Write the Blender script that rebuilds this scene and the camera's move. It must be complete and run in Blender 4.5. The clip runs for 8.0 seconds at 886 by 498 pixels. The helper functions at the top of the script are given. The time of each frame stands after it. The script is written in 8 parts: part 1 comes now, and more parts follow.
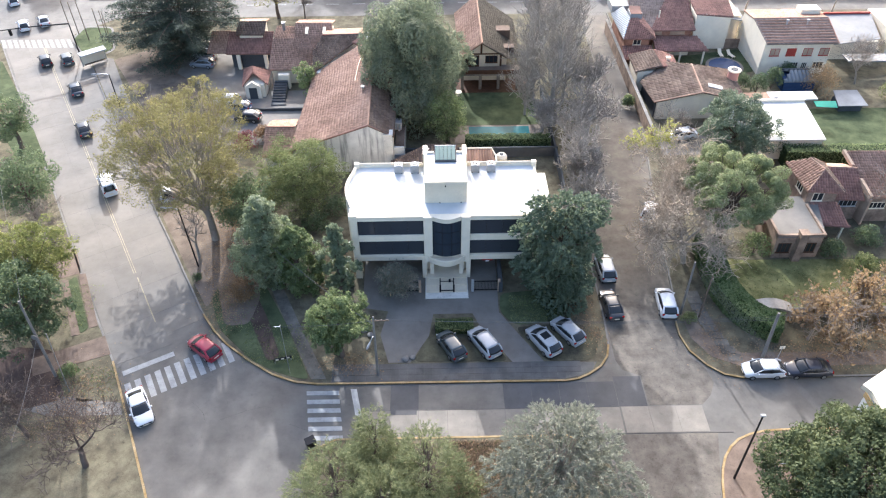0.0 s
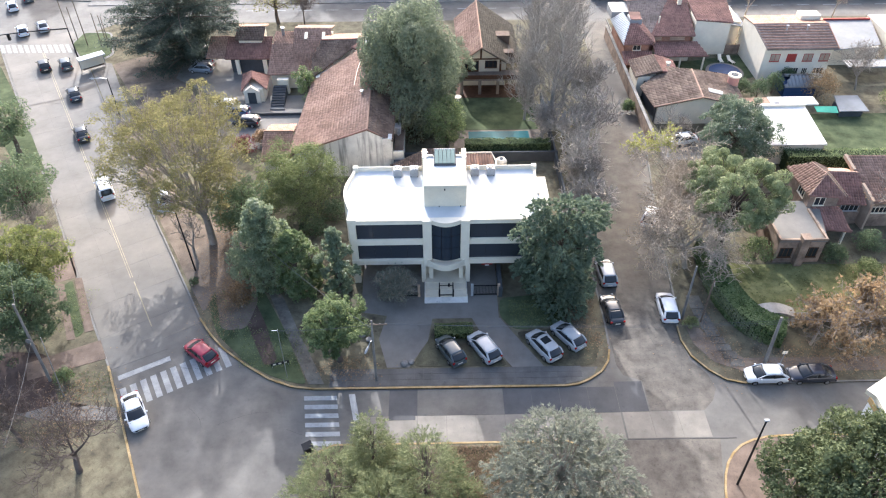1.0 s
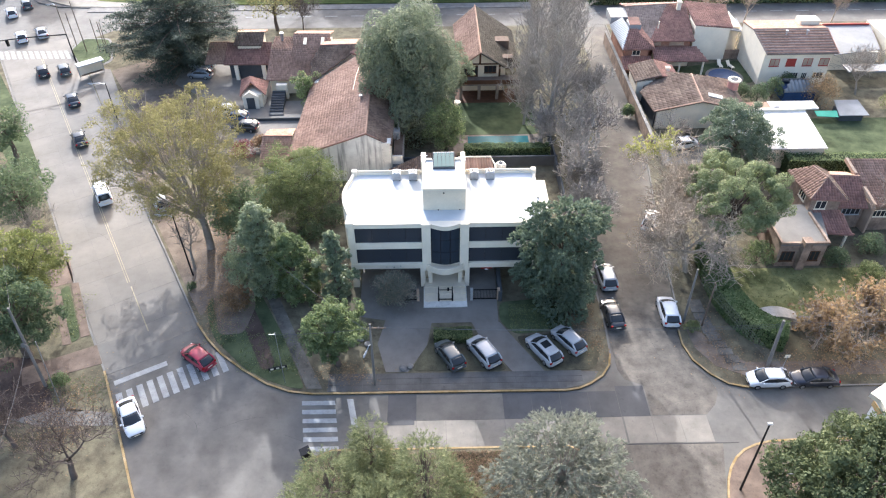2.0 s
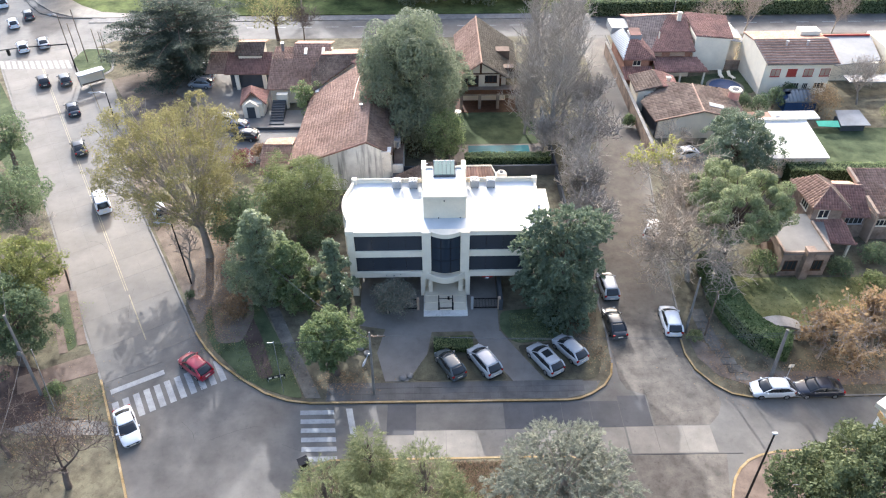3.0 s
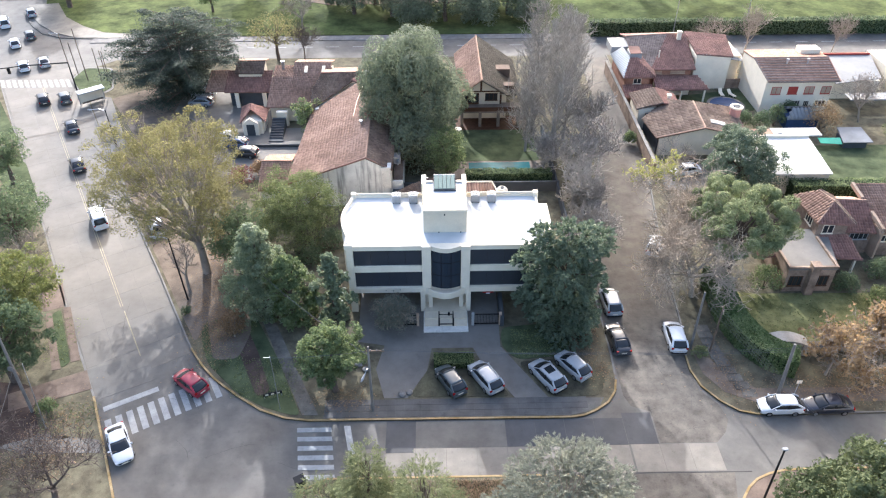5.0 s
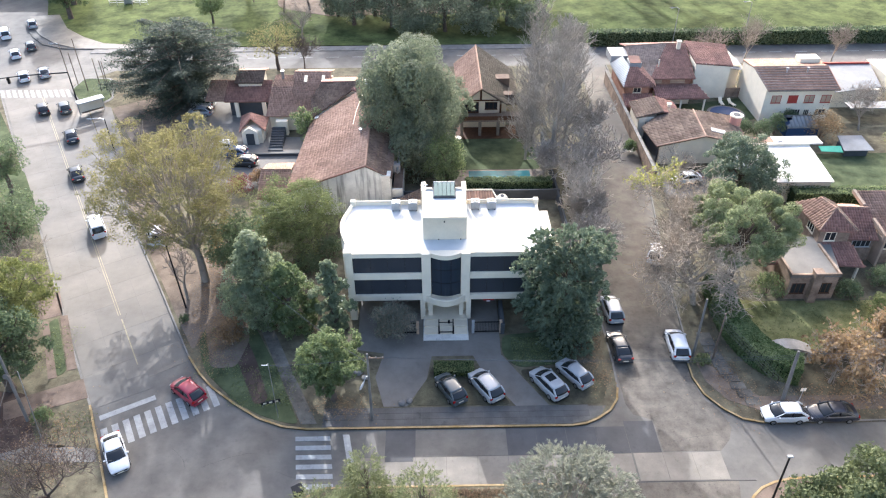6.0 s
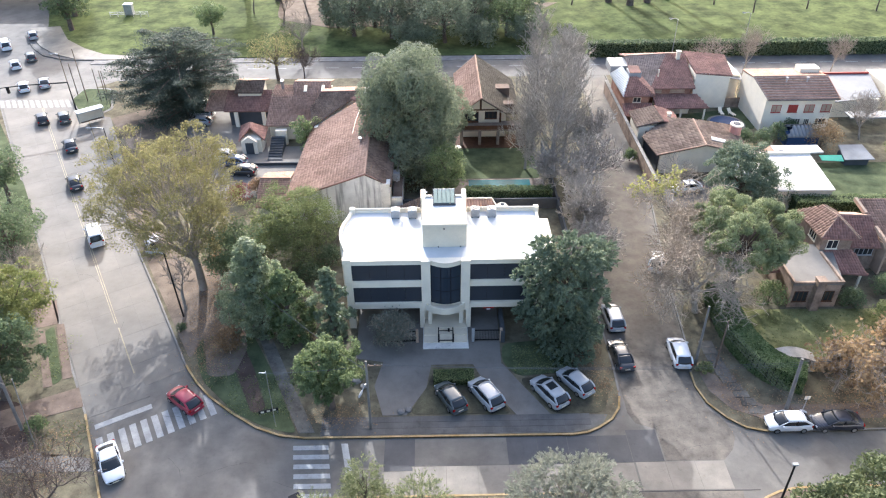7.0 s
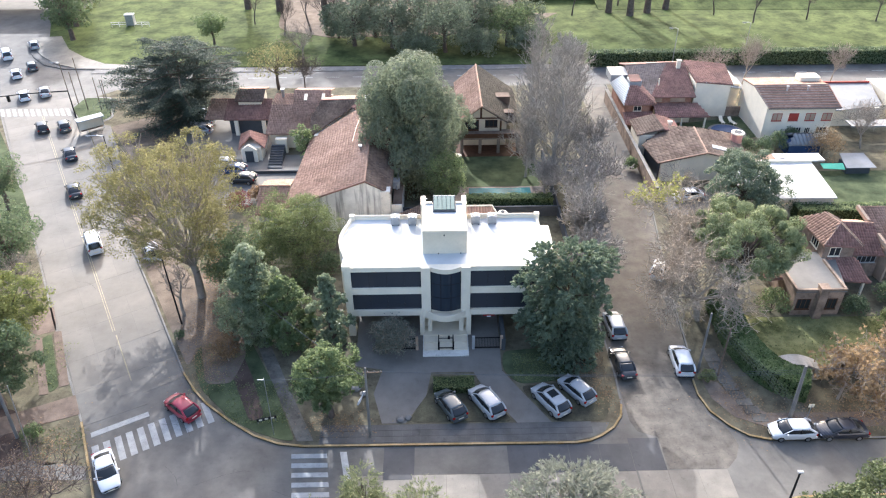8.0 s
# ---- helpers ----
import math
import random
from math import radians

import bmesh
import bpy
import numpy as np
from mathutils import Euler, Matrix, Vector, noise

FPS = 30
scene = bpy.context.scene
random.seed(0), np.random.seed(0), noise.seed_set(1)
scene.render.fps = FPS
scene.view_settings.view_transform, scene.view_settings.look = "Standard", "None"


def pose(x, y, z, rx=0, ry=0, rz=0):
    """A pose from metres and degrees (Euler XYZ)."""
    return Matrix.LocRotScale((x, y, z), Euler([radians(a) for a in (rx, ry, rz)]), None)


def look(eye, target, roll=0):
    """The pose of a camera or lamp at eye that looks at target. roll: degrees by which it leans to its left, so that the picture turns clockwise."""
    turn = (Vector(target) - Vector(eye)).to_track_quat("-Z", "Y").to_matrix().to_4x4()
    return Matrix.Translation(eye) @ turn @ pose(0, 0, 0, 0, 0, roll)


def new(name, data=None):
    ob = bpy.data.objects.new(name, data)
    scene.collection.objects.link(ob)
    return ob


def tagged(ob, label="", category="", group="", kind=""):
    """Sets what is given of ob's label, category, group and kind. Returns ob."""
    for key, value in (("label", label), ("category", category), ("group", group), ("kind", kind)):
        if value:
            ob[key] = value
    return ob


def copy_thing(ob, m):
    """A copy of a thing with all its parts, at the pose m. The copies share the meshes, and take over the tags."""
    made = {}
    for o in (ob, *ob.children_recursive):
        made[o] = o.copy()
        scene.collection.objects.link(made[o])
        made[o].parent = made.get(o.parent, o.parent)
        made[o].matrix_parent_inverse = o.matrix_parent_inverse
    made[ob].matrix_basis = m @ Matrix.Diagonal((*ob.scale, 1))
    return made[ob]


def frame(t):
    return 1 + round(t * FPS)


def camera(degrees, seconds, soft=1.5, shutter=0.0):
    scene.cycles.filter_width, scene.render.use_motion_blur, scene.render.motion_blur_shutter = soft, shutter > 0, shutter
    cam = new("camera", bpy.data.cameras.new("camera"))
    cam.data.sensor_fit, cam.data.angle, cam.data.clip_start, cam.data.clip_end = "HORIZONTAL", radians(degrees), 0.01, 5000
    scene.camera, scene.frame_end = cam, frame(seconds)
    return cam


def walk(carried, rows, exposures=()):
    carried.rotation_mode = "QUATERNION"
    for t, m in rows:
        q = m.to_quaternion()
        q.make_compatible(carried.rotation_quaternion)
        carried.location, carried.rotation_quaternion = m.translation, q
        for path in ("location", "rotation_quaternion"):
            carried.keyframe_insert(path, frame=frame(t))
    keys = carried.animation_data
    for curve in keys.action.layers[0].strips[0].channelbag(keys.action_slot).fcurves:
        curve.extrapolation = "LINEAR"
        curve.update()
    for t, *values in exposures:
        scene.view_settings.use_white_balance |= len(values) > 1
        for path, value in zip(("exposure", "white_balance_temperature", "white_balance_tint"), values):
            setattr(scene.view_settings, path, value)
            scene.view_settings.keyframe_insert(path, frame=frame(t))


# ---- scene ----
cam = camera(63.0, 8.0, 1.15)
METRES, EYE, TILT, LEAN, TURN = 6.5, 58.0, -42.0, 0.0, 0.0
PATH = [
    (0, (0.072, -0.003, 57.958), (0.092, 1.476, 56.612), -0.4),
    (0.5, (0.075, 0.091, 57.514), (0.096, 1.578, 56.177), -0.3),
    (1, (0.085, 0.12, 57.126), (0.107, 1.616, 55.798), -0.3),
    (1.5, (0.13, 0.109, 56.733), (0.152, 1.613, 55.415), -0.3),
    (2.8, (0.177, 0.232, 55.733), (0.201, 1.762, 54.445), -0.5),
    (3, (0.172, 0.232, 55.587), (0.194, 1.768, 54.306), -0.3),
    (3.5, (0.183, 0.255, 55.215), (0.204, 1.801, 53.947), -0.3),
    (4, (0.162, 0.295, 54.841), (0.184, 1.852, 53.587), -0.3),
    (4.5, (0.17, 0.339, 54.443), (0.192, 1.908, 53.202), -0.3),
    (6, (0.208, 0.39, 53.252), (0.23, 1.992, 52.054), -0.4),
    (6.5, (0.23, 0.403, 52.826), (0.252, 2.016, 51.643), -0.4),
    (7, (0.218, 0.423, 52.378), (0.241, 2.047, 51.212), -0.4),
    (7.5, (0.231, 0.467, 52.013), (0.254, 2.101, 50.86), -0.4),
    (8, (0.259, 0.489, 51.646), (0.281, 2.133, 50.507), -0.4),
]
walk(cam, [(t, look(eye, target, roll)) for t, eye, target, roll in PATH], [(0.0, 1.83, 5800, 12), (8.0, 1.83, 5800, 12)])

# ---- world and sun ----
SUN_EL, SUN_AZ = 26.0, 13.0          # sun stands ahead of the camera, a little to the left
world = bpy.data.worlds.new("world")
scene.world = world
world.use_nodes = True
wn = world.node_tree
sky = wn.nodes.new("ShaderNodeTexSky")
sky.sky_type = "NISHITA"
sky.sun_disc = False
sky.sun_elevation, sky.sun_rotation = radians(SUN_EL), radians(SUN_AZ)
sky.air_density, sky.dust_density, sky.ozone_density = 1.0, 5.5, 0.5
wn.nodes["Background"].inputs["Strength"].default_value = 0.15
wn.links.new(sky.outputs["Color"], wn.nodes["Background"].inputs["Color"])
sun_data = bpy.data.lights.new("sun", "SUN")
sun_data.energy, sun_data.angle, sun_data.color = 2.2, radians(0.5), (1.0, 0.955, 0.89)
sun_at = Vector((-math.sin(radians(SUN_AZ)) * math.cos(radians(SUN_EL)), math.cos(radians(SUN_AZ)) * math.cos(radians(SUN_EL)), math.sin(radians(SUN_EL))))
new("sun", sun_data).matrix_world = look(sun_at * 200, (0, 0, 0))


# ---- materials ----
def mat(name, col, rough=0.8, var=0.25, scale=0.35, fine=9.0, bump=0.25, metal=0.0, isle=0.0, rnd=0.0, tint=None, spots=0.0, spec=0.2):
    """A surface with stains (scale), grain (fine), relief, and colour that varies by island or object."""
    m = bpy.data.materials.new(name)
    m.use_nodes = True
    t = m.node_tree
    n, l = t.nodes, t.links
    b = n["Principled BSDF"]
    b.inputs["Roughness"].default_value = rough
    b.inputs["Metallic"].default_value = metal
    b.inputs["Specular IOR Level"].default_value = spec
    geo = n.new("ShaderNodeNewGeometry")
    big = n.new("ShaderNodeTexNoise")
    big.inputs["Scale"].default_value, big.inputs["Detail"].default_value, big.inputs["Roughness"].default_value = scale, 6.0, 0.65
    small = n.new("ShaderNodeTexNoise")
    small.inputs["Scale"].default_value, small.inputs["Detail"].default_value = fine, 4.0
    for q in (big, small):
        l.new(geo.outputs["Position"], q.inputs["Vector"])
    ramp = n.new("ShaderNodeMapRange")
    ramp.inputs["From Min"].default_value, ramp.inputs["From Max"].default_value = 0.32, 0.68
    l.new(big.outputs["Fac"], ramp.inputs["Value"])
    dark = tuple(c * (1 - var) for c in col)
    lite = tuple(min(1, c * (1 + var)) for c in (tint or col))
    mix = n.new("ShaderNodeMix")
    mix.data_type = "RGBA"
    mix.inputs["A"].default_value, mix.inputs["B"].default_value = (*dark, 1), (*lite, 1)
    l.new(ramp.outputs["Result"], mix.inputs["Factor"])
    # value: grain and island or object chance
    add = n.new("ShaderNodeMath")
    add.operation = "MULTIPLY_ADD"
    l.new(small.outputs["Fac"], add.inputs[0])
    add.inputs[1].default_value, add.inputs[2].default_value = var * 1.2, 1.0 - var * 0.6
    last = add.outputs[0]
    for amount, node, out in ((isle, geo, "Random Per Island"), (rnd, None, "Random")):
        if amount:
            src = node or n.new("ShaderNodeObjectInfo")
            k = n.new("ShaderNodeMath")
            k.operation = "MULTIPLY_ADD"
            l.new(src.outputs[out], k.inputs[0])
            k.inputs[1].default_value, k.inputs[2].default_value = amount * 2, 1.0 - amount
            j = n.new("ShaderNodeMath")
            j.operation = "MULTIPLY"
            l.new(last, j.inputs[0])
            l.new(k.outputs[0], j.inputs[1])
            last = j.outputs[0]
    mul = n.new("ShaderNodeVectorMath")
    mul.operation = "SCALE"
    l.new(mix.outputs["Result"], mul.inputs[0])
    l.new(last, mul.inputs["Scale"])
    colour = mul.outputs[0]
    if spots:
        sp = n.new("ShaderNodeTexNoise")
        sp.inputs["Scale"].default_value, sp.inputs["Detail"].default_value, sp.inputs["Roughness"].default_value = scale * 4.3, 8.0, 0.75
        l.new(geo.outputs["Position"], sp.inputs["Vector"])
        sr = n.new("ShaderNodeMapRange")
        sr.inputs["From Min"].default_value, sr.inputs["From Max"].default_value = 0.56, 0.68
        sr.inputs["To Max"].default_value = spots
        l.new(sp.outputs["Fac"], sr.inputs["Value"])
        dm = n.new("ShaderNodeMix")
        dm.data_type = "RGBA"
        dm.inputs["B"].default_value = (*(c * 0.35 for c in col), 1)
        l.new(colour, dm.inputs["A"])
        l.new(sr.outputs["Result"], dm.inputs["Factor"])
        colour = dm.outputs["Result"]
    l.new(colour, b.inputs["Base Color"])
    if bump:
        bp = n.new("ShaderNodeBump")
        bp.inputs["Strength"].default_value, bp.inputs["Distance"].default_value = bump, 0.04
        l.new(small.outputs["Fac"], bp.inputs["Height"])
        l.new(bp.outputs["Normal"], b.inputs["Normal"])
    return m


def leaf_mat(name, col, tip, passing=0.35, rough=0.55, spec=0.2):
    """Leaves: colour by island, light passing."""
    m = bpy.data.materials.new(name)
    m.use_nodes = True
    t = m.node_tree
    n, l = t.nodes, t.links
    b = n["Principled BSDF"]
    b.inputs["Roughness"].default_value = rough
    b.inputs["Specular IOR Level"].default_value = spec
    geo = n.new("ShaderNodeNewGeometry")
    big = n.new("ShaderNodeTexNoise")
    big.inputs["Scale"].default_value, big.inputs["Detail"].default_value = 0.7, 3.0
    l.new(geo.outputs["Position"], big.inputs["Vector"])
    s = n.new("ShaderNodeMath")
    s.operation = "MULTIPLY_ADD"
    l.new(geo.outputs["Random Per Island"], s.inputs[0])
    s.inputs[1].default_value = 0.42
    l.new(big.outputs["Fac"], s.inputs[2])
    r = n.new("ShaderNodeMapRange")
    r.inputs["From Min"].default_value, r.inputs["From Max"].default_value = 0.4, 1.0
    l.new(s.outputs[0], r.inputs["Value"])
    mix = n.new("ShaderNodeMix")
    mix.data_type = "RGBA"
    mix.inputs["A"].default_value, mix.inputs["B"].default_value = (*col, 1), (*tip, 1)
    l.new(r.outputs["Result"], mix.inputs["Factor"])
    l.new(mix.outputs["Result"], b.inputs["Base Color"])
    tr = n.new("ShaderNodeBsdfTranslucent")
    l.new(mix.outputs["Result"], tr.inputs["Color"])
    ms = n.new("ShaderNodeMixShader")
    ms.inputs["Fac"].default_value = passing
    l.new(b.outputs[0], ms.inputs[1])
    l.new(tr.outputs[0], ms.inputs[2])
    l.new(ms.outputs[0], n["Material Output"].inputs["Surface"])
    return m


def glass_mat(name, tint, clear=0.0, rough=0.05):
    m = bpy.data.materials.new(name)
    m.use_nodes = True
    b = m.node_tree.nodes["Principled BSDF"]
    b.inputs["Base Color"].default_value = (*tint, 1)
    b.inputs["Roughness"].default_value = rough
    b.inputs["Transmission Weight"].default_value = clear
    b.inputs["IOR"].default_value = 1.5
    return m


def paint_mat(name, col, rough=0.28, metal=0.0):
    m = mat(name, col, rough=rough, var=0.05, scale=1.5, fine=30, bump=0.0, metal=metal, spec=0.5)
    m.node_tree.nodes["Principled BSDF"].inputs["Coat Weight"].default_value = 0.6
    m.node_tree.nodes["Principled BSDF"].inputs["Coat Roughness"].default_value = 0.08
    return m


M_EARTH = mat("earth", (0.18, 0.145, 0.115), 0.95, 0.3, 0.5, 6, 0.6, spots=0.4, spec=0.06)
M_LAWN = mat("lawn", (0.135, 0.145, 0.055), 0.95, 0.4, 0.4, 10, 0.6, tint=(0.2, 0.195, 0.085), spots=0.6, spec=0.06)
# rich turf, kept dark to hold the shade of tree-covered lawns as well
M_LAWN_RICH_SHADE = mat("rich_and_shaded_lawn", (0.06, 0.08, 0.042), 0.95, 0.35, 0.35, 12, 0.5, tint=(0.088, 0.105, 0.055), spots=0.3, spec=0.06)
M_VERGE = mat("verge", (0.12, 0.105, 0.076), 0.95, 0.35, 0.55, 10, 0.5, tint=(0.145, 0.13, 0.086), spots=0.6, spec=0.06)
M_PARK = mat("park_grass", (0.055, 0.078, 0.028), 0.95, 0.5, 0.2, 1.3, 0.9, tint=(0.092, 0.112, 0.04), spots=0.7, spec=0.06)
M_SOIL = mat("bare_soil", (0.085, 0.074, 0.058), 0.95, 0.4, 0.6, 9, 0.7, tint=(0.10, 0.095, 0.06), spots=0.5, spec=0.06)
M_BED = mat("garden_soil", (0.085, 0.062, 0.052), 0.95, 0.3, 0.6, 9, 0.6, spots=0.4, spec=0.06)
M_CONCRETE = mat("road_concrete", (0.168, 0.152, 0.129), 0.75, 0.14, 0.22, 12, 0.25, rnd=0.045, tint=(0.186, 0.169, 0.144), spots=0.22, spec=0.28)
M_CONCRETE_PALE = mat("pale_road_concrete", (0.195, 0.176, 0.146), 0.78, 0.16, 0.4, 12, 0.25, rnd=0.05, tint=(0.22, 0.198, 0.163), spots=0.35, spec=0.4)
M_JOINT = mat("road_joint", (0.13, 0.125, 0.115), 0.85, 0.3, 0.8, 20, 0.3)
M_ASPHALT = mat("asphalt", (0.122, 0.113, 0.1), 0.8, 0.16, 0.3, 20, 0.3, tint=(0.15, 0.14, 0.123), spots=0.25, spec=0.4)
# dark asphalt of the repair; also paints the cast shadow on street slabs
M_TAR_SHADE = mat("dark_asphalt_and_shade", (0.092, 0.091, 0.091), 0.85, 0.16, 0.4, 20, 0.3, spots=0.3, spec=0.3)
# wear and earth stains; the dark tone and blotches also hold tree shade
M_WORN_SHADE = mat("worn_and_shaded_asphalt", (0.096, 0.085, 0.07), 0.82, 0.26, 0.6, 14, 0.35, tint=(0.14, 0.122, 0.099), spots=0.75, spec=0.4)
M_PAVER = mat("paver", (0.108, 0.104, 0.098), 0.85, 0.25, 0.4, 14, 0.3, rnd=0.06, spots=0.4)
M_PATIO = mat("patio_concrete", (0.18, 0.168, 0.15), 0.8, 0.18, 0.35, 14, 0.2, spots=0.2)
M_PATHSTONE = mat("stained_path_concrete", (0.105, 0.098, 0.085), 0.9, 0.35, 0.5, 14, 0.4, tint=(0.15, 0.14, 0.12), spots=0.7)
M_PATH = mat("brick_path", (0.17, 0.128, 0.10), 0.9, 0.3, 0.6, 16, 0.4, spots=0.5)
M_KERB = mat("kerb_concrete", (0.20, 0.19, 0.175), 0.85, 0.25, 0.7, 12, 0.3, spots=0.3)
M_YELLOW = mat("kerb_yellow", (0.38, 0.25, 0.09), 0.8, 0.35, 0.7, 10, 0.2, tint=(0.33, 0.25, 0.14), spots=0.7)
M_MARK = mat("road_paint", (0.35, 0.35, 0.335), 0.7, 0.18, 1.2, 18, 0.1, spots=0.5)
M_LINE = mat("lane_paint", (0.32, 0.28, 0.19), 0.75, 0.25, 1.0, 18, 0.1, spots=0.7)
M_WHITE = mat("white_wall", (0.82, 0.73, 0.575), 0.8, 0.07, 0.5, 12, 0.12, spots=0.08)
M_ROOFWHITE = mat("white_roof", (0.54, 0.555, 0.555), 0.7, 0.07, 0.3, 8, 0.1, spots=0.1)
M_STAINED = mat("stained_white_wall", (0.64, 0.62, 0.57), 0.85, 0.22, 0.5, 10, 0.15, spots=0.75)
M_DRIP = mat("dripped_white_wall", (0.66, 0.65, 0.61), 0.85, 0.15, 0.5, 10, 0.15, spots=0.3)


def add_drips(m, amount):
    """Dark vertical drip stains over a wall material."""
    n, l = m.node_tree.nodes, m.node_tree.links
    base = n["Principled BSDF"].inputs["Base Color"]
    before = base.links[0].from_socket
    geo = n.new("ShaderNodeNewGeometry")
    stretch = n.new("ShaderNodeVectorMath")
    stretch.operation = "MULTIPLY"
    stretch.inputs[1].default_value = (2.2, 2.2, 0.22)
    l.new(geo.outputs["Position"], stretch.inputs[0])
    noise = n.new("ShaderNodeTexNoise")
    noise.inputs["Scale"].default_value, noise.inputs["Detail"].default_value = 1.0, 5.0
    l.new(stretch.outputs[0], noise.inputs["Vector"])
    span = n.new("ShaderNodeMapRange")
    span.inputs["From Min"].default_value, span.inputs["From Max"].default_value = 0.5, 0.72
    span.inputs["To Max"].default_value = amount
    l.new(noise.outputs["Fac"], span.inputs["Value"])
    mix = n.new("ShaderNodeMix")
    mix.data_type = "RGBA"
    mix.inputs["B"].default_value = (0.09, 0.09, 0.085, 1)
    l.new(before, mix.inputs["A"])
    l.new(span.outputs["Result"], mix.inputs["Factor"])
    l.new(mix.outputs["Result"], base)


add_drips(M_DRIP, 0.7)
M_CREAM = mat("cream_wall", (0.70, 0.62, 0.48), 0.8, 0.1, 0.4, 10, 0.12, spots=0.1)
M_BRICK = mat("brick_wall", (0.28, 0.13, 0.09), 0.85, 0.25, 0.7, 14, 0.4, tint=(0.34, 0.19, 0.13))
M_TANBRICK = mat("tan_brick_wall", (0.215, 0.157, 0.118), 0.85, 0.35, 0.7, 14, 0.4, tint=(0.30, 0.22, 0.165), spots=0.3)
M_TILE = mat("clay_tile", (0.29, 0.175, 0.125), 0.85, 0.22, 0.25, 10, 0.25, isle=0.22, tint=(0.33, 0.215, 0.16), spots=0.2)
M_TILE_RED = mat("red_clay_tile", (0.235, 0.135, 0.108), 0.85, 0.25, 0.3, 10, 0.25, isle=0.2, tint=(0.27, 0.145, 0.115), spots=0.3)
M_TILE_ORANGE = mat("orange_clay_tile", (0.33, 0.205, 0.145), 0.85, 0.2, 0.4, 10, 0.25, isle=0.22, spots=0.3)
M_TILE_DARK = mat("dark_clay_tile", (0.14, 0.096, 0.075), 0.9, 0.3, 0.3, 10, 0.25, isle=0.25, spots=0.4, tint=(0.175, 0.13, 0.10))
M_TILE_SHADE_SIDE = mat("shade_side_tile", (0.10, 0.088, 0.07), 0.9, 0.3, 0.3, 10, 0.25, isle=0.25, spots=0.4)
M_TILE_GREY = mat("bleached_clay_tile", (0.26, 0.20, 0.165), 0.9, 0.25, 0.3, 10, 0.25, isle=0.2, spots=0.3)
M_TILE_RIDGE = mat("ridge_clay_tile", (0.34, 0.225, 0.165), 0.85, 0.2, 0.6, 10, 0.2)
M_SLATE = mat("dark_wall", (0.07, 0.075, 0.08), 0.8, 0.2, 0.5, 10, 0.2)
M_DARKMETAL = mat("dark_metal", (0.02, 0.02, 0.022), 0.45, 0.15, 2, 20, 0.05, metal=0.5)
M_STEEL = mat("galvanised_steel", (0.42, 0.43, 0.44), 0.45, 0.15, 1.5, 20, 0.05, metal=0.8)
M_GREYMETAL = mat("grey_casing", (0.36, 0.36, 0.355), 0.5, 0.08, 1.5, 20, 0.03)
M_WOODPOLE = mat("pole_wood", (0.16, 0.12, 0.09), 0.9, 0.3, 1.2, 20, 0.4)
M_TIMBER = mat("dark_timber", (0.09, 0.045, 0.025), 0.8, 0.25, 2, 20, 0.2)
M_BARK = mat("bark", (0.13, 0.10, 0.08), 0.95, 0.35, 1.6, 18, 0.7)
M_PLANE = mat("plane_bark", (0.42, 0.35, 0.27), 0.9, 0.3, 0.6, 10, 0.2)
M_TWIG = mat("twig_bark", (0.30, 0.255, 0.21), 0.9, 0.3, 0.6, 10, 0.2)
M_POPLAR = mat("poplar_bark", (0.34, 0.31, 0.27), 0.9, 0.25, 0.6, 10, 0.2)
M_TWIG_DARK = mat("dark_twig_bark", (0.12, 0.095, 0.08), 0.9, 0.3, 0.6, 10, 0.2)
M_GLASS = glass_mat("tinted_glass", (0.045, 0.05, 0.06), 0.0, 0.08)
M_BAY = glass_mat("bay_glass", (0.03, 0.04, 0.055), 0.0, 0.04)
M_PANE = glass_mat("house_glass", (0.03, 0.033, 0.036), 0.0, 0.08)
M_SKYGLASS = glass_mat("green_skylight_glass", (0.10, 0.16, 0.145), 0.0, 0.2)
M_CARGLASS = glass_mat("car_glass", (0.022, 0.025, 0.028), 0.0, 0.1)
M_TYRE = mat("tyre_rubber", (0.02, 0.02, 0.02), 0.9, 0.2, 3, 30, 0.1)
M_RIM = mat("alloy_rim", (0.5, 0.5, 0.5), 0.35, 0.1, 3, 30, 0.0, metal=0.9)
M_LAMPRED = mat("tail_lens", (0.35, 0.01, 0.01), 0.2, 0.1, 3, 30, 0.0)
M_LAMPWHITE = mat("lamp_lens", (0.75, 0.76, 0.78), 0.15, 0.05, 3, 30, 0.0)
M_WATER = mat("pool_water", (0.008, 0.105, 0.12), 0.4, 0.15, 0.8, 3, 0.2, spec=0.05)
M_TERRACE = mat("terrace_stone", (0.22, 0.18, 0.145), 0.9, 0.25, 0.8, 12, 0.2, spots=0.4)
M_TARP = mat("blue_tarp", (0.025, 0.055, 0.13), 0.6, 0.2, 1, 10, 0.2)
M_METALROOF = mat("sheet_metal_roof", (0.20, 0.21, 0.22), 0.55, 0.15, 0.4, 8, 0.1, metal=0.1, spots=0.25)
M_RED = mat("red_paint", (0.36, 0.06, 0.045), 0.6, 0.2, 0.6, 12, 0.1)
M_PLASTER = mat("tan_plaster", (0.45, 0.33, 0.24), 0.85, 0.18, 0.5, 10, 0.15)


# ---- mesh helpers ----
def link(name, bm, material, parent=None, label=""):
    bmesh.ops.recalc_face_normals(bm, faces=bm.faces)
    me = bpy.data.meshes.new(name)
    bm.to_mesh(me)
    bm.free()
    me.materials.append(material)
    ob = new(name, me)
    if parent:
        ob.parent = parent
    if label:
        ob["label"] = label
    return ob


part = link


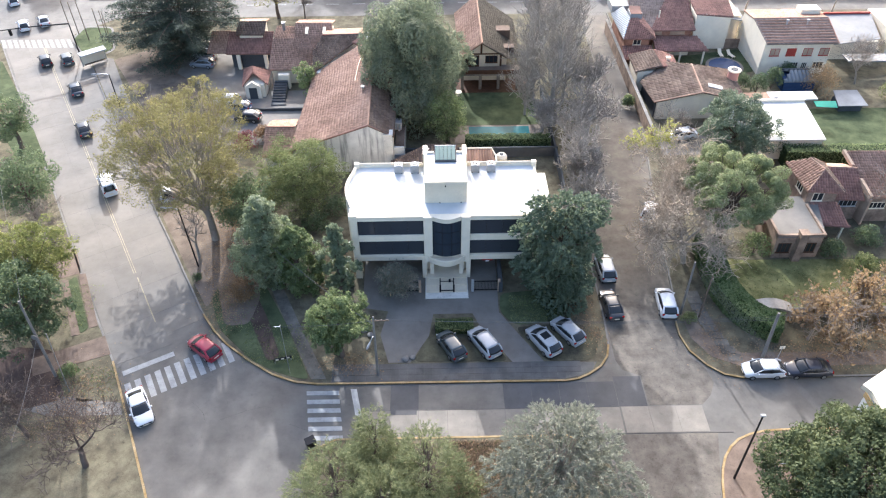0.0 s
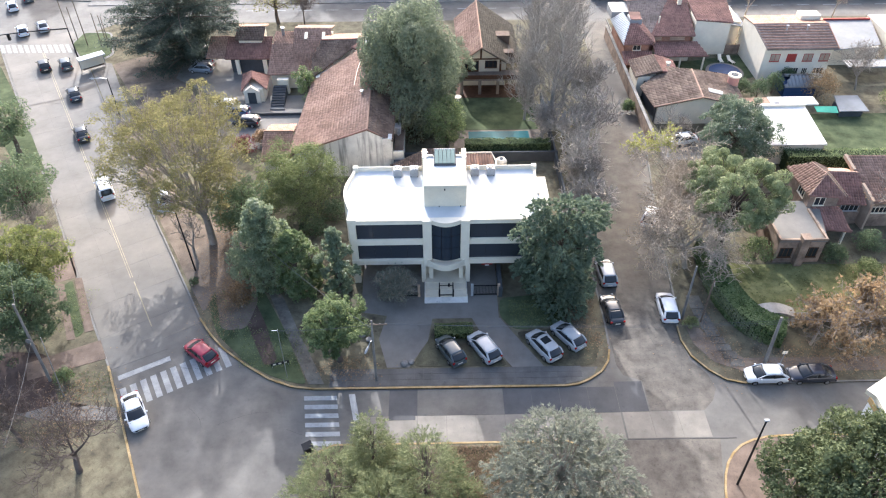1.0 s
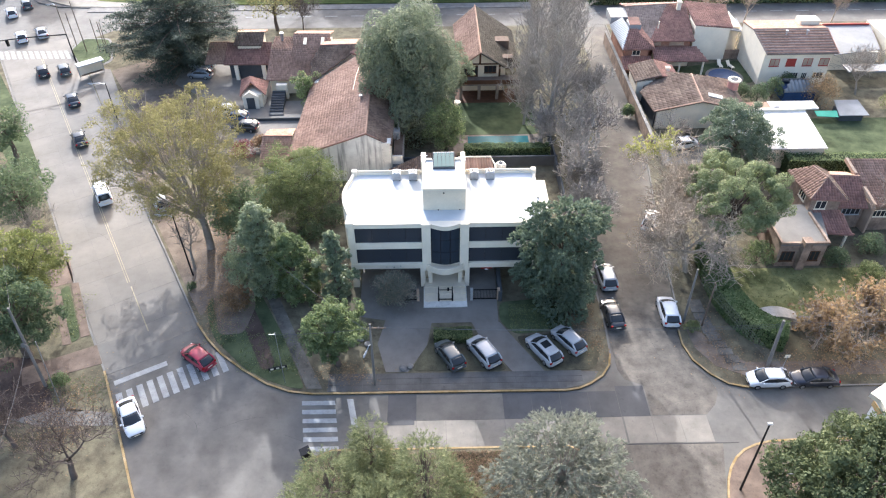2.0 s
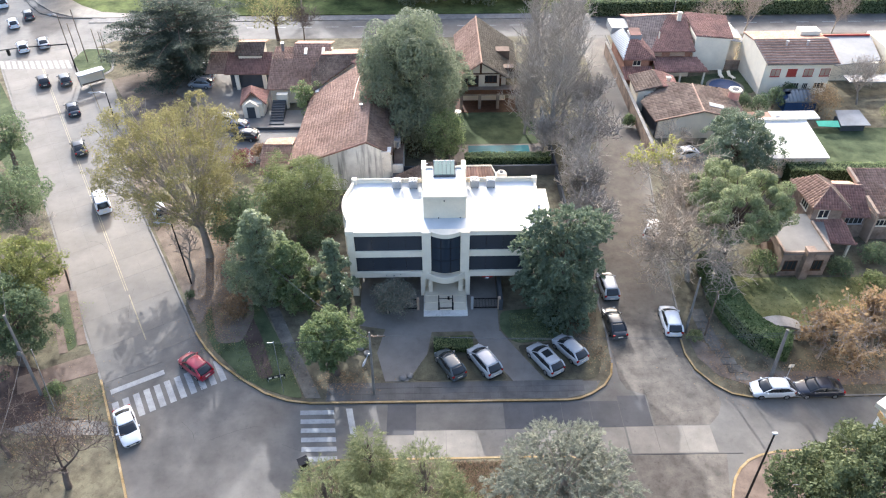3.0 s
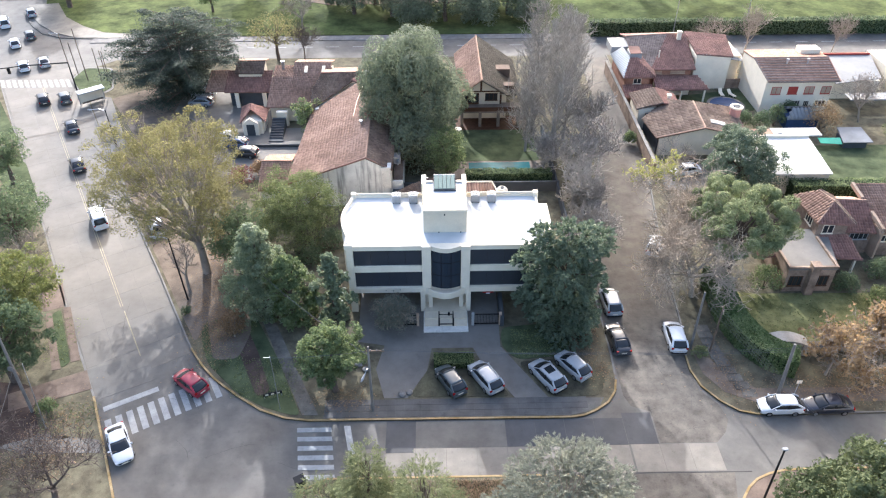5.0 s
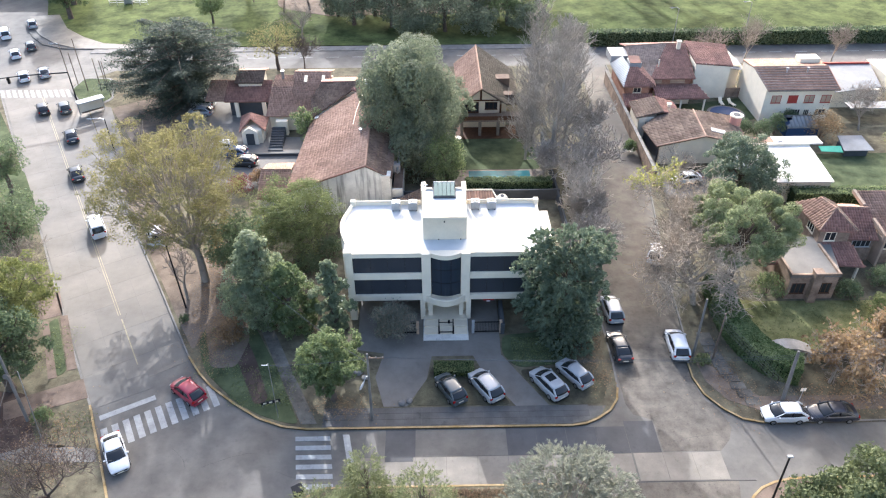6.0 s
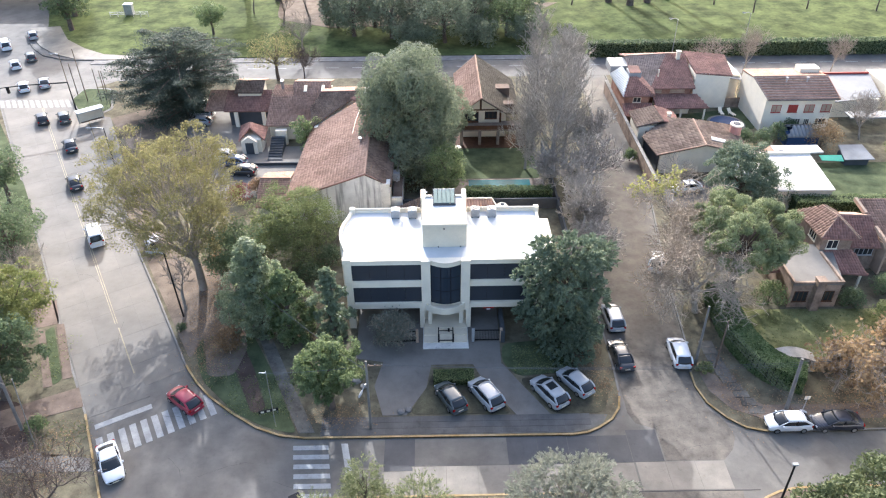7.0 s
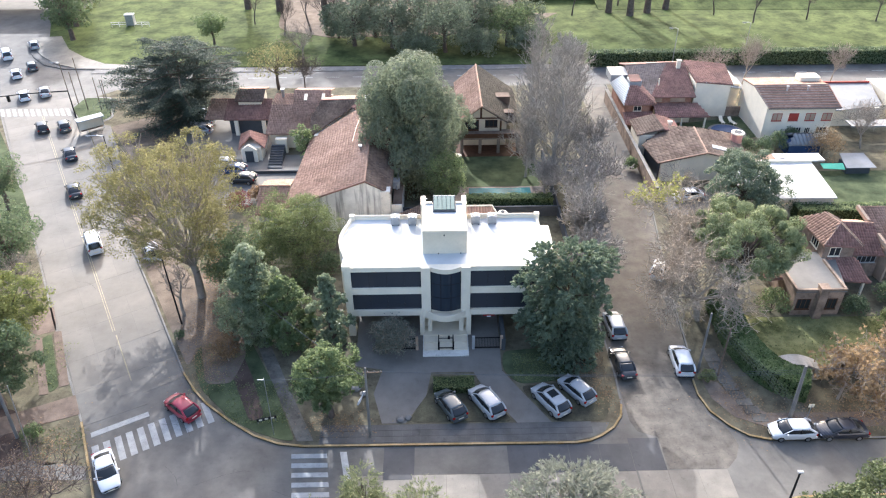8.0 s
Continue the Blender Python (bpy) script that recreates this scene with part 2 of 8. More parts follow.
def thing(name, x=0, y=0, z=0, label="", category="", group="", kind="", rz=0):
    """An Empty at a thing's base."""
    ob = new(name)
    ob.empty_display_size = 0.3
    ob.matrix_basis = pose(x, y, z, 0, 0, rz)
    return tagged(ob, label, category, group, kind)


def box(bm, x0, x1, y0, y1, z0, z1):
    v = [bm.verts.new((x, y, z)) for z in (z0, z1) for x, y in ((x0, y0), (x1, y0), (x1, y1), (x0, y1))]
    for f in ((3, 2, 1, 0), (4, 5, 6, 7), (0, 1, 5, 4), (1, 2, 6, 5), (2, 3, 7, 6), (3, 0, 4, 7)):
        bm.faces.new([v[i] for i in f])
    return bm


def bx(*a, bevel=0.0):
    bm = box(bmesh.new(), *a)
    if bevel:
        bmesh.ops.bevel(bm, geom=list(bm.edges), offset=bevel, segments=2, affect="EDGES", profile=0.5)
    return bm


def prism(bm, pts, z0, z1):
    lo = [bm.verts.new((x, y, z0)) for x, y in pts]
    hi = [bm.verts.new((x, y, z1)) for x, y in pts]
    n = len(pts)
    bm.faces.new(lo[::-1])
    bm.faces.new(hi)
    for i in range(n):
        bm.faces.new((lo[i], lo[(i + 1) % n], hi[(i + 1) % n], hi[i]))
    return bm


def slab(bm, pts, thick):
    """A plate: the corners of its top, and its thickness straight down."""
    hi = [bm.verts.new(p) for p in pts]
    lo = [bm.verts.new((p[0], p[1], p[2] - thick)) for p in pts]
    n = len(pts)
    bm.faces.new(hi)
    bm.faces.new(lo[::-1])
    for i in range(n):
        bm.faces.new((lo[i], lo[(i + 1) % n], hi[(i + 1) % n], hi[i]))
    return bm


def tube(bm, pts, radii, n=8):
    pts = [Vector(p) for p in pts]
    if not hasattr(radii, "__len__"):
        radii = [radii] * len(pts)
    rings = []
    for i, p in enumerate(pts):
        d = (pts[min(i + 1, len(pts) - 1)] - pts[max(i - 1, 0)]).normalized()
        side = d.cross(Vector((0, 0, 1)) if abs(d.z) < 0.9 else Vector((1, 0, 0))).normalized()
        up = side.cross(d)
        rings.append([bm.verts.new(p + (side * math.cos(a) + up * math.sin(a)) * radii[i]) for a in (k * math.tau / n for k in range(n))])
    for a, b in zip(rings, rings[1:]):
        for k in range(n):
            bm.faces.new((a[k], a[(k + 1) % n], b[(k + 1) % n], b[k]))
    bm.faces.new(rings[0][::-1])
    bm.faces.new(rings[-1])
    return bm


def rounded(points, radius=0.0, steps=5):
    """A polygon with its corners rounded off."""
    out = []
    n = len(points)
    for i in range(n):
        a, b, c = (Vector(points[(i + k) % n]) for k in (-1, 0, 1))
        r = min(radius, (a - b).length * 0.45, (c - b).length * 0.45)
        p, q = b + (a - b).normalized() * r, b + (c - b).normalized() * r
        for k in range(steps + 1):
            s = k / steps
            out.append(tuple((1 - s) ** 2 * p + 2 * s * (1 - s) * b + s * s * q))
    return out


def fast_mesh(name, verts, faces, material, parent=None, label="", kind=""):
    """A mesh from arrays; all faces have the same number of corners."""
    verts = np.asarray(verts, np.float32).reshape(-1, 3)
    faces = np.asarray(faces, np.int32)
    k = faces.shape[1]
    me = bpy.data.meshes.new(name)
    me.vertices.add(len(verts))
    me.vertices.foreach_set("co", verts.ravel())
    me.loops.add(faces.size)
    me.loops.foreach_set("vertex_index", faces.ravel())
    me.polygons.add(len(faces))
    me.polygons.foreach_set("loop_start", np.arange(0, faces.size, k, dtype=np.int32))
    me.polygons.foreach_set("loop_total", np.full(len(faces), k, np.int32))
    me.update(calc_edges=True)
    me.materials.append(material)
    ob = new(name, me)
    if parent:
        ob.parent = parent
    return tagged(ob, label, "", "", kind)


def tiled(parent, corners, material, pitch=0.26, row=0.42, relief=0.3):
    """A roof plane: a plate under rows of curved clay tiles. corners: its outline in space, any order round it."""
    P = [Vector(c) for c in corners]
    nrm = sum(((a - P[0]).cross(b - P[0]) for a, b in zip(P[1:], P[2:])), Vector()).normalized()
    if nrm.z < 0:
        nrm = -nrm
    mid = sum(P, Vector()) / len(P)
    P = [p - nrm * (p - mid).dot(nrm) for p in P]
    down = Vector((nrm.x, nrm.y, 0)).normalized()
    down = (down - nrm * down.dot(nrm)).normalized()
    across = nrm.cross(down)
    o = P[0]
    uv = [((p - o).dot(across), (p - o).dot(down)) for p in P]
    roof = part("roof", slab(bmesh.new(), [tuple(p) for p in P], 0.14), material, parent)
    V, F = [], []
    u = min(a for a, b in uv) + pitch / 2
    umax = max(a for a, b in uv)
    prof = ((-0.5, 0.0), (-0.27, relief), (0.27, relief), (0.5, 0.0))
    while u < umax:
        cuts = sorted(b0 + (u - a0) / (a1 - a0) * (b1 - b0) for (a0, b0), (a1, b1) in zip(uv, uv[1:] + uv[:1]) if (a0 - u) * (a1 - u) < 0)
        for v0, v1 in zip(cuts[::2], cuts[1::2]):
            v = v0
            while v < v1 - 0.05:
                e = min(v + row, v1)
                k = len(V)
                for vv, lift in ((v, 0.015), (e, 0.05)):
                    for s, h in prof:
                        q = o + across * (u + s * pitch * 0.98) + down * vv + nrm * (h * pitch + lift)
                        V.append(q[:])
                F += [(k, k + 4, k + 5, k + 1), (k + 1, k + 5, k + 6, k + 2), (k + 2, k + 6, k + 7, k + 3), (k + 4, k + 7, k + 6, k + 5)]
                v = e
        u += pitch
    if V:
        fast_mesh("tile", V, F, material, roof, "", "stuff")
    return roof


def ridge_line(parent, pts, r=0.13, material=None):
    return part("ridge_cap", tube(bmesh.new(), [(p[0], p[1], p[2] + 0.05) for p in pts], r, 6), material or M_TILE_RIDGE, parent)


def window(parent, x, y, z, w, h, face="s", surround=None, bars=1, shutters=None, glass=None):
    """A window set on a wall. (x, y, z): middle of its sill line on the wall's face; face: the side that it looks to."""
    turn = {"s": 0, "e": 90, "n": 180, "w": 270}[face]
    m = pose(x, y, z, 0, 0, turn)
    f = bmesh.new()
    t = 0.07
    for a in ((-w / 2, w / 2, -0.06, 0.05, 0, t), (-w / 2, w / 2, -0.06, 0.05, h - t, h), (-w / 2, -w / 2 + t, -0.06, 0.05, t, h - t), (w / 2 - t, w / 2, -0.06, 0.05, t, h - t)):
        box(f, *a)
    for i in range(bars):
        c = -w / 2 + w * (i + 1) / (bars + 1)
        box(f, c - 0.03, c + 0.03, -0.05, 0.04, t, h - t)
    win = part("window", f, surround or M_WHITE, parent)
    win.matrix_basis = parent.matrix_world.inverted() @ m if parent else m
    part("pane", bx(-w / 2 + t, w / 2 - t, -0.015, 0.0, t, h - t), glass or M_PANE, win)
    part("sill", bx(-w / 2 - 0.06, w / 2 + 0.06, -0.14, 0.02, -0.06, -0.003), surround or M_WHITE, win)
    if shutters:
        for s in (-1, 1):
            sh = bmesh.new()
            x0 = s * (w / 2 + 0.02)
            x1 = s * (w / 2 + w * 0.5)
            box(sh, min(x0, x1), max(x0, x1), -0.07, -0.02, 0, h)
            part("shutter", sh, shutters, win)
    return win


def wall_block(parent, x0, x1, y0, y1, z0, z1, material, name="wall"):
    return part(name, bx(x0, x1, y0, y1, z0, z1), material, parent)


# ---- ground, roads, kerbs ----
def ground_sheet():
    bm = bmesh.new()
    v = [bm.verts.new(p) for p in ((-2500, -2500, -0.16), (2500, -2500, -0.16), (2500, 2500, -0.16), (-2500, 2500, -0.16))]
    bm.faces.new(v)
    tagged(link("ground", bm, M_PARK), "wide ground of rough green and brown grass", "ground", "", "structure")


ground_sheet()
AVE_L = [(3.0, -20.0), (-25.2, 32.2), (-29.2, 40.2), (-32.9, 47.4), (-39.9, 59.0), (-49.0, 74.8), (-58.6, 91.0), (-69.4, 109.3), (-74.5, 118.0)]
AVE_R = [(-63.5, 121.5), (-58.4, 113.6), (-47.6, 93.4), (-38.7, 77.4), (-32.0, 65.7), (-28.2, 58.8), (-25.3, 53.6), (-23.6, 51.2), (-21.9, 49.3), (-19.2, 47.1), (-16.6, 45.3), (-14.2, 44.3), (-11.9, 43.95)]
FRONT = [(12.7, 43.85), (14.0, 44.05), (15.2, 44.6), (16.6, 45.6), (17.5, 46.9), (17.9, 48.4), (18.1, 52.0), (18.1, 62.0), (19.2, 72.0), (21.9, 82.0), (25.2, 95.0), (26.9, 107.0), (27.3, 127.8)]
BLOCK_MAIN = AVE_R + FRONT + [(-58.0, 127.8)]
BLOCK_RIGHT = [(25.5, 51.5), (25.4, 49.6), (25.9, 47.4), (27.2, 45.5), (28.6, 44.3), (30.2, 43.85), (34.0, 43.8), (140.0, 44.3), (140.0, 127.8), (32.3, 127.8), (32.0, 108.0), (30.6, 90.0), (28.6, 76.0), (27.2, 66.0), (26.3, 56.0)]
BLOCK_NEAR_R = [(20.0, 0.0), (24.4, 31.0), (24.75, 32.6), (25.2, 34.0), (25.8, 35.2), (26.6, 36.2), (27.6, 37.0), (28.9, 37.55), (30.3, 37.85), (31.9, 37.95), (140.0, 38.2), (140.0, 0.0)]
BLOCK_NEAR_M = [(14.0, -20.0), (16.0, 30.0), (15.6, 34.0), (14.2, 36.6), (12.0, 37.75), (-9.4, 37.75), (-11.6, 36.6), (-12.2, 34.0), (-11.0, 29.0), (12.0, -20.0)]
BLOCK_LEFT = AVE_L + [(-76.5, 119.6), (-150.0, 119.6), (-150.0, -20.0)]
PARK = [(-66.0, 140.0), (-40.0, 139.2), (140.0, 138.6), (140.0, 420.0), (-60.0, 420.0), (-92.0, 180.0), (-84.0, 160.0), (-80.0, 149.0), (-73.0, 142.0)]
TOP = 0.14


def raised(name, outline, material, label, kerb=M_KERB):
    tagged(link(name, prism(bmesh.new(), outline, -0.15, TOP), material), label, "ground", "", "structure")


raised("pavement_main", BLOCK_MAIN, M_VERGE, "city block of thin grass, soil and fallen leaves")
raised("pavement_right", BLOCK_RIGHT, M_VERGE, "residential block with verge and gardens")
raised("pavement_near_right", BLOCK_NEAR_R, M_PATH, "brick paved corner with yellow kerb")
raised("pavement_near_middle", BLOCK_NEAR_M, M_VERGE, "dry grass block under tall conifers")
raised("pavement_left", BLOCK_LEFT, M_VERGE, "grassy verge beside the avenue")
raised("park", PARK, M_PARK, "sunlit rough park meadow behind the hedge")


def strip(name, line, width, z0, z1, material, label, closed=False, category="kerb", kind="structure", parent=None):
    """A band along a line, to its right-hand side by width."""
    pts = [Vector(p) for p in line]
    n = len(pts)
    inner = []
    for i, p in enumerate(pts):
        a, b = pts[max(i - 1, 0)], pts[min(i + 1, n - 1)]
        d = (b - a).normalized()
        inner.append(p + Vector((d.y, -d.x)) * width)
    bm = bmesh.new()
    q = [[bm.verts.new((u.x, u.y, z)) for u in s for z in (z0, z1)] for s in (pts, inner)]
    for i in range(n - 1):
        a0, a1, c0, c1 = q[0][2 * i:2 * i + 4]
        b0, b1, d0, d1 = q[1][2 * i:2 * i + 4]
        for f in ((a1, b1, d1, c1), (a0, a1, c1, c0), (b0, d0, d1, b1)):
            bm.faces.new(f)
    for e in (0, -2):
        w = [q[0][e if e == 0 else -2], q[0][1 if e == 0 else -1], q[1][1 if e == 0 else -1], q[1][0 if e == 0 else -2]]
        bm.faces.new(w)
    ob = link(name, bm, material, parent)
    return tagged(ob, label, category, "", kind) if not parent else ob


# kerbs: yellow round the corners, plain elsewhere, proud of the verge by a few millimetres
strip("kerb_avenue_right", AVE_R[:7], -0.18, -0.1, TOP + 0.02, M_KERB, "worn concrete kerb along the avenue")
strip("kerb_corner", AVE_R[6:] + FRONT[:6], -0.2, -0.1, TOP + 0.03, M_YELLOW, "faded yellow painted kerb round the corner block")
strip("kerb_side_street", FRONT[5:], -0.18, -0.1, TOP + 0.02, M_KERB, "broken concrete kerb along the side street")
strip("kerb_right_corner", [BLOCK_RIGHT[i] for i in (0, 1, 2, 3, 4, 5, 6)], -0.18, -0.1, TOP + 0.03, M_YELLOW, "faded yellow kerb at the street corner")
strip("kerb_right_street", [(34.0, 43.8), (140.0, 44.3)], -0.18, -0.1, TOP + 0.02, M_KERB, "concrete kerb beside parked cars")
strip("kerb_right_side", [(32.3, 127.8), (32.0, 108.0), (30.6, 90.0), (28.6, 76.0), (27.2, 66.0), (26.3, 56.0), (25.5, 51.5)], -0.18, -0.1, TOP + 0.02, M_KERB, "concrete kerb along the side street")
strip("kerb_near_right", [(140.0, 38.2), (31.9, 37.95), (30.3, 37.85), (28.9, 37.55), (27.6, 37.0), (26.6, 36.2), (25.8, 35.2), (25.2, 34.0), (24.75, 32.6), (24.4, 31.0), (22.0, 15.0)], -0.2, -0.1, TOP + 0.03, M_YELLOW, "bright yellow kerb round the corner")
strip("kerb_near_middle", [(14.2, 36.6), (12.0, 37.75), (-9.4, 37.75), (-11.6, 36.6), (-12.2, 34.0)], -0.18, -0.1, TOP + 0.03, M_YELLOW, "yellow kerb under the conifers")
strip("kerb_avenue_left_yellow", AVE_L[1:4], -0.2, -0.1, TOP + 0.03, M_YELLOW, "yellow kerb along the avenue")
strip("kerb_avenue_left", AVE_L[3:], -0.18, -0.1, TOP + 0.02, M_KERB, "broken concrete kerb along the avenue")

# ---- road surface ----
tagged(link("road", bx(-400, 400, -20, 141, -0.14, 0.0), M_ASPHALT), "grey asphalt street surface with worn patches", "road", "", "structure")
road_slabs = thing("road_slabs", 0, 0, 0, "pale concrete road slabs with dark joints, some darkened as street shadow", "road", "", "structure")


def quad_plate(name, pts, z0, z1, material, parent=None):
    return part(name, prism(bmesh.new(), pts, z0, z1), material, parent)


def avenue_point(s, f):
    """A place on the avenue: s along it (0 to 1), f across it from its left kerb."""
    a = Vector((-33.2, 48.0)).lerp(Vector((-73.6, 117.0)), s)
    b = Vector((-24.9, 53.3)).lerp(Vector((-63.3, 122.6)), s)
    return a.lerp(b, f)


rs = random.Random(3)
quad_plate("joint_bed", [tuple(avenue_point(*q)) for q in ((0, 0), (0, 1), (1, 1), (1, 0))], -0.02, 0.004, M_JOINT, road_slabs)
cut = [0.0]
while cut[-1] < 1:
    cut.append(cut[-1] + rs.choice((0.045, 0.055, 0.062)))
for s0, s1 in zip(cut, cut[1:]):
    for f0, f1 in ((0.0, 0.28), (0.28, 0.5), (0.5, 0.72), (0.72, 1.0)):
        d, e = 0.0002, 0.0008
        quad_plate("slab", [tuple(avenue_point(*p)) for p in ((s0 + d, f0 + e), (s0 + d, f1 - e), (s1 - d, f1 - e), (s1 - d, f0 + e))], -0.02, 0.012 + rs.uniform(-0.003, 0.003), M_CONCRETE, road_slabs)
# street in front of the office: two rows of slabs
for i in range(10):
    x0 = -7.3 + 2.75 * i
    for y0, y1 in ((37.8, 40.75), (40.8, 43.8)) if i < 9 else ((40.84, 44.4),):
        # upper row from i = 5: office and evergreen shadow painted as darker slabs
        quad_plate("slab", [(x0, y0), (x0 + 2.72, y0), (x0 + 2.72, y1), (x0, y1)], -0.02, 0.012 + rs.uniform(-0.003, 0.003), M_CONCRETE_PALE if y0 < 40 else (M_TAR_SHADE if i == 1 or i > 4 else M_ASPHALT), road_slabs)
for i in range(3):
    x0 = 17.6 + 2.6 * i
    quad_plate("slab", [(x0, 37.9), (x0 + 2.57, 37.9), (x0 + 2.57, 40.8), (x0, 40.8)], -0.02, 0.011, M_CONCRETE_PALE, road_slabs)

worn = [(18.15, 46.5), (18.15, 62.0), (19.3, 72.0), (22.0, 82.0), (25.3, 95.0), (27.0, 107.0), (27.35, 127.0), (32.2, 127.0), (31.9, 108.0), (30.5, 90.0), (28.5, 76.0), (27.1, 66.0), (26.2, 56.0), (25.35, 50.0), (25.7, 47.0), (27.0, 45.2), (27.3, 43.4), (26.6, 42.0), (25.5, 40.9), (20.35, 40.9), (20.3, 44.5), (18.6, 45.2)]
tagged(link("road_worn_side_street", prism(bmesh.new(), worn[::-1], -0.02, 0.009), M_WORN_SHADE), "cracked light grey side street with earth stains and tree shade in its colour", "road", "", "structure")
near_st = [(16.0, 20.0), (16.0, 30.0), (15.7, 34.2), (17.0, 37.7), (26.0, 37.7), (25.1, 34.0), (24.3, 31.0), (22.0, 15.0)]
tagged(link("road_worn_near_street", prism(bmesh.new(), near_st[::-1], -0.02, 0.009), M_WORN_SHADE), "worn pale street between two corners", "road", "", "structure")
patches = thing("road_patches", 0, 0, 0, "dark rectangular asphalt repairs in the street", "road", "", "structure")
for pts in ([(-4.5, 40.3), (-2.0, 40.3), (-2.0, 42.7), (-4.5, 42.7)], [(-35.0, 50.9), (-31.6, 52.3), (-30.6, 50.7), (-28.8, 51.6), (-27.6, 49.6), (-32.7, 46.9)]):
    quad_plate("patch", pts, -0.01, 0.021, M_TAR_SHADE if pts[0][0] > -10 else M_ASPHALT, patches)
for pts in ([(27.6, 107.6), (31.4, 107.6), (31.2, 95.0), (28.6, 95.0)],):
    quad_plate("patch", pts, -0.01, 0.017, M_CONCRETE, patches)
back = thing("back_street", 0, 0, 0, "asphalt back street with dashed white line", "road", "", "structure")
part("surface", bx(-66, 140, 128.0, 138.4, -0.05, 0.012), M_ASPHALT, back)
for i in range(40):
    part("dash", bx(-60 + i * 5, -57.6 + i * 5, 133.2, 133.4, 0.0, 0.02), M_MARK, back)
part("far_pavement", bx(-66, 30, 136.4, 138.6, 0.0, 0.12), M_KERB, back)

# crossings and lines
cross = thing("avenue_crossing", 0, 0, 0, "faded white zebra crossing on the avenue", "crossing", "", "structure")
ux, uy = 0.48, -0.877
for i in range(11):
    cx, cy = -30.04 + 0.85 * i, 43.3 + 0.51 * i
    h, w = 1.48, 0.29
    pts = [(cx + ux * a * h - uy * b * w, cy + uy * a * h + ux * b * w) for a, b in ((-1, -1), (1, -1), (1, 1), (-1, 1))]
    quad_plate("stripe", pts, 0.0, 0.022, M_MARK, cross)
quad_plate("stop_line", [(-31.7, 46.1), (-31.4, 45.55), (-26.9, 48.05), (-27.2, 48.6)], 0.0, 0.027, M_MARK, cross)
cross = thing("street_crossing", 0, 0, 0, "worn white zebra crossing before the corner", "crossing", "", "structure")
for i in range(6):
    y0 = 43.25 - i * 1.02
    x0 = -12.75 + 0.16 * i
    quad_plate("stripe", [(x0, y0 - 0.5), (x0 + 3.2, y0 - 0.5), (x0 + 3.1, y0), (x0 - 0.05, y0)], 0.0, 0.03, M_MARK, cross)
quad_plate("stop_line", [(-8.5, 43.4), (-7.9, 43.4), (-7.2, 40.2), (-7.8, 40.2)], 0.0, 0.03, M_MARK, cross)
cross = thing("far_crossing", 0, 0, 0, "white zebra crossing at the far junction", "crossing", "", "structure")
for i in range(12):
    c = Vector((-74.6, 118.4)).lerp(Vector((-63.2, 118.4)), i / 11)
    quad_plate("stripe", [(c.x + 1.0 - 0.32, c.y - 1.5), (c.x + 1.0 + 0.32, c.y - 1.5), (c.x - 0.7 + 0.32, c.y + 1.5), (c.x - 0.7 - 0.32, c.y + 1.5)], 0.0, 0.03, M_MARK, cross)
line = thing("centre_line", 0, 0, 0, "faded double yellow centre line", "road marking", "", "structure")
for off in (-0.011, 0.011):
    for s0, s1 in ((0.14, 0.3), (0.302, 0.5), (0.502, 0.72), (0.723, 0.96)):
        quad_plate("stripe", [tuple(avenue_point(s, 0.497 + off + w)) for s, w in ((s0, -0.004), (s0, 0.004), (s1, 0.004), (s1, -0.004))], 0.0, 0.024, M_LINE, line)
quad_plate("stripe", [tuple(avenue_point(s, 0.505 + w)) for s, w in ((0.03, -0.006), (0.03, 0.006), (0.13, 0.006), (0.13, -0.006))], 0.0, 0.024, M_LINE, line)

# grass island at the far junction
isl = rounded([(-57.3, 110.8), (-54.2, 115.6), (-57.4, 124.4), (-62.6, 124.8), (-63.2, 119.6)], 1.2)
tagged(link("island", prism(bmesh.new(), isl, 0.0, TOP + 0.06), M_KERB), "concrete kerbed traffic island", "island", "", "structure")
c0 = Vector((-59.0, 119.0))
tagged(link("island_lawn", prism(bmesh.new(), [tuple(c0.lerp(Vector(p), 0.9)) for p in isl], 0.1, TOP + 0.1), M_LAWN_RICH_SHADE), "bright green island lawn", "lawn", "", "structure")
# earth shoulder at the far junction
strip("kerb_far", [(-86.0, 153.8), (-83.2, 149.4), (-80.8, 145.8), (-77.0, 141.6), (-72.4, 139.4), (-63.2, 138.6)], 0.35, -0.05, 0.16, M_JOINT, "dark kerb round the far junction")

# ---- surfaces on the main block ----
def cover(name, pts, material, label, h=0.012, category="paving"):
    """A thin surface laid on a block; planted and bare ground has soft corners."""
    if category in ("lawn", "ground"):
        pts = rounded(pts, 0.9, 4)
    tagged(link(name, prism(bmesh.new(), pts, TOP - 0.02, TOP + h), material), label, category, "", "structure")


cover("sidewalk", [(-10.5, 44.2), (12.6, 44.15), (14.2, 44.5), (15.6, 45.2), (16.2, 46.2), (-10.5, 46.4)], M_JOINT, "dark grey paved sidewalk along the kerb")
walkway = thing("sidewalk_pavers", 0, 0, 0, "square grey concrete sidewalk pavers", "paving", "", "structure")
paver_mesh = bpy.data.meshes.new("paver")
pb = bx(-0.405, 0.405, -0.34, 0.34, 0, 0.035)
pb.to_mesh(paver_mesh)
pb.free()
paver_mesh.materials.append(M_PAVER)
for i in range(30):
    for j in range(3):
        x, y = -10.0 + i * 0.83, 44.6 + j * 0.7
        if x > 13.2 - 0.0 * j and j == 0:
            continue
        q = new("paver", paver_mesh)
        q.parent = walkway
        q.location = (x, y, TOP + rs.uniform(-0.006, 0.004))
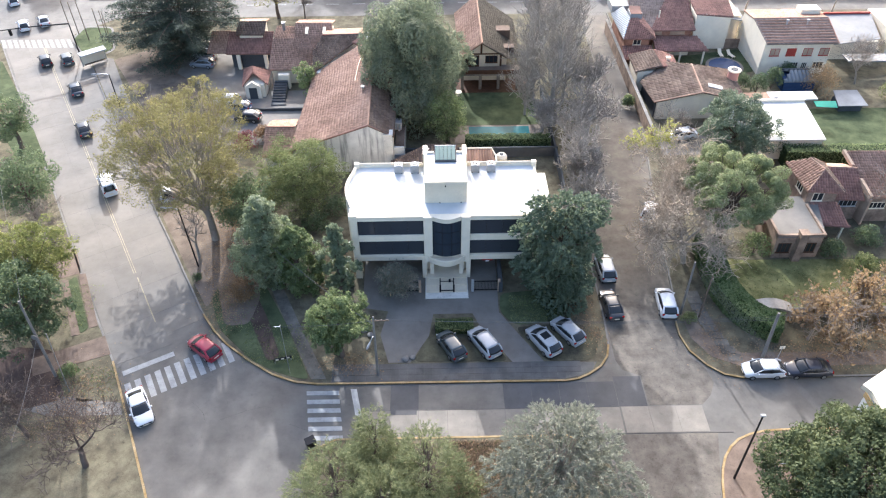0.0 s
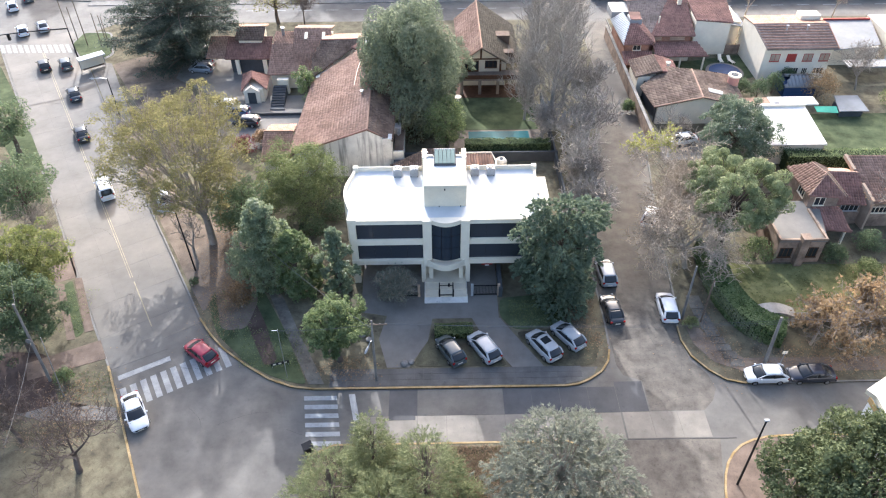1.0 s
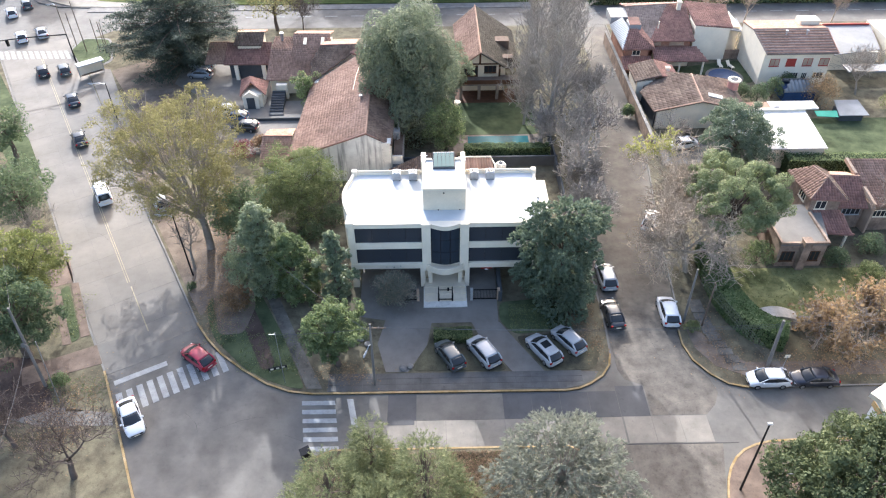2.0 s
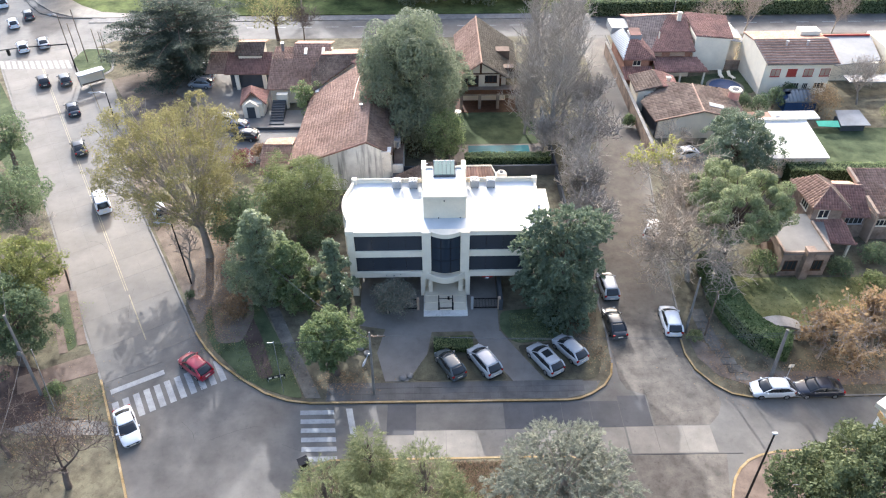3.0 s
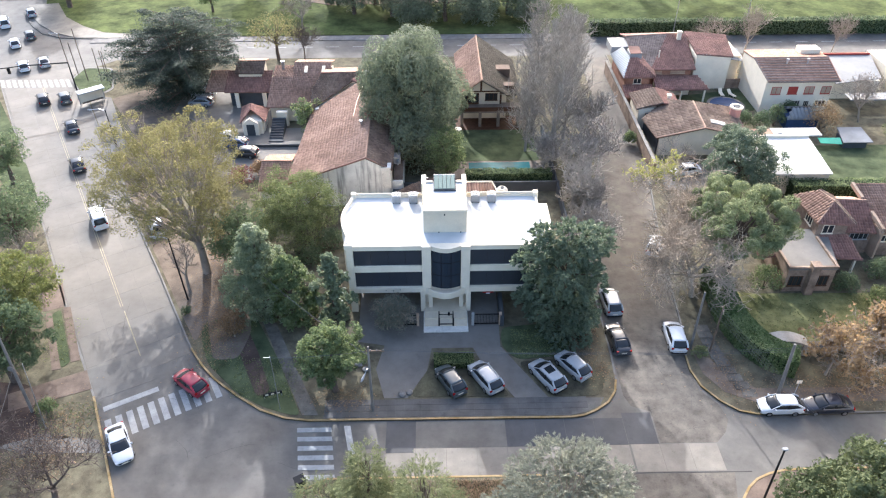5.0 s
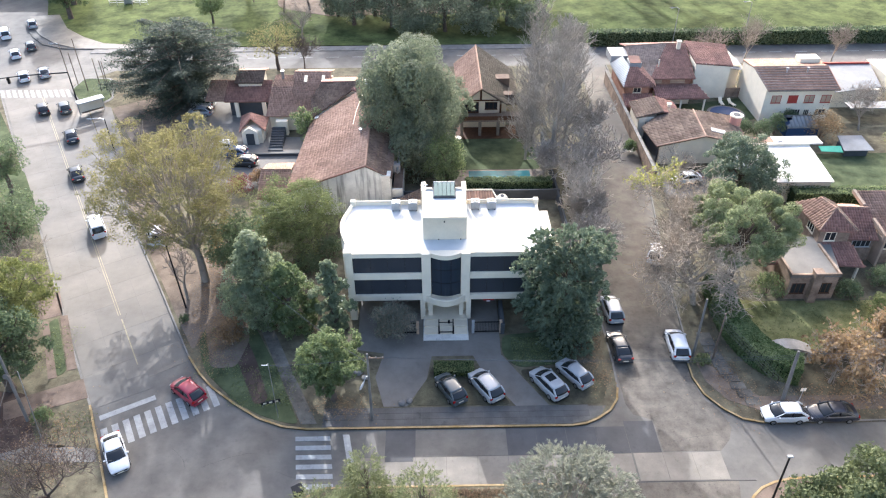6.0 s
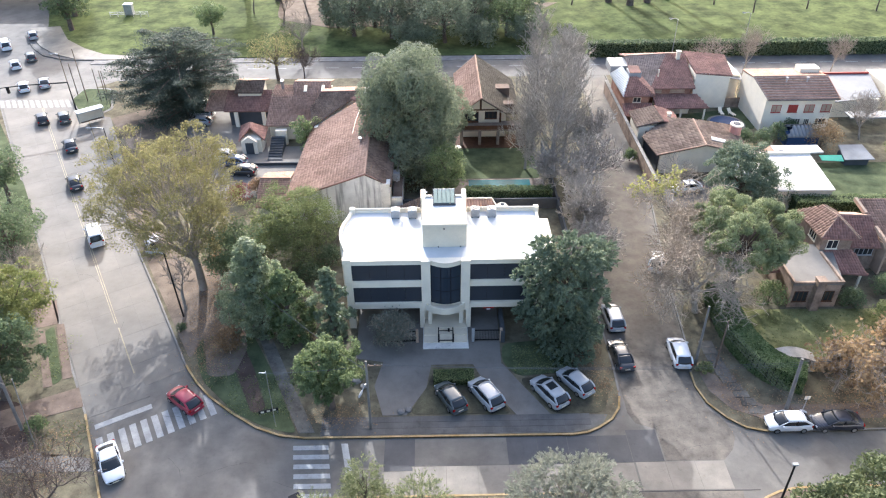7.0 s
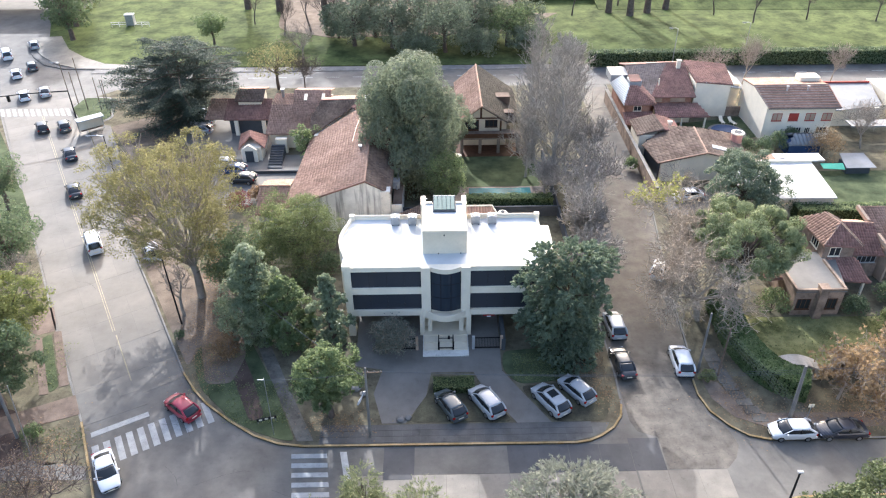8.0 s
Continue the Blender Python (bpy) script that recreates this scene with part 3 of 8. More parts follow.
cover("drive_left", [(-4.9, 46.5), (-2.7, 46.5), (-0.8, 50.0), (-0.3, 53.1), (4.0, 53.1), (6.8, 53.0), (7.0, 63.5), (-8.2, 63.5), (-8.0, 54.2), (-5.2, 53.6), (-5.9, 50.3)], M_PATIO, "bluish grey concrete forecourt", 0.02)
cover("drive_right", [(7.7, 46.3), (10.9, 46.3), (8.5, 50.3), (6.9, 53.1), (3.9, 53.2), (4.9, 50.6)], M_PATIO, "bluish grey concrete driveway", 0.024)
cover("lawn_right", [(6.9, 53.3), (8.3, 51.3), (13.5, 51.8), (15.0, 56.8), (7.1, 56.0)], M_LAWN_RICH_SHADE, "dark green lawn before the office", 0.05, "lawn")
cover("lawn_middle", [(-2.5, 46.6), (7.4, 46.5), (4.7, 50.4), (3.9, 52.0), (-0.2, 52.0), (-0.8, 49.8)], M_SOIL, "bare soil and worn grass under parked cars", 0.03, "lawn")
cover("lawn_cars", [(11.1, 46.4), (15.9, 46.4), (17.0, 49.0), (15.2, 51.6), (8.6, 51.0), (8.7, 50.3)], M_SOIL, "dirt and thin grass parking strip", 0.03, "lawn")
# the trees' shade over the corner lawn is put into its dark material
cover("lawn_corner", [(-24.2, 54.2), (-22.9, 51.3), (-19.0, 47.3), (-16.4, 45.7), (-14.0, 44.8), (-12.7, 44.6), (-16.0, 52.0), (-19.5, 58.5), (-24.0, 60.0), (-24.8, 56.2)], M_LAWN_RICH_SHADE, "green corner lawn with tree shade in its dark colour", 0.03, "lawn")
cover("soil_bed", [(-21.6, 56.4), (-20.2, 57.0), (-18.0, 52.6), (-16.0, 47.6), (-17.2, 46.9), (-19.4, 51.4)], M_BED, "dark reddish soil bed across the corner lawn", 0.04, "ground")
cover("corner_path", [(-12.5, 44.6), (-11.0, 44.6), (-14.6, 52.0), (-17.0, 57.2), (-23.6, 68.0), (-24.6, 67.4), (-18.2, 56.8), (-15.9, 51.8)], M_PATHSTONE, "grey paved path through the corner garden", 0.04)
cover("verge_earth", [(-25.0, 54.4), (-27.9, 59.4), (-31.6, 66.0), (-38.3, 77.8), (-47.0, 93.6), (-44.0, 94.0), (-35.5, 78.5), (-28.5, 69.5), (-24.2, 60.0)], M_EARTH, "brown earth verge with dry leaves along the avenue", 0.025, "ground")
cover("leaf_litter", [(-22.6, 51.9), (-20.0, 52.0), (-19.4, 56.0), (-22.4, 66.0), (-27.8, 72.0), (-28.8, 68.0), (-25.2, 60.0)], M_EARTH, "bare earth with fallen leaves", 0.045, "ground")
cover("cedar_earth", [(-53.4, 112.0), (-41.6, 120.0), (-40.0, 106.0), (-36.0, 100.0), (-42.0, 93.4)], M_EARTH, "brown bare ground under the cedar", 0.014, "ground")
cover("avenue_sidewalk", [(-58.0, 113.6), (-47.3, 93.5), (-39.0, 78.6), (-37.2, 79.6), (-44.4, 93.6), (-53.6, 112.4)], M_PATIO, "worn concrete sidewalk beside the avenue", 0.018)
cover("car_lot", [(-41.5, 119.0), (-24.8, 119.0), (-24.5, 101.0), (-18.9, 101.0), (-18.9, 86.0), (-31.0, 86.0), (-33.0, 100.0), (-41.5, 107.0)], M_PATIO, "grey concrete restaurant car park", 0.02)
cover("garden_lawn", [(3.5, 90.3), (15.5, 90.3), (15.5, 99.5), (3.0, 99.5)], M_LAWN_RICH_SHADE, "smooth shaded garden lawn", 0.03, "lawn")
cover("pool_terrace", [(3.0, 85.6), (16.0, 85.6), (16.0, 90.2), (3.0, 90.2)], M_TERRACE, "tan stone terrace round a pool", 0.05)
# brick floor in the dark timber colour, which paints the tree's shade on it
cover("terrace", [(3.6, 99.6), (14.8, 99.6), (14.8, 104.0), (3.6, 104.0)], M_TIMBER, "red brick tiled terrace with tree shade in its dark colour", 0.05)
cover("lawn_house_right", [(31.5, 52.8), (46.0, 51.8), (62.0, 53.0), (62.0, 60.5), (35.0, 60.8), (32.5, 62.5), (31.2, 58.0)], M_LAWN, "sunlit green garden lawn", 0.03, "lawn")
# rear lawn: its shade is put into the dark material too
cover("lawn_rear_right", [(54.5, 80.5), (80.0, 80.5), (80.0, 93.5), (56.0, 93.5)], M_LAWN_RICH_SHADE, "green back garden lawn with shade in its dark colour", 0.03, "lawn")
cover("lawn_brick_house", [(40.0, 104.8), (52.0, 104.8), (52.0, 112.8), (40.0, 110.0)], M_LAWN_RICH_SHADE, "small green lawn beside a pool", 0.03, "lawn")
cover("yard_paving", [(31.6, 82.0), (45.0, 82.0), (45.0, 88.6), (31.6, 88.6)], M_PATIO, "grey concrete yard", 0.03)
cover("sidewalk_right", [(26.4, 51.8), (27.9, 51.0), (28.6, 49.3), (31.2, 47.0), (90.0, 47.0), (90.0, 45.2), (30.8, 45.2), (28.0, 46.6), (26.6, 49.0)], M_EARTH, "earthy corner sidewalk with worn paving", 0.02)


corner_walk = thing("corner_walk", 0, 0, 0, "broken concrete walk slabs along the hedge", "paving", "", "structure")
for i in range(10):
    t = i / 9
    c = Vector((28.4 + 1.9 * t * t, 55.4 - 9.0 * t))
    w, l = 0.72, 0.48
    quad_plate("slab", [(c.x - w, c.y - l + rs.uniform(-0.06, 0.06)), (c.x + w, c.y - l), (c.x + w, c.y + l), (c.x - w, c.y + l + rs.uniform(-0.06, 0.06))], TOP, TOP + 0.04 + rs.uniform(0, 0.02), M_PATHSTONE, corner_walk)


def left_surface(name, pts, material, label, category="paving", h=0.02):
    cover(name, pts, material, label, h, category)


left_surface("left_brick", [(-45.0, 64.2), (-42.7, 64.4), (-40.8, 60.4), (-42.9, 59.5)], M_PATH, "worn brick paving across the verge")
left_surface("left_track", [(-42.6, 59.3), (-41.9, 59.3), (-37.6, 51.0), (-38.4, 50.8)], M_PATH, "narrow worn brick track", "paving", 0.035)
left_surface("left_track_inner", [(-41.0, 60.2), (-40.2, 60.3), (-36.1, 52.2), (-36.9, 51.9)], M_PATH, "narrow worn brick track", "paving", 0.035)
left_surface("left_drive_low", [(-34.9, 50.8), (-33.5, 48.3), (-40.4, 45.6), (-41.4, 47.8)], M_PATH, "worn brick driveway across the verge", "paving", 0.028)
# bare soil, its dark cover also painting the shadow of the verge trees
left_surface("left_soil_shade", [(-44.0, 49.5), (-39.7, 49.0), (-36.2, 42.8), (-40.0, 41.5), (-46.0, 45.0)], M_BED, "dark bare soil with the verge trees' shade in its colour", "ground", 0.024)
left_surface("left_walk", [(-41.0, 44.0), (-37.6, 43.2), (-30.6, 42.2), (-30.0, 40.8), (-37.0, 40.8), (-41.0, 42.0)], M_PATIO, "pale concrete cross path")
left_surface("left_lawn_low", [(-37.2, 46.5), (-33.4, 47.6), (-31.0, 43.0), (-34.9, 42.2)], M_VERGE, "short dry verge lawn", "lawn")
left_surface("left_lawn_mid", [(-41.8, 59.2), (-41.1, 59.9), (-37.0, 51.9), (-37.6, 51.1)], M_LAWN_RICH_SHADE, "green grass strip between brick tracks", "lawn", 0.03)
left_surface("left_lawn_far", [(-62.0, 93.5), (-58.8, 91.6), (-52.6, 81.4), (-56.0, 81.2), (-64.0, 92.0)], M_LAWN_RICH_SHADE, "bright green verge lawn", "lawn", 0.03)
left_surface("left_lawn_top", [(-72.0, 112.0), (-70.2, 109.3), (-63.2, 98.8), (-68.0, 98.5), (-78.0, 112.0)], M_LAWN_RICH_SHADE, "bright green verge lawn", "lawn", 0.03)
left_surface("left_drive", [(-58.4, 90.6), (-54.6, 84.6), (-58.0, 84.6), (-62.0, 90.6)], M_PATIO, "pale concrete drive across the verge")

# ---- office building ----
office = thing("office_building", 1.25, 59.0, TOP, "white three-storey office with dark window bands and flat roof", "building")
bpy.context.view_layer.update()
OX0, OX1, OY0, OY1 = -9.0, 11.6, 58.9, 67.9


def opart(name, bm, material, label="", under=None):
    """A part of the office, built in world places."""
    bmesh.ops.translate(bm, verts=bm.verts, vec=(-1.25, -59.0, -TOP))
    return part(name, bm, material, under or office, label)


def outline(inset=0.0):
    """The office's plan with its bowed west end."""
    pts = [(OX0 + inset, OY0 + inset), (OX1 - inset, OY0 + inset), (OX1 - inset, OY1 - inset), (OX0 + inset, OY1 - inset)]
    bow = [(OX0 + inset - 0.85 * math.sin(math.pi * k / 10), OY1 - inset - 0.6 - (k / 10) * 7.0) for k in range(1, 10)]
    return pts[:4] + bow


opart("roof", prism(bmesh.new(), outline(0.0), 8.62, 8.98), M_ROOFWHITE, "white waterproofed flat roof")
opart("floor_slab", prism(bmesh.new(), outline(0.15), 5.75, 6.1), M_SLATE)
opart("floor_slab", prism(bmesh.new(), outline(0.05), 2.9, 3.3), M_WHITE)
# parapets: high on the sides and back, a low lip in front
p = bmesh.new()
box(p, OX0 - 0.02, -1.25, OY1 - 0.02, OY1 + 0.26, 8.6, 9.3)
opart("parapet", p, M_WHITE)
opart("parapet", bx(3.75, OX1 + 0.02, OY1 - 0.02, OY1 + 0.26, 8.6, 9.3), M_WHITE)
for x0, x1 in ((OX0 - 0.02, -1.3), (3.8, OX1)):
    opart("coping_rail", tube(bmesh.new(), [(x0, OY1 + 0.12, 9.42), (x1, OY1 + 0.12, 9.42)], 0.11, 8), M_WHITE)
for x0 in (OX0 - 0.1, OX1 - 0.4):
    opart("corner_post", bx(x0, x0 + 0.55, OY1 - 0.25, OY1 + 0.3, 8.5, 9.62, bevel=0.03), M_WHITE)
bow = bmesh.new()
west = [(OX0, OY1)] + outline(0)[4:] + [(OX0, OY1 - 7.7), (OX0, OY0 + 0.3)]
prev = None
for (xa, ya), (xb, yb) in zip(west, west[1:]):
    d = Vector((xb - xa, yb - ya)).normalized()
    nn = Vector((-d.y, d.x)) * 0.26
    prism(bow, [(xa, ya), (xb, yb), (xb + nn.x, yb + nn.y), (xa + nn.x, ya + nn.y)], 8.6, 9.38)
bmesh.ops.remove_doubles(bow, verts=bow.verts, dist=0.002)
opart("parapet", bow, M_WHITE)
opart("parapet", bx(OX1 - 0.26, OX1 + 0.004, OY0 + 4.2, OY1, 8.6, 9.2), M_WHITE)
opart("corner_post", bx(OX0 - 0.12, OX0 + 0.75, OY0 - 0.16, OY0 + 0.5, 8.75, 9.28, bevel=0.02), M_WHITE)
# side wing, lower
opart("wing", bx(OX1 + 0.01, OX1 + 1.15, 62.0, 67.2, 0.1, 8.4), M_WHITE)
# outer walls: sides and back
ww = bmesh.new()
for (xa, ya), (xb, yb) in zip(west, west[1:]):
    d = Vector((xb - xa, yb - ya)).normalized()
    nn = Vector((-d.y, d.x)) * 0.25
    prism(ww, [(xa, ya), (xb, yb), (xb + nn.x, yb + nn.y), (xa + nn.x, ya + nn.y)], 3.3, 8.62)
bmesh.ops.remove_doubles(ww, verts=ww.verts, dist=0.002)
opart("side_wall", ww, M_WHITE)
opart("side_wall", bx(OX1 - 0.25, OX1, OY0 + 0.3, OY1, 3.3, 8.62), M_WHITE)
opart("back_wall", bx(OX0, OX1, OY1 - 0.25, OY1 - 0.02, 0.1, 8.62), M_WHITE)
# facade, west and east halves: fascia, spandrels, piers
for a, b in ((OX0, -1.15), (3.7, OX1)):
    opart("fascia", bx(a, b, OY0 - 0.06, OY0 + 0.3, 8.5, 9.06, bevel=0.015), M_WHITE)
    opart("spandrel", bx(a + 0.02, b, OY0 - 0.03, OY0 + 0.28, 5.62, 6.42, bevel=0.015), M_WHITE)
    opart("spandrel", bx(a - 0.02, b + 0.1, OY0 - 0.14, OY0 + 0.28, 2.86, 3.56, bevel=0.015), M_WHITE)
    for z0, z1 in ((3.56, 5.62), (6.42, 8.5)):
        n_p = 4
        w = (b - a - 0.6) / n_p
        x_s = a + 0.75 if a < 0 else a + 0.1
        w = (b - x_s - (0.0 if a < 0 else 0.7)) / n_p
        for i in range(n_p):
            opart("pane", bx(x_s + i * w + 0.02, x_s + (i + 1) * w - 0.02, OY0 + 0.14, OY0 + 0.16, z0, z1), M_GLASS)
        for i in range(n_p + 1):
            opart("mullion", bx(x_s + i * w - 0.018, x_s + i * w + 0.018, OY0 + 0.13, OY0 + 0.2, z0, z1), M_DARKMETAL)
for a in (OX0, OX1 - 0.72):
    opart("column", bx(a, a + 0.72, OY0 - 0.1, OY0 + 0.5, 0.02, 9.0, bevel=0.02), M_WHITE)
# entrance: two tall piers, curved glass, curved balcony
for a in (-1.2, 2.85):
    opart("pier", bx(a, a + 0.95, OY0 - 0.28, OY0 + 0.4, 2.6, 9.06, bevel=0.03), M_WHITE)
for a in (-1.45, 3.45):
    opart("pier", bx(a, a + 0.5, OY0 - 0.2, OY0 + 0.6, 0.0, 3.2, bevel=0.02), M_WHITE)
opart("pier", bx(-0.6, -0.15, OY0 - 0.1, OY0 + 0.3, 0.3, 3.0), M_WHITE)
opart("pier", bx(2.7, 3.15, OY0 - 0.1, OY0 + 0.3, 0.3, 3.0), M_WHITE)


def arc(x0, x1, y0, bulge, n=12):
    return [(x0 + (x1 - x0) * k / n, y0 - bulge * math.sin(math.pi * k / n)) for k in range(n + 1)]


a = arc(-0.25, 2.85, OY0 + 0.1, 0.42)
for k, (q, r) in enumerate(zip(a, a[1:])):
    opart("bay_pane", prism(bmesh.new(), [q, r, (r[0], r[1] + 0.03), (q[0], q[1] + 0.03)], 3.5, 8.5), M_BAY)
for k in (0, 4, 8, 12):
    opart("bay_mullion", bx(a[k][0] - 0.03, a[k][0] + 0.03, a[k][1] - 0.03, a[k][1] + 0.05, 3.5, 8.5), M_DARKMETAL)
for z in (5.2, 6.9):
    bm = bmesh.new()
    for q, r in zip(a, a[1:]):
        prism(bm, [(q[0], q[1] - 0.02), (r[0], r[1] - 0.02), (r[0], r[1] + 0.04), (q[0], q[1] + 0.04)], z, z + 0.05)
    bmesh.ops.remove_doubles(bm, verts=bm.verts, dist=0.002)
    opart("bay_transom", bm, M_DARKMETAL)
o2 = arc(-0.3, 2.9, OY0 - 0.05, 0.55)
opart("bay_fascia", prism(bmesh.new(), o2 + [(2.9, OY0 + 0.4), (-0.3, OY0 + 0.4)], 8.5, 9.04), M_WHITE)
o3 = arc(-1.0, 3.5, OY0 - 0.15, 1.15, 16)
opart("balcony_floor", prism(bmesh.new(), o3 + [(3.5, OY0 + 0.3), (-1.0, OY0 + 0.3)], 2.85, 3.1), M_WHITE)
bm = bmesh.new()
for q, r in zip(o3, o3[1:]):
    prism(bm, [q, r, (r[0], r[1] + 0.16), (q[0], q[1] + 0.16)], 3.06, 3.62)
bmesh.ops.remove_doubles(bm, verts=bm.verts, dist=0.002)
opart("balcony_parapet", bm, M_WHITE)
opart("bay_sill", bx(-0.2, 2.8, OY0 + 0.0, OY0 + 0.4, 3.1, 3.5), M_WHITE)
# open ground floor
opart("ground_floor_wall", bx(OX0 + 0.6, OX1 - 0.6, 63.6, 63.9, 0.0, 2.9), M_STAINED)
opart("ground_floor_wall", bx(-1.0, -0.6, 59.6, 63.6, 0.0, 2.9), M_WHITE)
opart("ground_floor_wall", bx(3.1, 3.5, 59.6, 63.6, 0.0, 2.9), M_WHITE)
for x in (OX0 + 0.3, -5.2, 7.6, OX1 - 0.6):
    opart("pilotis", tube(bmesh.new(), [(x + 0.15, 62.5, 0.0), (x + 0.15, 62.5, 2.9)], 0.22, 14), M_WHITE)
opart("entrance_door", bx(0.3, 2.2, 60.4, 60.46, 0.5, 2.7), M_BAY, "dark glass entrance door")
opart("door_frame", bx(-0.6, 3.1, 60.46, 60.6, 0.4, 2.9), M_WHITE)
opart("door_sign", bx(0.6, 1.9, OY0 - 0.06, OY0 - 0.02, 2.2, 2.6), M_DARKMETAL, "dark sign panel over the entrance")
# entrance steps, each a broad tread
for i in range(4):
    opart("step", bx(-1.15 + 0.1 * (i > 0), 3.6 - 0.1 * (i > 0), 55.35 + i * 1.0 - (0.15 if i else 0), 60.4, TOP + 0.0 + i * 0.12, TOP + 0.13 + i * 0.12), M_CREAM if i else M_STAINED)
# penthouse
opart("penthouse_wall", bx(-1.0, 3.5, 61.25, 67.0, 8.97, 11.62), M_CREAM, "cream rendered stair and plant housing")
opart("penthouse_roof", bx(-0.75, 3.25, 61.5, 66.7, 11.6, 11.64), M_ROOFWHITE)
for q in ((-1.03, -0.75, 61.22, 66.98), (3.25, 3.53, 61.22, 66.98), (-0.75, 3.25, 61.22, 61.46), (-0.75, 0.0, 66.7, 66.98), (2.5, 3.25, 66.7, 66.98)):
    opart("penthouse_coping", bx(*q, 11.62, 11.8), M_WHITE)
opart("penthouse_back", bx(-1.2, -0.7, 66.3, 68.1, 8.9, 11.83), M_WHITE)
opart("penthouse_back", bx(3.2, 3.68, 66.3, 68.1, 8.9, 11.83), M_WHITE)
sky_frame = opart("skylight", bx(0.1, 2.5, 65.0, 67.4, 11.2, 11.85), M_SLATE, "green tinted pitched skylight")
for i in range(5):
    x0 = 0.2 + i * 0.445
    opart("skylight_pane", slab(bmesh.new(), [(x0, 65.12, 11.92), (x0 + 0.4, 65.12, 11.92), (x0 + 0.4, 67.28, 12.28), (x0, 67.28, 12.28)], 0.05), M_SKYGLASS, "", sky_frame)
opart("skylight_back", bx(0.12, 2.48, 67.28, 67.38, 11.85, 12.3), M_GREYMETAL, "", sky_frame)
opart("aerial", tube(bmesh.new(), [(-0.85, 66.85, 11.8), (-0.85, 66.85, 12.6)], 0.04, 6), M_STEEL)
opart("aerial", tube(bmesh.new(), [(-1.2, 66.85, 12.15), (-0.5, 66.85, 12.2)], 0.05, 6), M_STEEL)
for x, y in ((0.6, 60.9), (2.9, 60.9)):
    opart("roof_drain", tube(bmesh.new(), [(x, y + 0.3, 8.95), (x, y + 0.3, 9.08)], 0.06, 8), M_DARKMETAL)
opart("vent_cap", tube(bmesh.new(), [(1.2, 61.2, 11.3), (1.2, 61.05, 11.3)], 0.07, 8), M_DARKMETAL)


def air_conditioner():
    ob = thing("air_conditioner", 0, 0, 0, "grey box air conditioner with round top fan on the roof", "air conditioner", "roof air conditioners")
    part("casing", bx(-0.62, 0.62, -0.6, 0.6, 0.1, 1.25, bevel=0.05), M_GREYMETAL, ob)
    part("fan_ring", tube(bmesh.new(), [(0, 0, 1.25), (0, 0, 1.33)], 0.5, 20), M_STEEL, ob)
    part("fan_grille", tube(bmesh.new(), [(0, 0, 1.33), (0, 0, 1.345)], 0.42, 20), M_DARKMETAL, ob)
    part("fan_hub", tube(bmesh.new(), [(0, 0, 1.345), (0, 0, 1.37)], 0.14, 12), M_STEEL, ob)
    for i in range(5):
        part("louvre", bx(-0.5, 0.5, -0.625, -0.6, 0.3 + i * 0.17, 0.37 + i * 0.17), M_STEEL, ob)
    for s in (-1, 1):
        part("foot", bx(s * 0.45 - 0.08, s * 0.45 + 0.08, -0.6, 0.6, 0.0, 0.12), M_DARKMETAL, ob)
    return ob


ac = air_conditioner()
ac.matrix_basis = pose(-4.0, 67.1, 8.98) @ Matrix.Diagonal((0.78, 0.78, 0.78, 1))
for x in (-2.15, 4.7, 6.5):
    copy_thing(ac, pose(x, 67.1, 8.98))


def gate_frame():
    g = thing("entrance_rail", 1.25, 56.6, TOP + 0.25, "black metal double handrail at the entrance steps", "rail")
    for x in (-0.75, 0.75):
        part("post", bx(x - 0.09, x + 0.09, -0.5, -0.3, 0, 1.0), M_DARKMETAL, g)
        part("post", bx(x - 0.06, x + 0.06, 0.55, 0.67, 0.1, 1.0), M_DARKMETAL, g)
        part("rail", bx(x - 0.05, x + 0.05, -0.5, 0.67, 1.0, 1.08), M_DARKMETAL, g)
    part("crossbar", bx(-0.66, 0.66, -0.44, -0.36, 0.15, 0.25), M_DARKMETAL, g)
    part("crossbar", bx(-0.69, 0.69, 0.58, 0.64, 0.6, 0.67), M_DARKMETAL, g)
    part("lock_box", bx(0.2, 0.42, 0.52, 0.7, 0.55, 0.9), M_DARKMETAL, g)


gate_frame()


def low_gate(x0, x1, y, label):
    g = thing("metal_gate", x0, y, TOP, label, "gate", "forecourt gates")
    w = x1 - x0
    for z in (0.12, 1.45):
        part("rail", bx(0, w, -0.04, 0.04, z, z + 0.1), M_DARKMETAL, g)
    k = int(w / 0.16)
    for i in range(k + 1):
        part("bar", bx(i * w / k - 0.015, i * w / k + 0.015, -0.015, 0.015, 0.1, 1.5), M_DARKMETAL, g)
    for x in (0, w):
        part("post", bx(x - 0.14, x + 0.14, -0.14, 0.14, 0, 1.7), M_PLASTER if x else M_GREYMETAL, g)


low_gate(-5.4, -1.75, 56.5, "low dark barred gate beside the steps")
low_gate(4.1, 7.0, 56.5, "low dark barred gate across the ramp")
opart("ramp_wall", bx(7.0, 7.4, 56.2, 60.0, 0.0, 1.6), M_SLATE)
hang = thing("wall_emblem", 5.8, 58.72, 2.5, "small dark and white winged emblem on the beam", "sign")
part("bar", bx(-0.6, 0.6, -0.03, 0.03, 0.25, 0.33), M_LAMPRED, hang)
part("bar", bx(-0.2, 0.2, -0.03, 0.03, 0.08, 0.2), M_LAMPWHITE, hang)

M_STONE = mat('grey_stone', (0.30, 0.28, 0.25), 0.9, 0.25, 0.8, 12, 0.4, spots=0.4)

# ---- houses ----
def house(name, label, category="house"):
    return thing(name, 0, 0, 0, label, category)


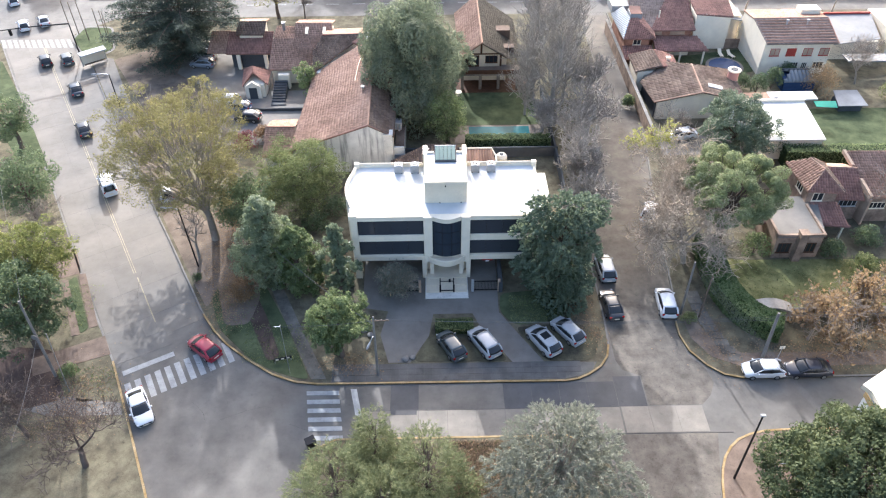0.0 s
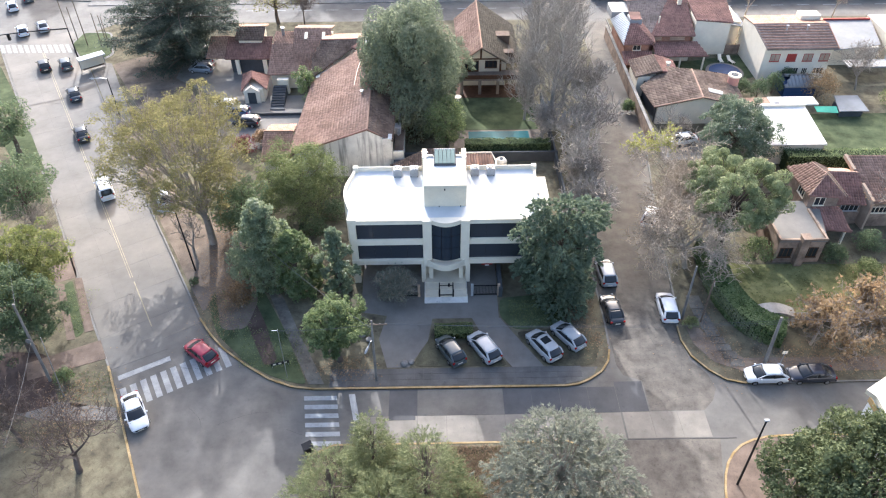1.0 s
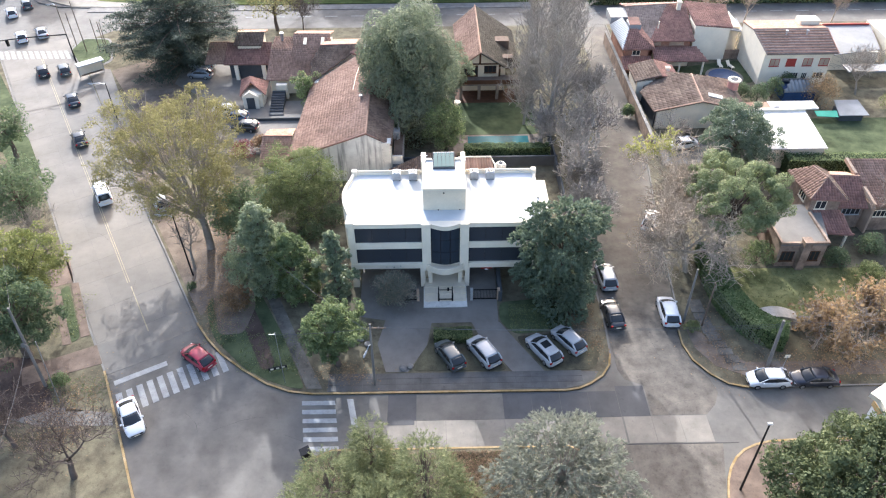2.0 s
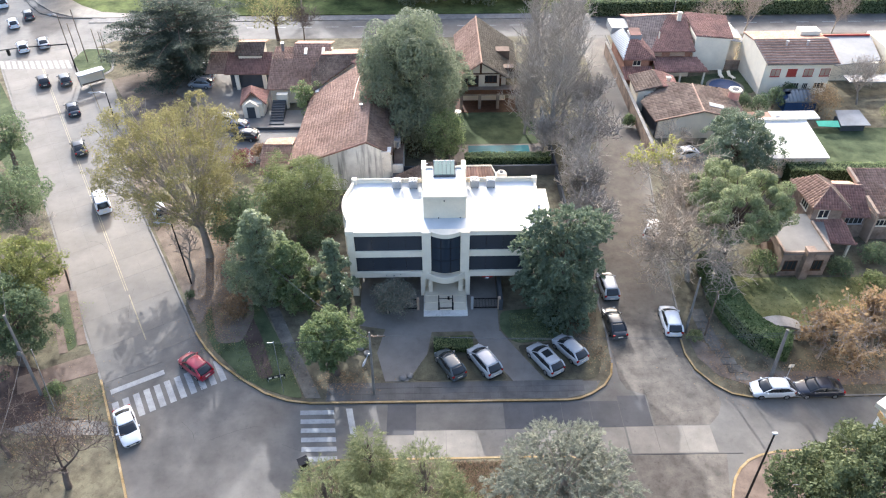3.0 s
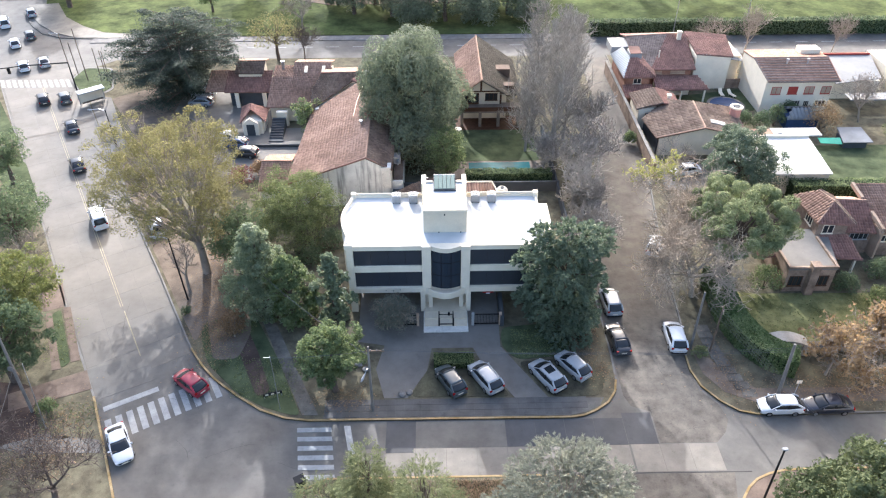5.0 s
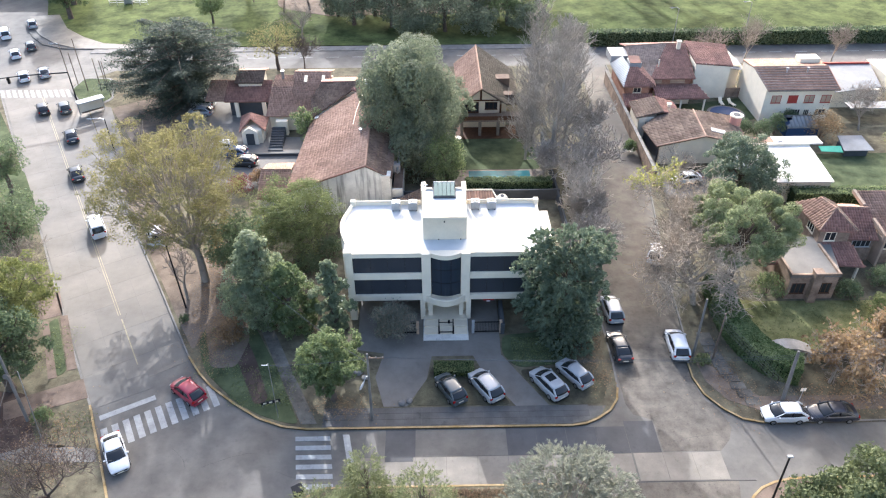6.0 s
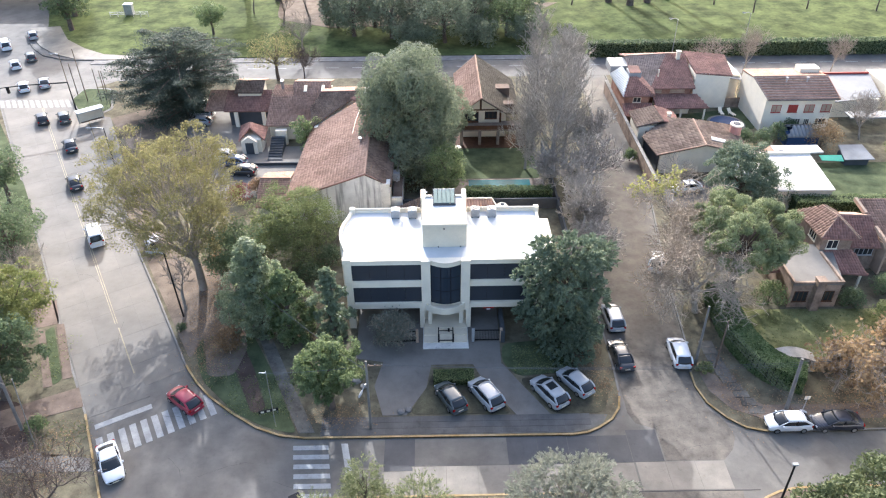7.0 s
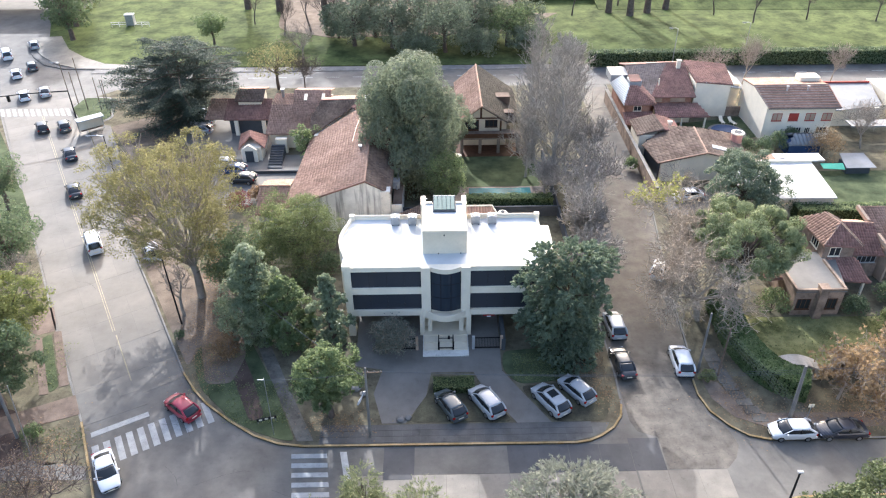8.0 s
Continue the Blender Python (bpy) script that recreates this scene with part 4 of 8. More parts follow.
def gable_wall(parent, x0, x1, y0, y1, z0, eave0, eave1, peak_x, peak, material, name="gable_wall"):
    """A wall across x with a pitched top, from y0 to y1."""
    bm = bmesh.new()
    prof = [(x0, z0), (x1, z0), (x1, eave1), (peak_x, peak), (x0, eave0)]
    a = [bm.verts.new((x, y0, z)) for x, z in prof]
    b = [bm.verts.new((x, y1, z)) for x, z in prof]
    bm.faces.new(a)
    bm.faces.new(b[::-1])
    for i in range(5):
        bm.faces.new((a[i], a[(i + 1) % 5], b[(i + 1) % 5], b[i]))
    return part(name, bm, material, parent)


def chimney(parent, x, y, z0, z1, w=0.6, material=None):
    c = part("chimney", bx(x - w / 2, x + w / 2, y - w / 2, y + w / 2, z0, z1), material or M_WHITE, parent)
    part("chimney_cap", bx(x - w / 2 - 0.08, x + w / 2 + 0.08, y - w / 2 - 0.08, y + w / 2 + 0.08, z1, z1 + 0.12), material or M_WHITE, c)


# long hall with the great clay roof
h = house("restaurant_hall", "long hall with brown clay tile roof and stained white gable", "building")
R0, R1 = (-8.35, 79.0, 7.55), (-8.6, 97.5, 7.55)
wall_block(h, -18.0, -5.4, 79.6, 98.0, 0.1, 3.6, M_STAINED)
gable_wall(h, -18.3, -5.2, 79.3, 79.6, 0.1, 3.7, 5.6, -8.35, 7.3, M_DRIP)
part("roof_edge", tube(bmesh.new(), [(-18.6, 79.15, 3.75), (-8.35, 79.0, 7.6), (-5.3, 79.3, 5.75)], 0.09, 6), M_TILE_RED, h)
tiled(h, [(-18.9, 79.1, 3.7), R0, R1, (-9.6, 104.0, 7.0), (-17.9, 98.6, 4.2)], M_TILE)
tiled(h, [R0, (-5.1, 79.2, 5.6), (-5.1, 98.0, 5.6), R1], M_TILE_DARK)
ridge_line(h, [R0, (-8.5, 93.0, 7.55)], 0.13, M_TILE_ORANGE)
part("roof_edge", tube(bmesh.new(), [(-11.0, 92.0, 6.75), (-10.8, 96.0, 7.0), (-10.2, 101.5, 7.1)], 0.06, 6), M_WHITE, h)
chimney(h, -5.9, 79.6, 3.0, 6.0, 1.1, M_STAINED)
part("vent_pipe", tube(bmesh.new(), [(-9.6, 88.6, 6.9), (-9.6, 88.6, 7.6)], 0.12, 8), M_STEEL, h)
part("vent_cowl", tube(bmesh.new(), [(-9.6, 88.6, 7.6), (-9.6, 88.6, 7.8)], 0.25, 10), M_STEEL, h)
part("parapet_wall", bx(-5.3, -3.9, 79.8, 80.1, 0.1, 3.6), M_STAINED, h)
part("side_wall", bx(-4.2, -3.9, 80.1, 99.0, 0.1, 3.2), M_STAINED, h)
part("duct", tube(bmesh.new(), [(-4.6, 83.0, 4.2), (-4.6, 90.0, 4.2)], 0.16, 8), M_STEEL, h)
part("duct", bx(-5.2, -4.3, 84.2, 85.4, 3.5, 4.6), M_GREYMETAL, h)
part("flat_roof", bx(-5.1, -3.9, 80.1, 98.0, 3.2, 3.35), M_TILE_DARK, h)
# annex before the hall
h = house("hall_annex", "low annex with orange and brown clay tile roofs", "building")
wall_block(h, -22.4, -18.6, 79.8, 85.6, 0.1, 2.6, M_STAINED)
tiled(h, [(-22.9, 84.6, 3.9), (-18.9, 84.5, 3.9), (-18.7, 79.4, 2.7), (-22.7, 79.4, 2.7)], M_TILE)
tiled(h, [(-22.9, 84.6, 3.9), (-18.9, 84.5, 3.9), (-18.9, 87.6, 3.2), (-22.6, 87.4, 3.2)], M_TILE_ORANGE)
part("roof_edge", tube(bmesh.new(), [(-22.9, 84.6, 4.0), (-18.9, 84.5, 4.0)], 0.12, 6), M_TILE_ORANGE, h)
tiled(h, [(-18.8, 85.3, 3.7), (-14.9, 85.0, 5.2), (-18.4, 84.2, 3.6), (-18.8, 83.8, 3.5)], M_TILE_DARK)
# back part of the restaurant
h = house("dining_house", "clay tiled rear wing with crossing roofs and a flat service block", "building")
wall_block(h, -17.4, -9.0, 98.4, 111.0, 0.1, 4.6, M_STAINED)
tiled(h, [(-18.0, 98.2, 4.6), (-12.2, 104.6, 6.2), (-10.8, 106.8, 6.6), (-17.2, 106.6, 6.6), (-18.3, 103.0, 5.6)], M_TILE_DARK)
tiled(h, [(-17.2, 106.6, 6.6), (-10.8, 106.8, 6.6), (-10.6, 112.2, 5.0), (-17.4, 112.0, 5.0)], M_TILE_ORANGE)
ridge_line(h, [(-17.2, 106.6, 6.6), (-10.8, 106.8, 6.6)], 0.14, M_TILE_RED)
tiled(h, [(-11.0, 106.8, 6.6), (-9.0, 105.6, 6.4), (-9.6, 102.0, 6.5), (-12.4, 104.6, 6.2)], M_TILE_RED)
wall_block(h, -10.0, -7.6, 103.6, 106.4, 4.0, 7.4, M_STAINED, "service_block")
part("flat_roof", bx(-10.2, -7.4, 103.4, 106.6, 7.4, 7.6), M_GREYMETAL, h)
part("wall_unit", bx(-9.6, -8.6, 103.2, 103.58, 5.6, 6.4), M_GREYMETAL, h)
part("fan", tube(bmesh.new(), [(-9.1, 103.17, 6.0), (-9.1, 103.2, 6.0)], 0.3, 14), M_DARKMETAL, h)
# middle buildings of the restaurant
h = house("restaurant_lodge", "two-part lodge with long brown clay tile roof", "building")
wall_block(h, -25.2, -18.6, 103.4, 111.5, 0.1, 3.0, M_WHITE)
tiled(h, [(-25.6, 102.6, 2.9), (-18.9, 102.5, 2.9), (-18.6, 107.6, 4.6), (-21.8, 108.8, 5.0), (-25.4, 108.9, 5.0)], M_TILE)
tiled(h, [(-21.9, 106.4, 4.2), (-15.9, 106.2, 4.2), (-16.2, 112.0, 6.1), (-22.2, 112.2, 6.1)], M_TILE)
tiled(h, [(-22.2, 112.2, 6.1), (-16.2, 112.0, 6.1), (-16.2, 115.6, 4.9), (-22.2, 115.8, 4.9)], M_TILE_ORANGE)
wall_block(h, -22.0, -16.4, 106.8, 115.0, 0.1, 4.2, M_WHITE)
for x in (-20.4, -17.6):
    part("skylight", slab(bmesh.new(), [(x, 109.6, 5.5), (x + 0.5, 109.6, 5.5), (x + 0.5, 111.0, 5.95), (x, 111.0, 5.95)], 0.1), M_WHITE, h)
tiled(h, [(-25.4, 108.9, 5.0), (-21.8, 108.8, 5.0), (-21.8, 112.6, 5.3), (-25.4, 112.8, 5.3)], M_TILE_ORANGE)
part("vent_cowl", tube(bmesh.new(), [(-24.0, 111.5, 5.2), (-24.0, 111.5, 6.6)], [0.22, 0.3], 10), M_STEEL, h)
stair = part("stair", bx(-24.6, -22.4, 96.6, 97.0, 0.14, 0.3), M_SLATE, h)
for i in range(9):
    part("tread", bx(-24.6, -22.6, 97.0 + i * 0.5, 97.5 + i * 0.5, 0.14, 0.3 + i * 0.17), M_SLATE, stair)
part("porch", bx(-24.0, -22.3, 101.6, 102.4, 0.14, 2.5), M_WHITE, h)
part("garden_wall", bx(-28.0, -19.0, 95.0, 95.2, 0.14, 0.6), M_SLATE, h)
h = house("restaurant_gatehouse", "low dark lodge with brown clay roof and raised upper storey", "building")
wall_block(h, -32.6, -26.4, 108.8, 113.5, 0.1, 3.0, M_SLATE)
tiled(h, [(-33.2, 107.8, 3.0), (-26.0, 107.7, 3.0), (-26.0, 112.4, 4.6), (-33.2, 112.5, 4.6)], M_TILE_RED)
wall_block(h, -31.3, -27.6, 111.0, 115.4, 3.0, 5.0, M_WHITE)
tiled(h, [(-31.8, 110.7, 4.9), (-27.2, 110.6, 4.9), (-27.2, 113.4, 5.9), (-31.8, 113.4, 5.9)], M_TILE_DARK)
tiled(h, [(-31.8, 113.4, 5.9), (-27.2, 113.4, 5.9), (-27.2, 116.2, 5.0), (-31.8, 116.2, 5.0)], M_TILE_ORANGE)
tiled(h, [(-36.4, 108.4, 2.9), (-33.3, 108.4, 2.9), (-33.3, 113.6, 4.2), (-36.4, 113.6, 4.2)], M_TILE)
for x in (-31.4, -27.0):
    part("post", bx(x - 0.3, x + 0.3, 108.0, 108.4, 0.14, 2.9), M_WHITE, h)
# kiosk with gable front
h = thing("kiosk", -27.5, 101.0, 0, "small white kiosk with red clay roof and dark door", "kiosk")
KX, KY = 27.1, -98.4
def kp(pts):
    return [(x + KX, y + KY, z) for x, y, z in pts]
part("wall", bx(-1.3, 1.7, -1.8, 1.8, 0.1, 2.3), M_WHITE, h)
tiled(h, kp([(-29.2, 101.0, 2.5), (-28.6, 96.0, 2.3), (-27.2, 98.4, 3.4), (-27.6, 100.4, 3.4)]), M_TILE_RED)
tiled(h, kp([(-27.2, 98.4, 3.4), (-27.6, 100.4, 3.4), (-25.0, 100.6, 2.3), (-24.8, 96.4, 2.3)]), M_TILE_RED)
tiled(h, kp([(-27.6, 100.4, 3.4), (-29.2, 101.0, 2.5), (-25.0, 100.9, 2.3)]), M_TILE_RED)
gable_wall(h, -1.2, 1.2, -2.3, -1.85, 0.1, 2.1, 2.1, 0.0, 3.0, M_WHITE)
part("door", bx(-0.6, 0.6, -2.38, -2.32, 0.14, 2.0), M_SLATE, h, "dark door")
part("door", bx(1.72, 1.78, -1.0, 0.2, 0.14, 1.9), M_WHITE, h)

# house with timbered gable and its garden
h = house("timbered_house", "house with steep brown tile roof and timbered gable", "house")
RT0, RT1 = (7.6, 101.6, 7.35), (7.6, 119.5, 7.35)
wall_block(h, 4.6, 11.6, 103.4, 119.0, 0.1, 4.2, M_CREAM)
gable_wall(h, 4.7, 10.7, 102.9, 103.35, 2.8, 5.0, 5.0, 7.6, 7.0, M_CREAM)
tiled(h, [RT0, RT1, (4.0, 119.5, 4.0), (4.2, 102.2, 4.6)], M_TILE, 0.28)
# east slope turned from the sun: its shade is put into a darker tile
tiled(h, [RT0, (11.6, 102.2, 4.6), (14.0, 106.0, 2.9), (14.0, 119.5, 2.9), RT1], M_TILE_SHADE_SIDE, 0.28)
ridge_line(h, [RT0, RT1], 0.14, M_TILE_ORANGE)
for a, b in (((4.2, 102.8, 4.3), (7.6, 102.7, 7.2)), ((11.1, 102.8, 4.6), (7.6, 102.7, 7.2))):
    part("bargeboard", tube(bmesh.new(), [a, b], 0.13, 4), M_TIMBER, h)
for x0, x1, z0, z1 in ((4.6, 10.8, 4.9, 5.1), (7.45, 7.75, 5.1, 6.9), (4.6, 4.9, 2.9, 4.9), (10.5, 10.8, 2.9, 4.9)):
    part("timber", bx(x0, x1, 102.78, 102.9, z0, z1), M_TIMBER, h)
part("balcony_door", bx(4.95, 7.3, 102.8, 102.9, 2.9, 4.75), M_TIMBER, h, "brown double balcony door")
for i in range(4):
    part("pane", bx(5.05 + i * 0.57, 5.5 + i * 0.57, 102.76, 102.8, 3.2, 4.6), M_PANE, h)
window(h, 9.2, 102.9, 3.5, 1.9, 1.2, "s", M_TIMBER, 2)
part("balcony", bx(4.4, 13.6, 100.4, 103.4, 2.6, 2.85), M_TERRACE, h)
part("balcony_rail", bx(4.4, 13.6, 100.4, 100.5, 2.85, 3.5), M_TIMBER, h)
for x in (4.6, 7.4, 10.2, 13.2):
    part("pillar", bx(x - 0.22, x + 0.22, 100.5, 101.0, 0.14, 2.6), M_TERRACE, h)
part("dormer", bx(10.4, 12.6, 109.6, 111.4, 3.6, 5.6), M_TILE_DARK, h)
part("dormer", bx(10.4, 12.9, 105.0, 106.4, 3.2, 4.9), M_TILE_DARK, h)
t = thing("garden_table", 3.9, 98.6, TOP + 0.03, "round white garden table on the terrace", "table")
part("tabletop", tube(bmesh.new(), [(0, 0, 0.7), (0, 0, 0.76)], 0.6, 16), M_WHITE, t)
part("pedestal", tube(bmesh.new(), [(0, 0, 0.0), (0, 0, 0.7)], [0.28, 0.06], 10), M_WHITE, t)
pool = thing("swimming_pool", 9.5, 88.2, TOP, "long turquoise swimming pool with stone edge", "pool")
part("coping", bx(-4.6, 4.6, -1.75, 1.75, 0.03, 0.12), M_TERRACE, pool)
part("water", bx(-4.35, 4.35, -1.5, 1.5, 0.1, 0.14), M_WATER, pool, "turquoise pool water")

# small roofs behind the office
h = house("garage_roof", "low shed with rusty brown barrel roof behind the office", "shed")
wall_block(h, 3.6, 7.8, 74.6, 78.4, 0.1, 2.9, M_STAINED)
tiled(h, [(3.4, 74.2, 2.9), (8.0, 74.2, 2.9), (7.8, 79.0, 3.7), (3.6, 79.0, 3.7)], M_TILE_ORANGE, 0.36, 5.0)
part("verge", tube(bmesh.new(), [(3.4, 79.0, 3.85), (7.6, 79.0, 3.85), (8.1, 77.5, 3.6), (8.1, 74.2, 3.0)], 0.12, 6), M_WHITE, h)
h = house("shed", "long low shed with dark red tile roof against the wall", "shed")
wall_block(h, -5.2, 3.0, 74.6, 79.6, 0.1, 2.5, M_SLATE)
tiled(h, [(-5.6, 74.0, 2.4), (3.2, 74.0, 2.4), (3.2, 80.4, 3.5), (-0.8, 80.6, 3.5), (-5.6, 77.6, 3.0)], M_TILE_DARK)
t = thing("water_tank", 8.9, 78.3, TOP, "white plastic water tank beside the shed", "tank")
part("tank", tube(bmesh.new(), [(0, 0, 0), (0, 0, 2.9), (0, 0, 3.2)], [0.75, 0.75, 0.5], 16), M_WHITE, t)
part("hatch", tube(bmesh.new(), [(0, 0, 3.2), (0, 0, 3.3)], 0.25, 12), M_SLATE, t)
tagged(link("garden_wall_rear", bx(-4.5, 17.0, 82.2, 82.45, 0.1, 1.7), M_SLATE), "dark grey garden wall behind the office", "wall", "", "structure")
tagged(link("garden_wall_side", bx(16.6, 16.85, 60.0, 99.0, 0.1, 1.6), M_SLATE), "dark grey garden wall along the side street", "wall", "", "structure")

# ---- houses east of the side street ----
h = house("red_house", "two-storey red brick house with dark red tile roof", "house")
wall_block(h, 34.6, 42.6, 111.2, 121.4, 0.1, 4.9, M_BRICK)
wall_block(h, 31.2, 35.2, 108.6, 118.0, 0.1, 4.6, M_BRICK)
tiled(h, [(35.6, 110.4, 4.8), (43.0, 110.4, 4.8), (43.8, 120.6, 6.8), (40.6, 120.6, 6.8)], M_TILE_RED, 0.3, 0.42, 0.14)
tiled(h, [(35.6, 110.4, 4.8), (40.6, 120.6, 6.8), (33.4, 120.2, 6.6), (33.4, 116.4, 5.85)], M_TILE_GREY, 0.3, 0.42, 0.14)
tiled(h, [(33.4, 120.2, 6.6), (43.8, 120.6, 6.8), (43.8, 124.0, 5.6), (33.4, 124.0, 5.6)], M_TILE_RED, 0.3)
tiled(h, [(30.8, 107.9, 4.6), (35.8, 107.9, 4.6), (33.6, 112.6, 6.0), (32.6, 112.6, 6.0)], M_TILE_RED, 0.3)
tiled(h, [(35.8, 107.9, 4.6), (33.6, 112.6, 6.0), (34.4, 115.0, 5.6), (36.4, 111.8, 4.8)], M_TILE_RED, 0.3)
tiled(h, [(30.8, 107.9, 4.6), (32.6, 112.6, 6.0), (32.4, 117.0, 6.0), (30.4, 116.8, 4.8)], M_ROOFWHITE, 0.5, 9.0)
part("roof_light", bx(32.6, 34.6, 113.0, 115.2, 5.6, 6.5), M_GREYMETAL, h)
part("roof_light_pane", slab(bmesh.new(), [(32.7, 113.0, 6.56), (34.5, 113.0, 6.56), (34.5, 115.2, 6.9), (32.7, 115.2, 6.9)], 0.08), M_TILE_RED, h)
part("end_roof", bx(30.6, 33.6, 117.6, 121.5, 4.6, 5.9), M_GREYMETAL, h)
ridge_line(h, [(33.4, 120.2, 6.6), (40.6, 120.6, 6.8), (43.8, 120.6, 6.8)], 0.13, M_TILE_RIDGE)
tiled(h, [(36.2, 107.4, 2.7), (44.8, 107.4, 2.7), (43.6, 110.9, 3.6), (36.2, 110.9, 3.6)], M_TILE_RED, 0.3, 0.42, 0.14)
tiled(h, [(30.8, 105.4, 2.4), (35.6, 105.4, 2.4), (35.6, 108.4, 3.2), (30.8, 108.4, 3.2)], M_TILE_RED, 0.3)
chimney(h, 42.2, 119.0, 5.8, 7.8, 0.6)
part("vent_pipe", tube(bmesh.new(), [(37.6, 113.6, 5.6), (37.6, 113.6, 6.8)], 0.12, 8), M_WHITE, h)
for x, w in ((37.2, 1.2), (40.4, 2.4)):
    window(h, x, 111.2, 3.8, w, 1.0, "s", M_PLASTER, 2, glass=M_PLASTER)
window(h, 33.2, 108.6, 3.3, 1.3, 0.9, "s", M_WHITE, 1)
part("porch_wall", bx(36.6, 42.8, 110.9, 111.18, 0.14, 2.6), M_WHITE, h)
for i in range(3):
    window(h, 37.8 + i * 1.7, 110.9, 0.9, 1.1, 1.2, "s", M_WHITE, 1)
for x in (36.4, 40.4, 44.2):
    part("post", bx(x - 0.12, x + 0.12, 107.6, 107.85, 0.14, 2.6), M_WHITE, h)
tagged(link("street_wall", bx(30.5, 30.8, 85.5, 120.0, 0.1, 2.3), M_TANBRICK), "long tan brick wall beside the side street", "wall", "", "structure")
tagged(link("street_wall_coping", bx(30.42, 30.88, 85.4, 120.1, 2.3, 2.4), M_KERB), "grey coping on the brick wall", "wall", "", "structure")
# annex with white wall
h = house("white_annex", "small white outbuilding with tile roof", "outbuilding")
wall_block(h, 31.4, 35.4, 99.4, 104.4, 0.1, 3.5, M_WHITE)
tiled(h, [(31.0, 99.3, 3.5), (35.0, 99.4, 4.4), (34.8, 104.8, 4.4), (31.0, 104.6, 3.5)], M_TILE_DARK, 0.3)
tiled(h, [(35.0, 99.4, 4.4), (38.0, 100.6, 3.2), (38.2, 105.2, 3.2), (34.8, 104.8, 4.4)], M_TILE_RED, 0.3)
chimney(h, 36.6, 102.2, 3.0, 4.3, 0.5)
# white neighbour
h = house("cream_house", "tall cream house wall with brown tile roof", "house")
bm = bmesh.new()
prof = [(43.7, 113.4), (49.5, 113.4), (49.5, 122.0), (43.7, 122.0)]
prism(bm, prof, 0.1, 5.9)
part("wall", bm, M_WHITE, h)
gable_wall(h, 43.7, 49.5, 113.1, 113.38, 0.1, 6.2, 5.7, 45.0, 6.3, M_WHITE)
tiled(h, [(43.6, 113.0, 6.35), (49.8, 113.0, 5.75), (51.2, 121.8, 6.1), (43.9, 122.0, 6.7)], M_TILE_RED, 0.3)
wall_block(h, 49.5, 52.0, 115.2, 121.6, 0.1, 5.0, M_CREAM)
part("canopy", slab(bmesh.new(), [(49.6, 114.4, 4.9), (52.6, 114.4, 4.4), (52.6, 119.0, 4.8), (49.6, 119.0, 5.3)], 0.1), M_METALROOF, h)
part("fence_panel", bx(49.6, 52.0, 113.2, 113.35, 0.1, 1.8), M_TANBRICK, h)
# white two-storey house
h = house("white_house", "white two-storey house with red shutters and striped tile roof", "house")
wall_block(h, 52.3, 62.7, 104.0, 114.6, 0.1, 5.7, M_WHITE)
bm = bmesh.new()
pr = [(104.0, 0.1), (114.6, 0.1), (114.6, 5.9), (110.2, 6.6), (104.0, 5.7)]
a = [bm.verts.new((52.05, y, z)) for y, z in pr]
b = [bm.verts.new((52.28, y, z)) for y, z in pr]
bm.faces.new(a)
bm.faces.new(b[::-1])
for i in range(5):
    bm.faces.new((a[i], a[(i + 1) % 5], b[(i + 1) % 5], b[i]))
part("gable_wall", bm, M_WHITE, h)
tiled(h, [(52.0, 103.3, 5.75), (63.1, 103.3, 5.75), (63.9, 110.2, 6.75), (52.0, 110.2, 6.75)], M_TILE_GREY, 0.34, 0.8, 0.1)
tiled(h, [(52.0, 110.2, 6.75), (63.9, 110.2, 6.75), (64.2, 114.8, 6.1), (52.0, 114.8, 6.1)], M_TILE_ORANGE, 0.34)
ridge_line(h, [(52.0, 110.2, 6.75), (63.9, 110.2, 6.75)], 0.12)
for i in range(9):
    u = (i + 0.3) / 9.3
    part("tile_course", tube(bmesh.new(), [(52.1, 103.3 + 6.9 * u, 5.86 + u), (63.05 + 0.8 * u, 103.3 + 6.9 * u, 5.86 + u)], 0.1, 5), M_TILE_ORANGE, h)
part("verge", tube(bmesh.new(), [(63.15, 103.3, 5.8), (63.95, 110.2, 6.8)], 0.11, 6), M_TILE_RED, h)
part("roof_box", bx(60.2, 63.4, 112.0, 114.0, 6.4, 7.3), M_WHITE, h)
for i in range(4):
    window(h, 53.9 + i * 2.6, 104.0, 3.4, 1.5, 1.25, "s", M_RED, 1, glass=M_RED if i in (1,) else M_PLASTER)
for x, w, z, hh in ((57.6, 1.2, 1.2, 1.1), (59.2, 0.9, 0.25, 2.0), (61.4, 1.7, 1.2, 1.1)):
    window(h, x, 104.0, z, w, hh, "s", M_WHITE, 2)
for x in (56.6, 59.9):
    part("vent_pipe", tube(bmesh.new(), [(x, 108.4, 6.3), (x, 108.4, 7.2)], 0.12, 8), M_GREYMETAL, h)
    part("vent_cowl", tube(bmesh.new(), [(x, 108.4, 7.2), (x, 108.4, 7.35)], 0.24, 10), M_GREYMETAL, h)
# low house with hip roof
h = house("low_house", "low house with brown hip roof and white front gable", "house")
wall_block(h, 32.4, 44.6, 91.8, 99.2, 0.1, 2.9, M_SLATE)
gable_wall(h, 32.6, 45.0, 91.3, 91.75, 0.1, 3.05, 3.05, 38.6, 4.5, M_WHITE)
RG0, RG1 = (38.6, 90.7, 4.8), (39.2, 99.0, 4.85)
tiled(h, [RG0, RG1, (36.0, 101.4, 4.0), (31.4, 97.4, 2.9), (32.0, 91.0, 3.1)], M_TILE_DARK, 0.46, 0.6, 0.16)
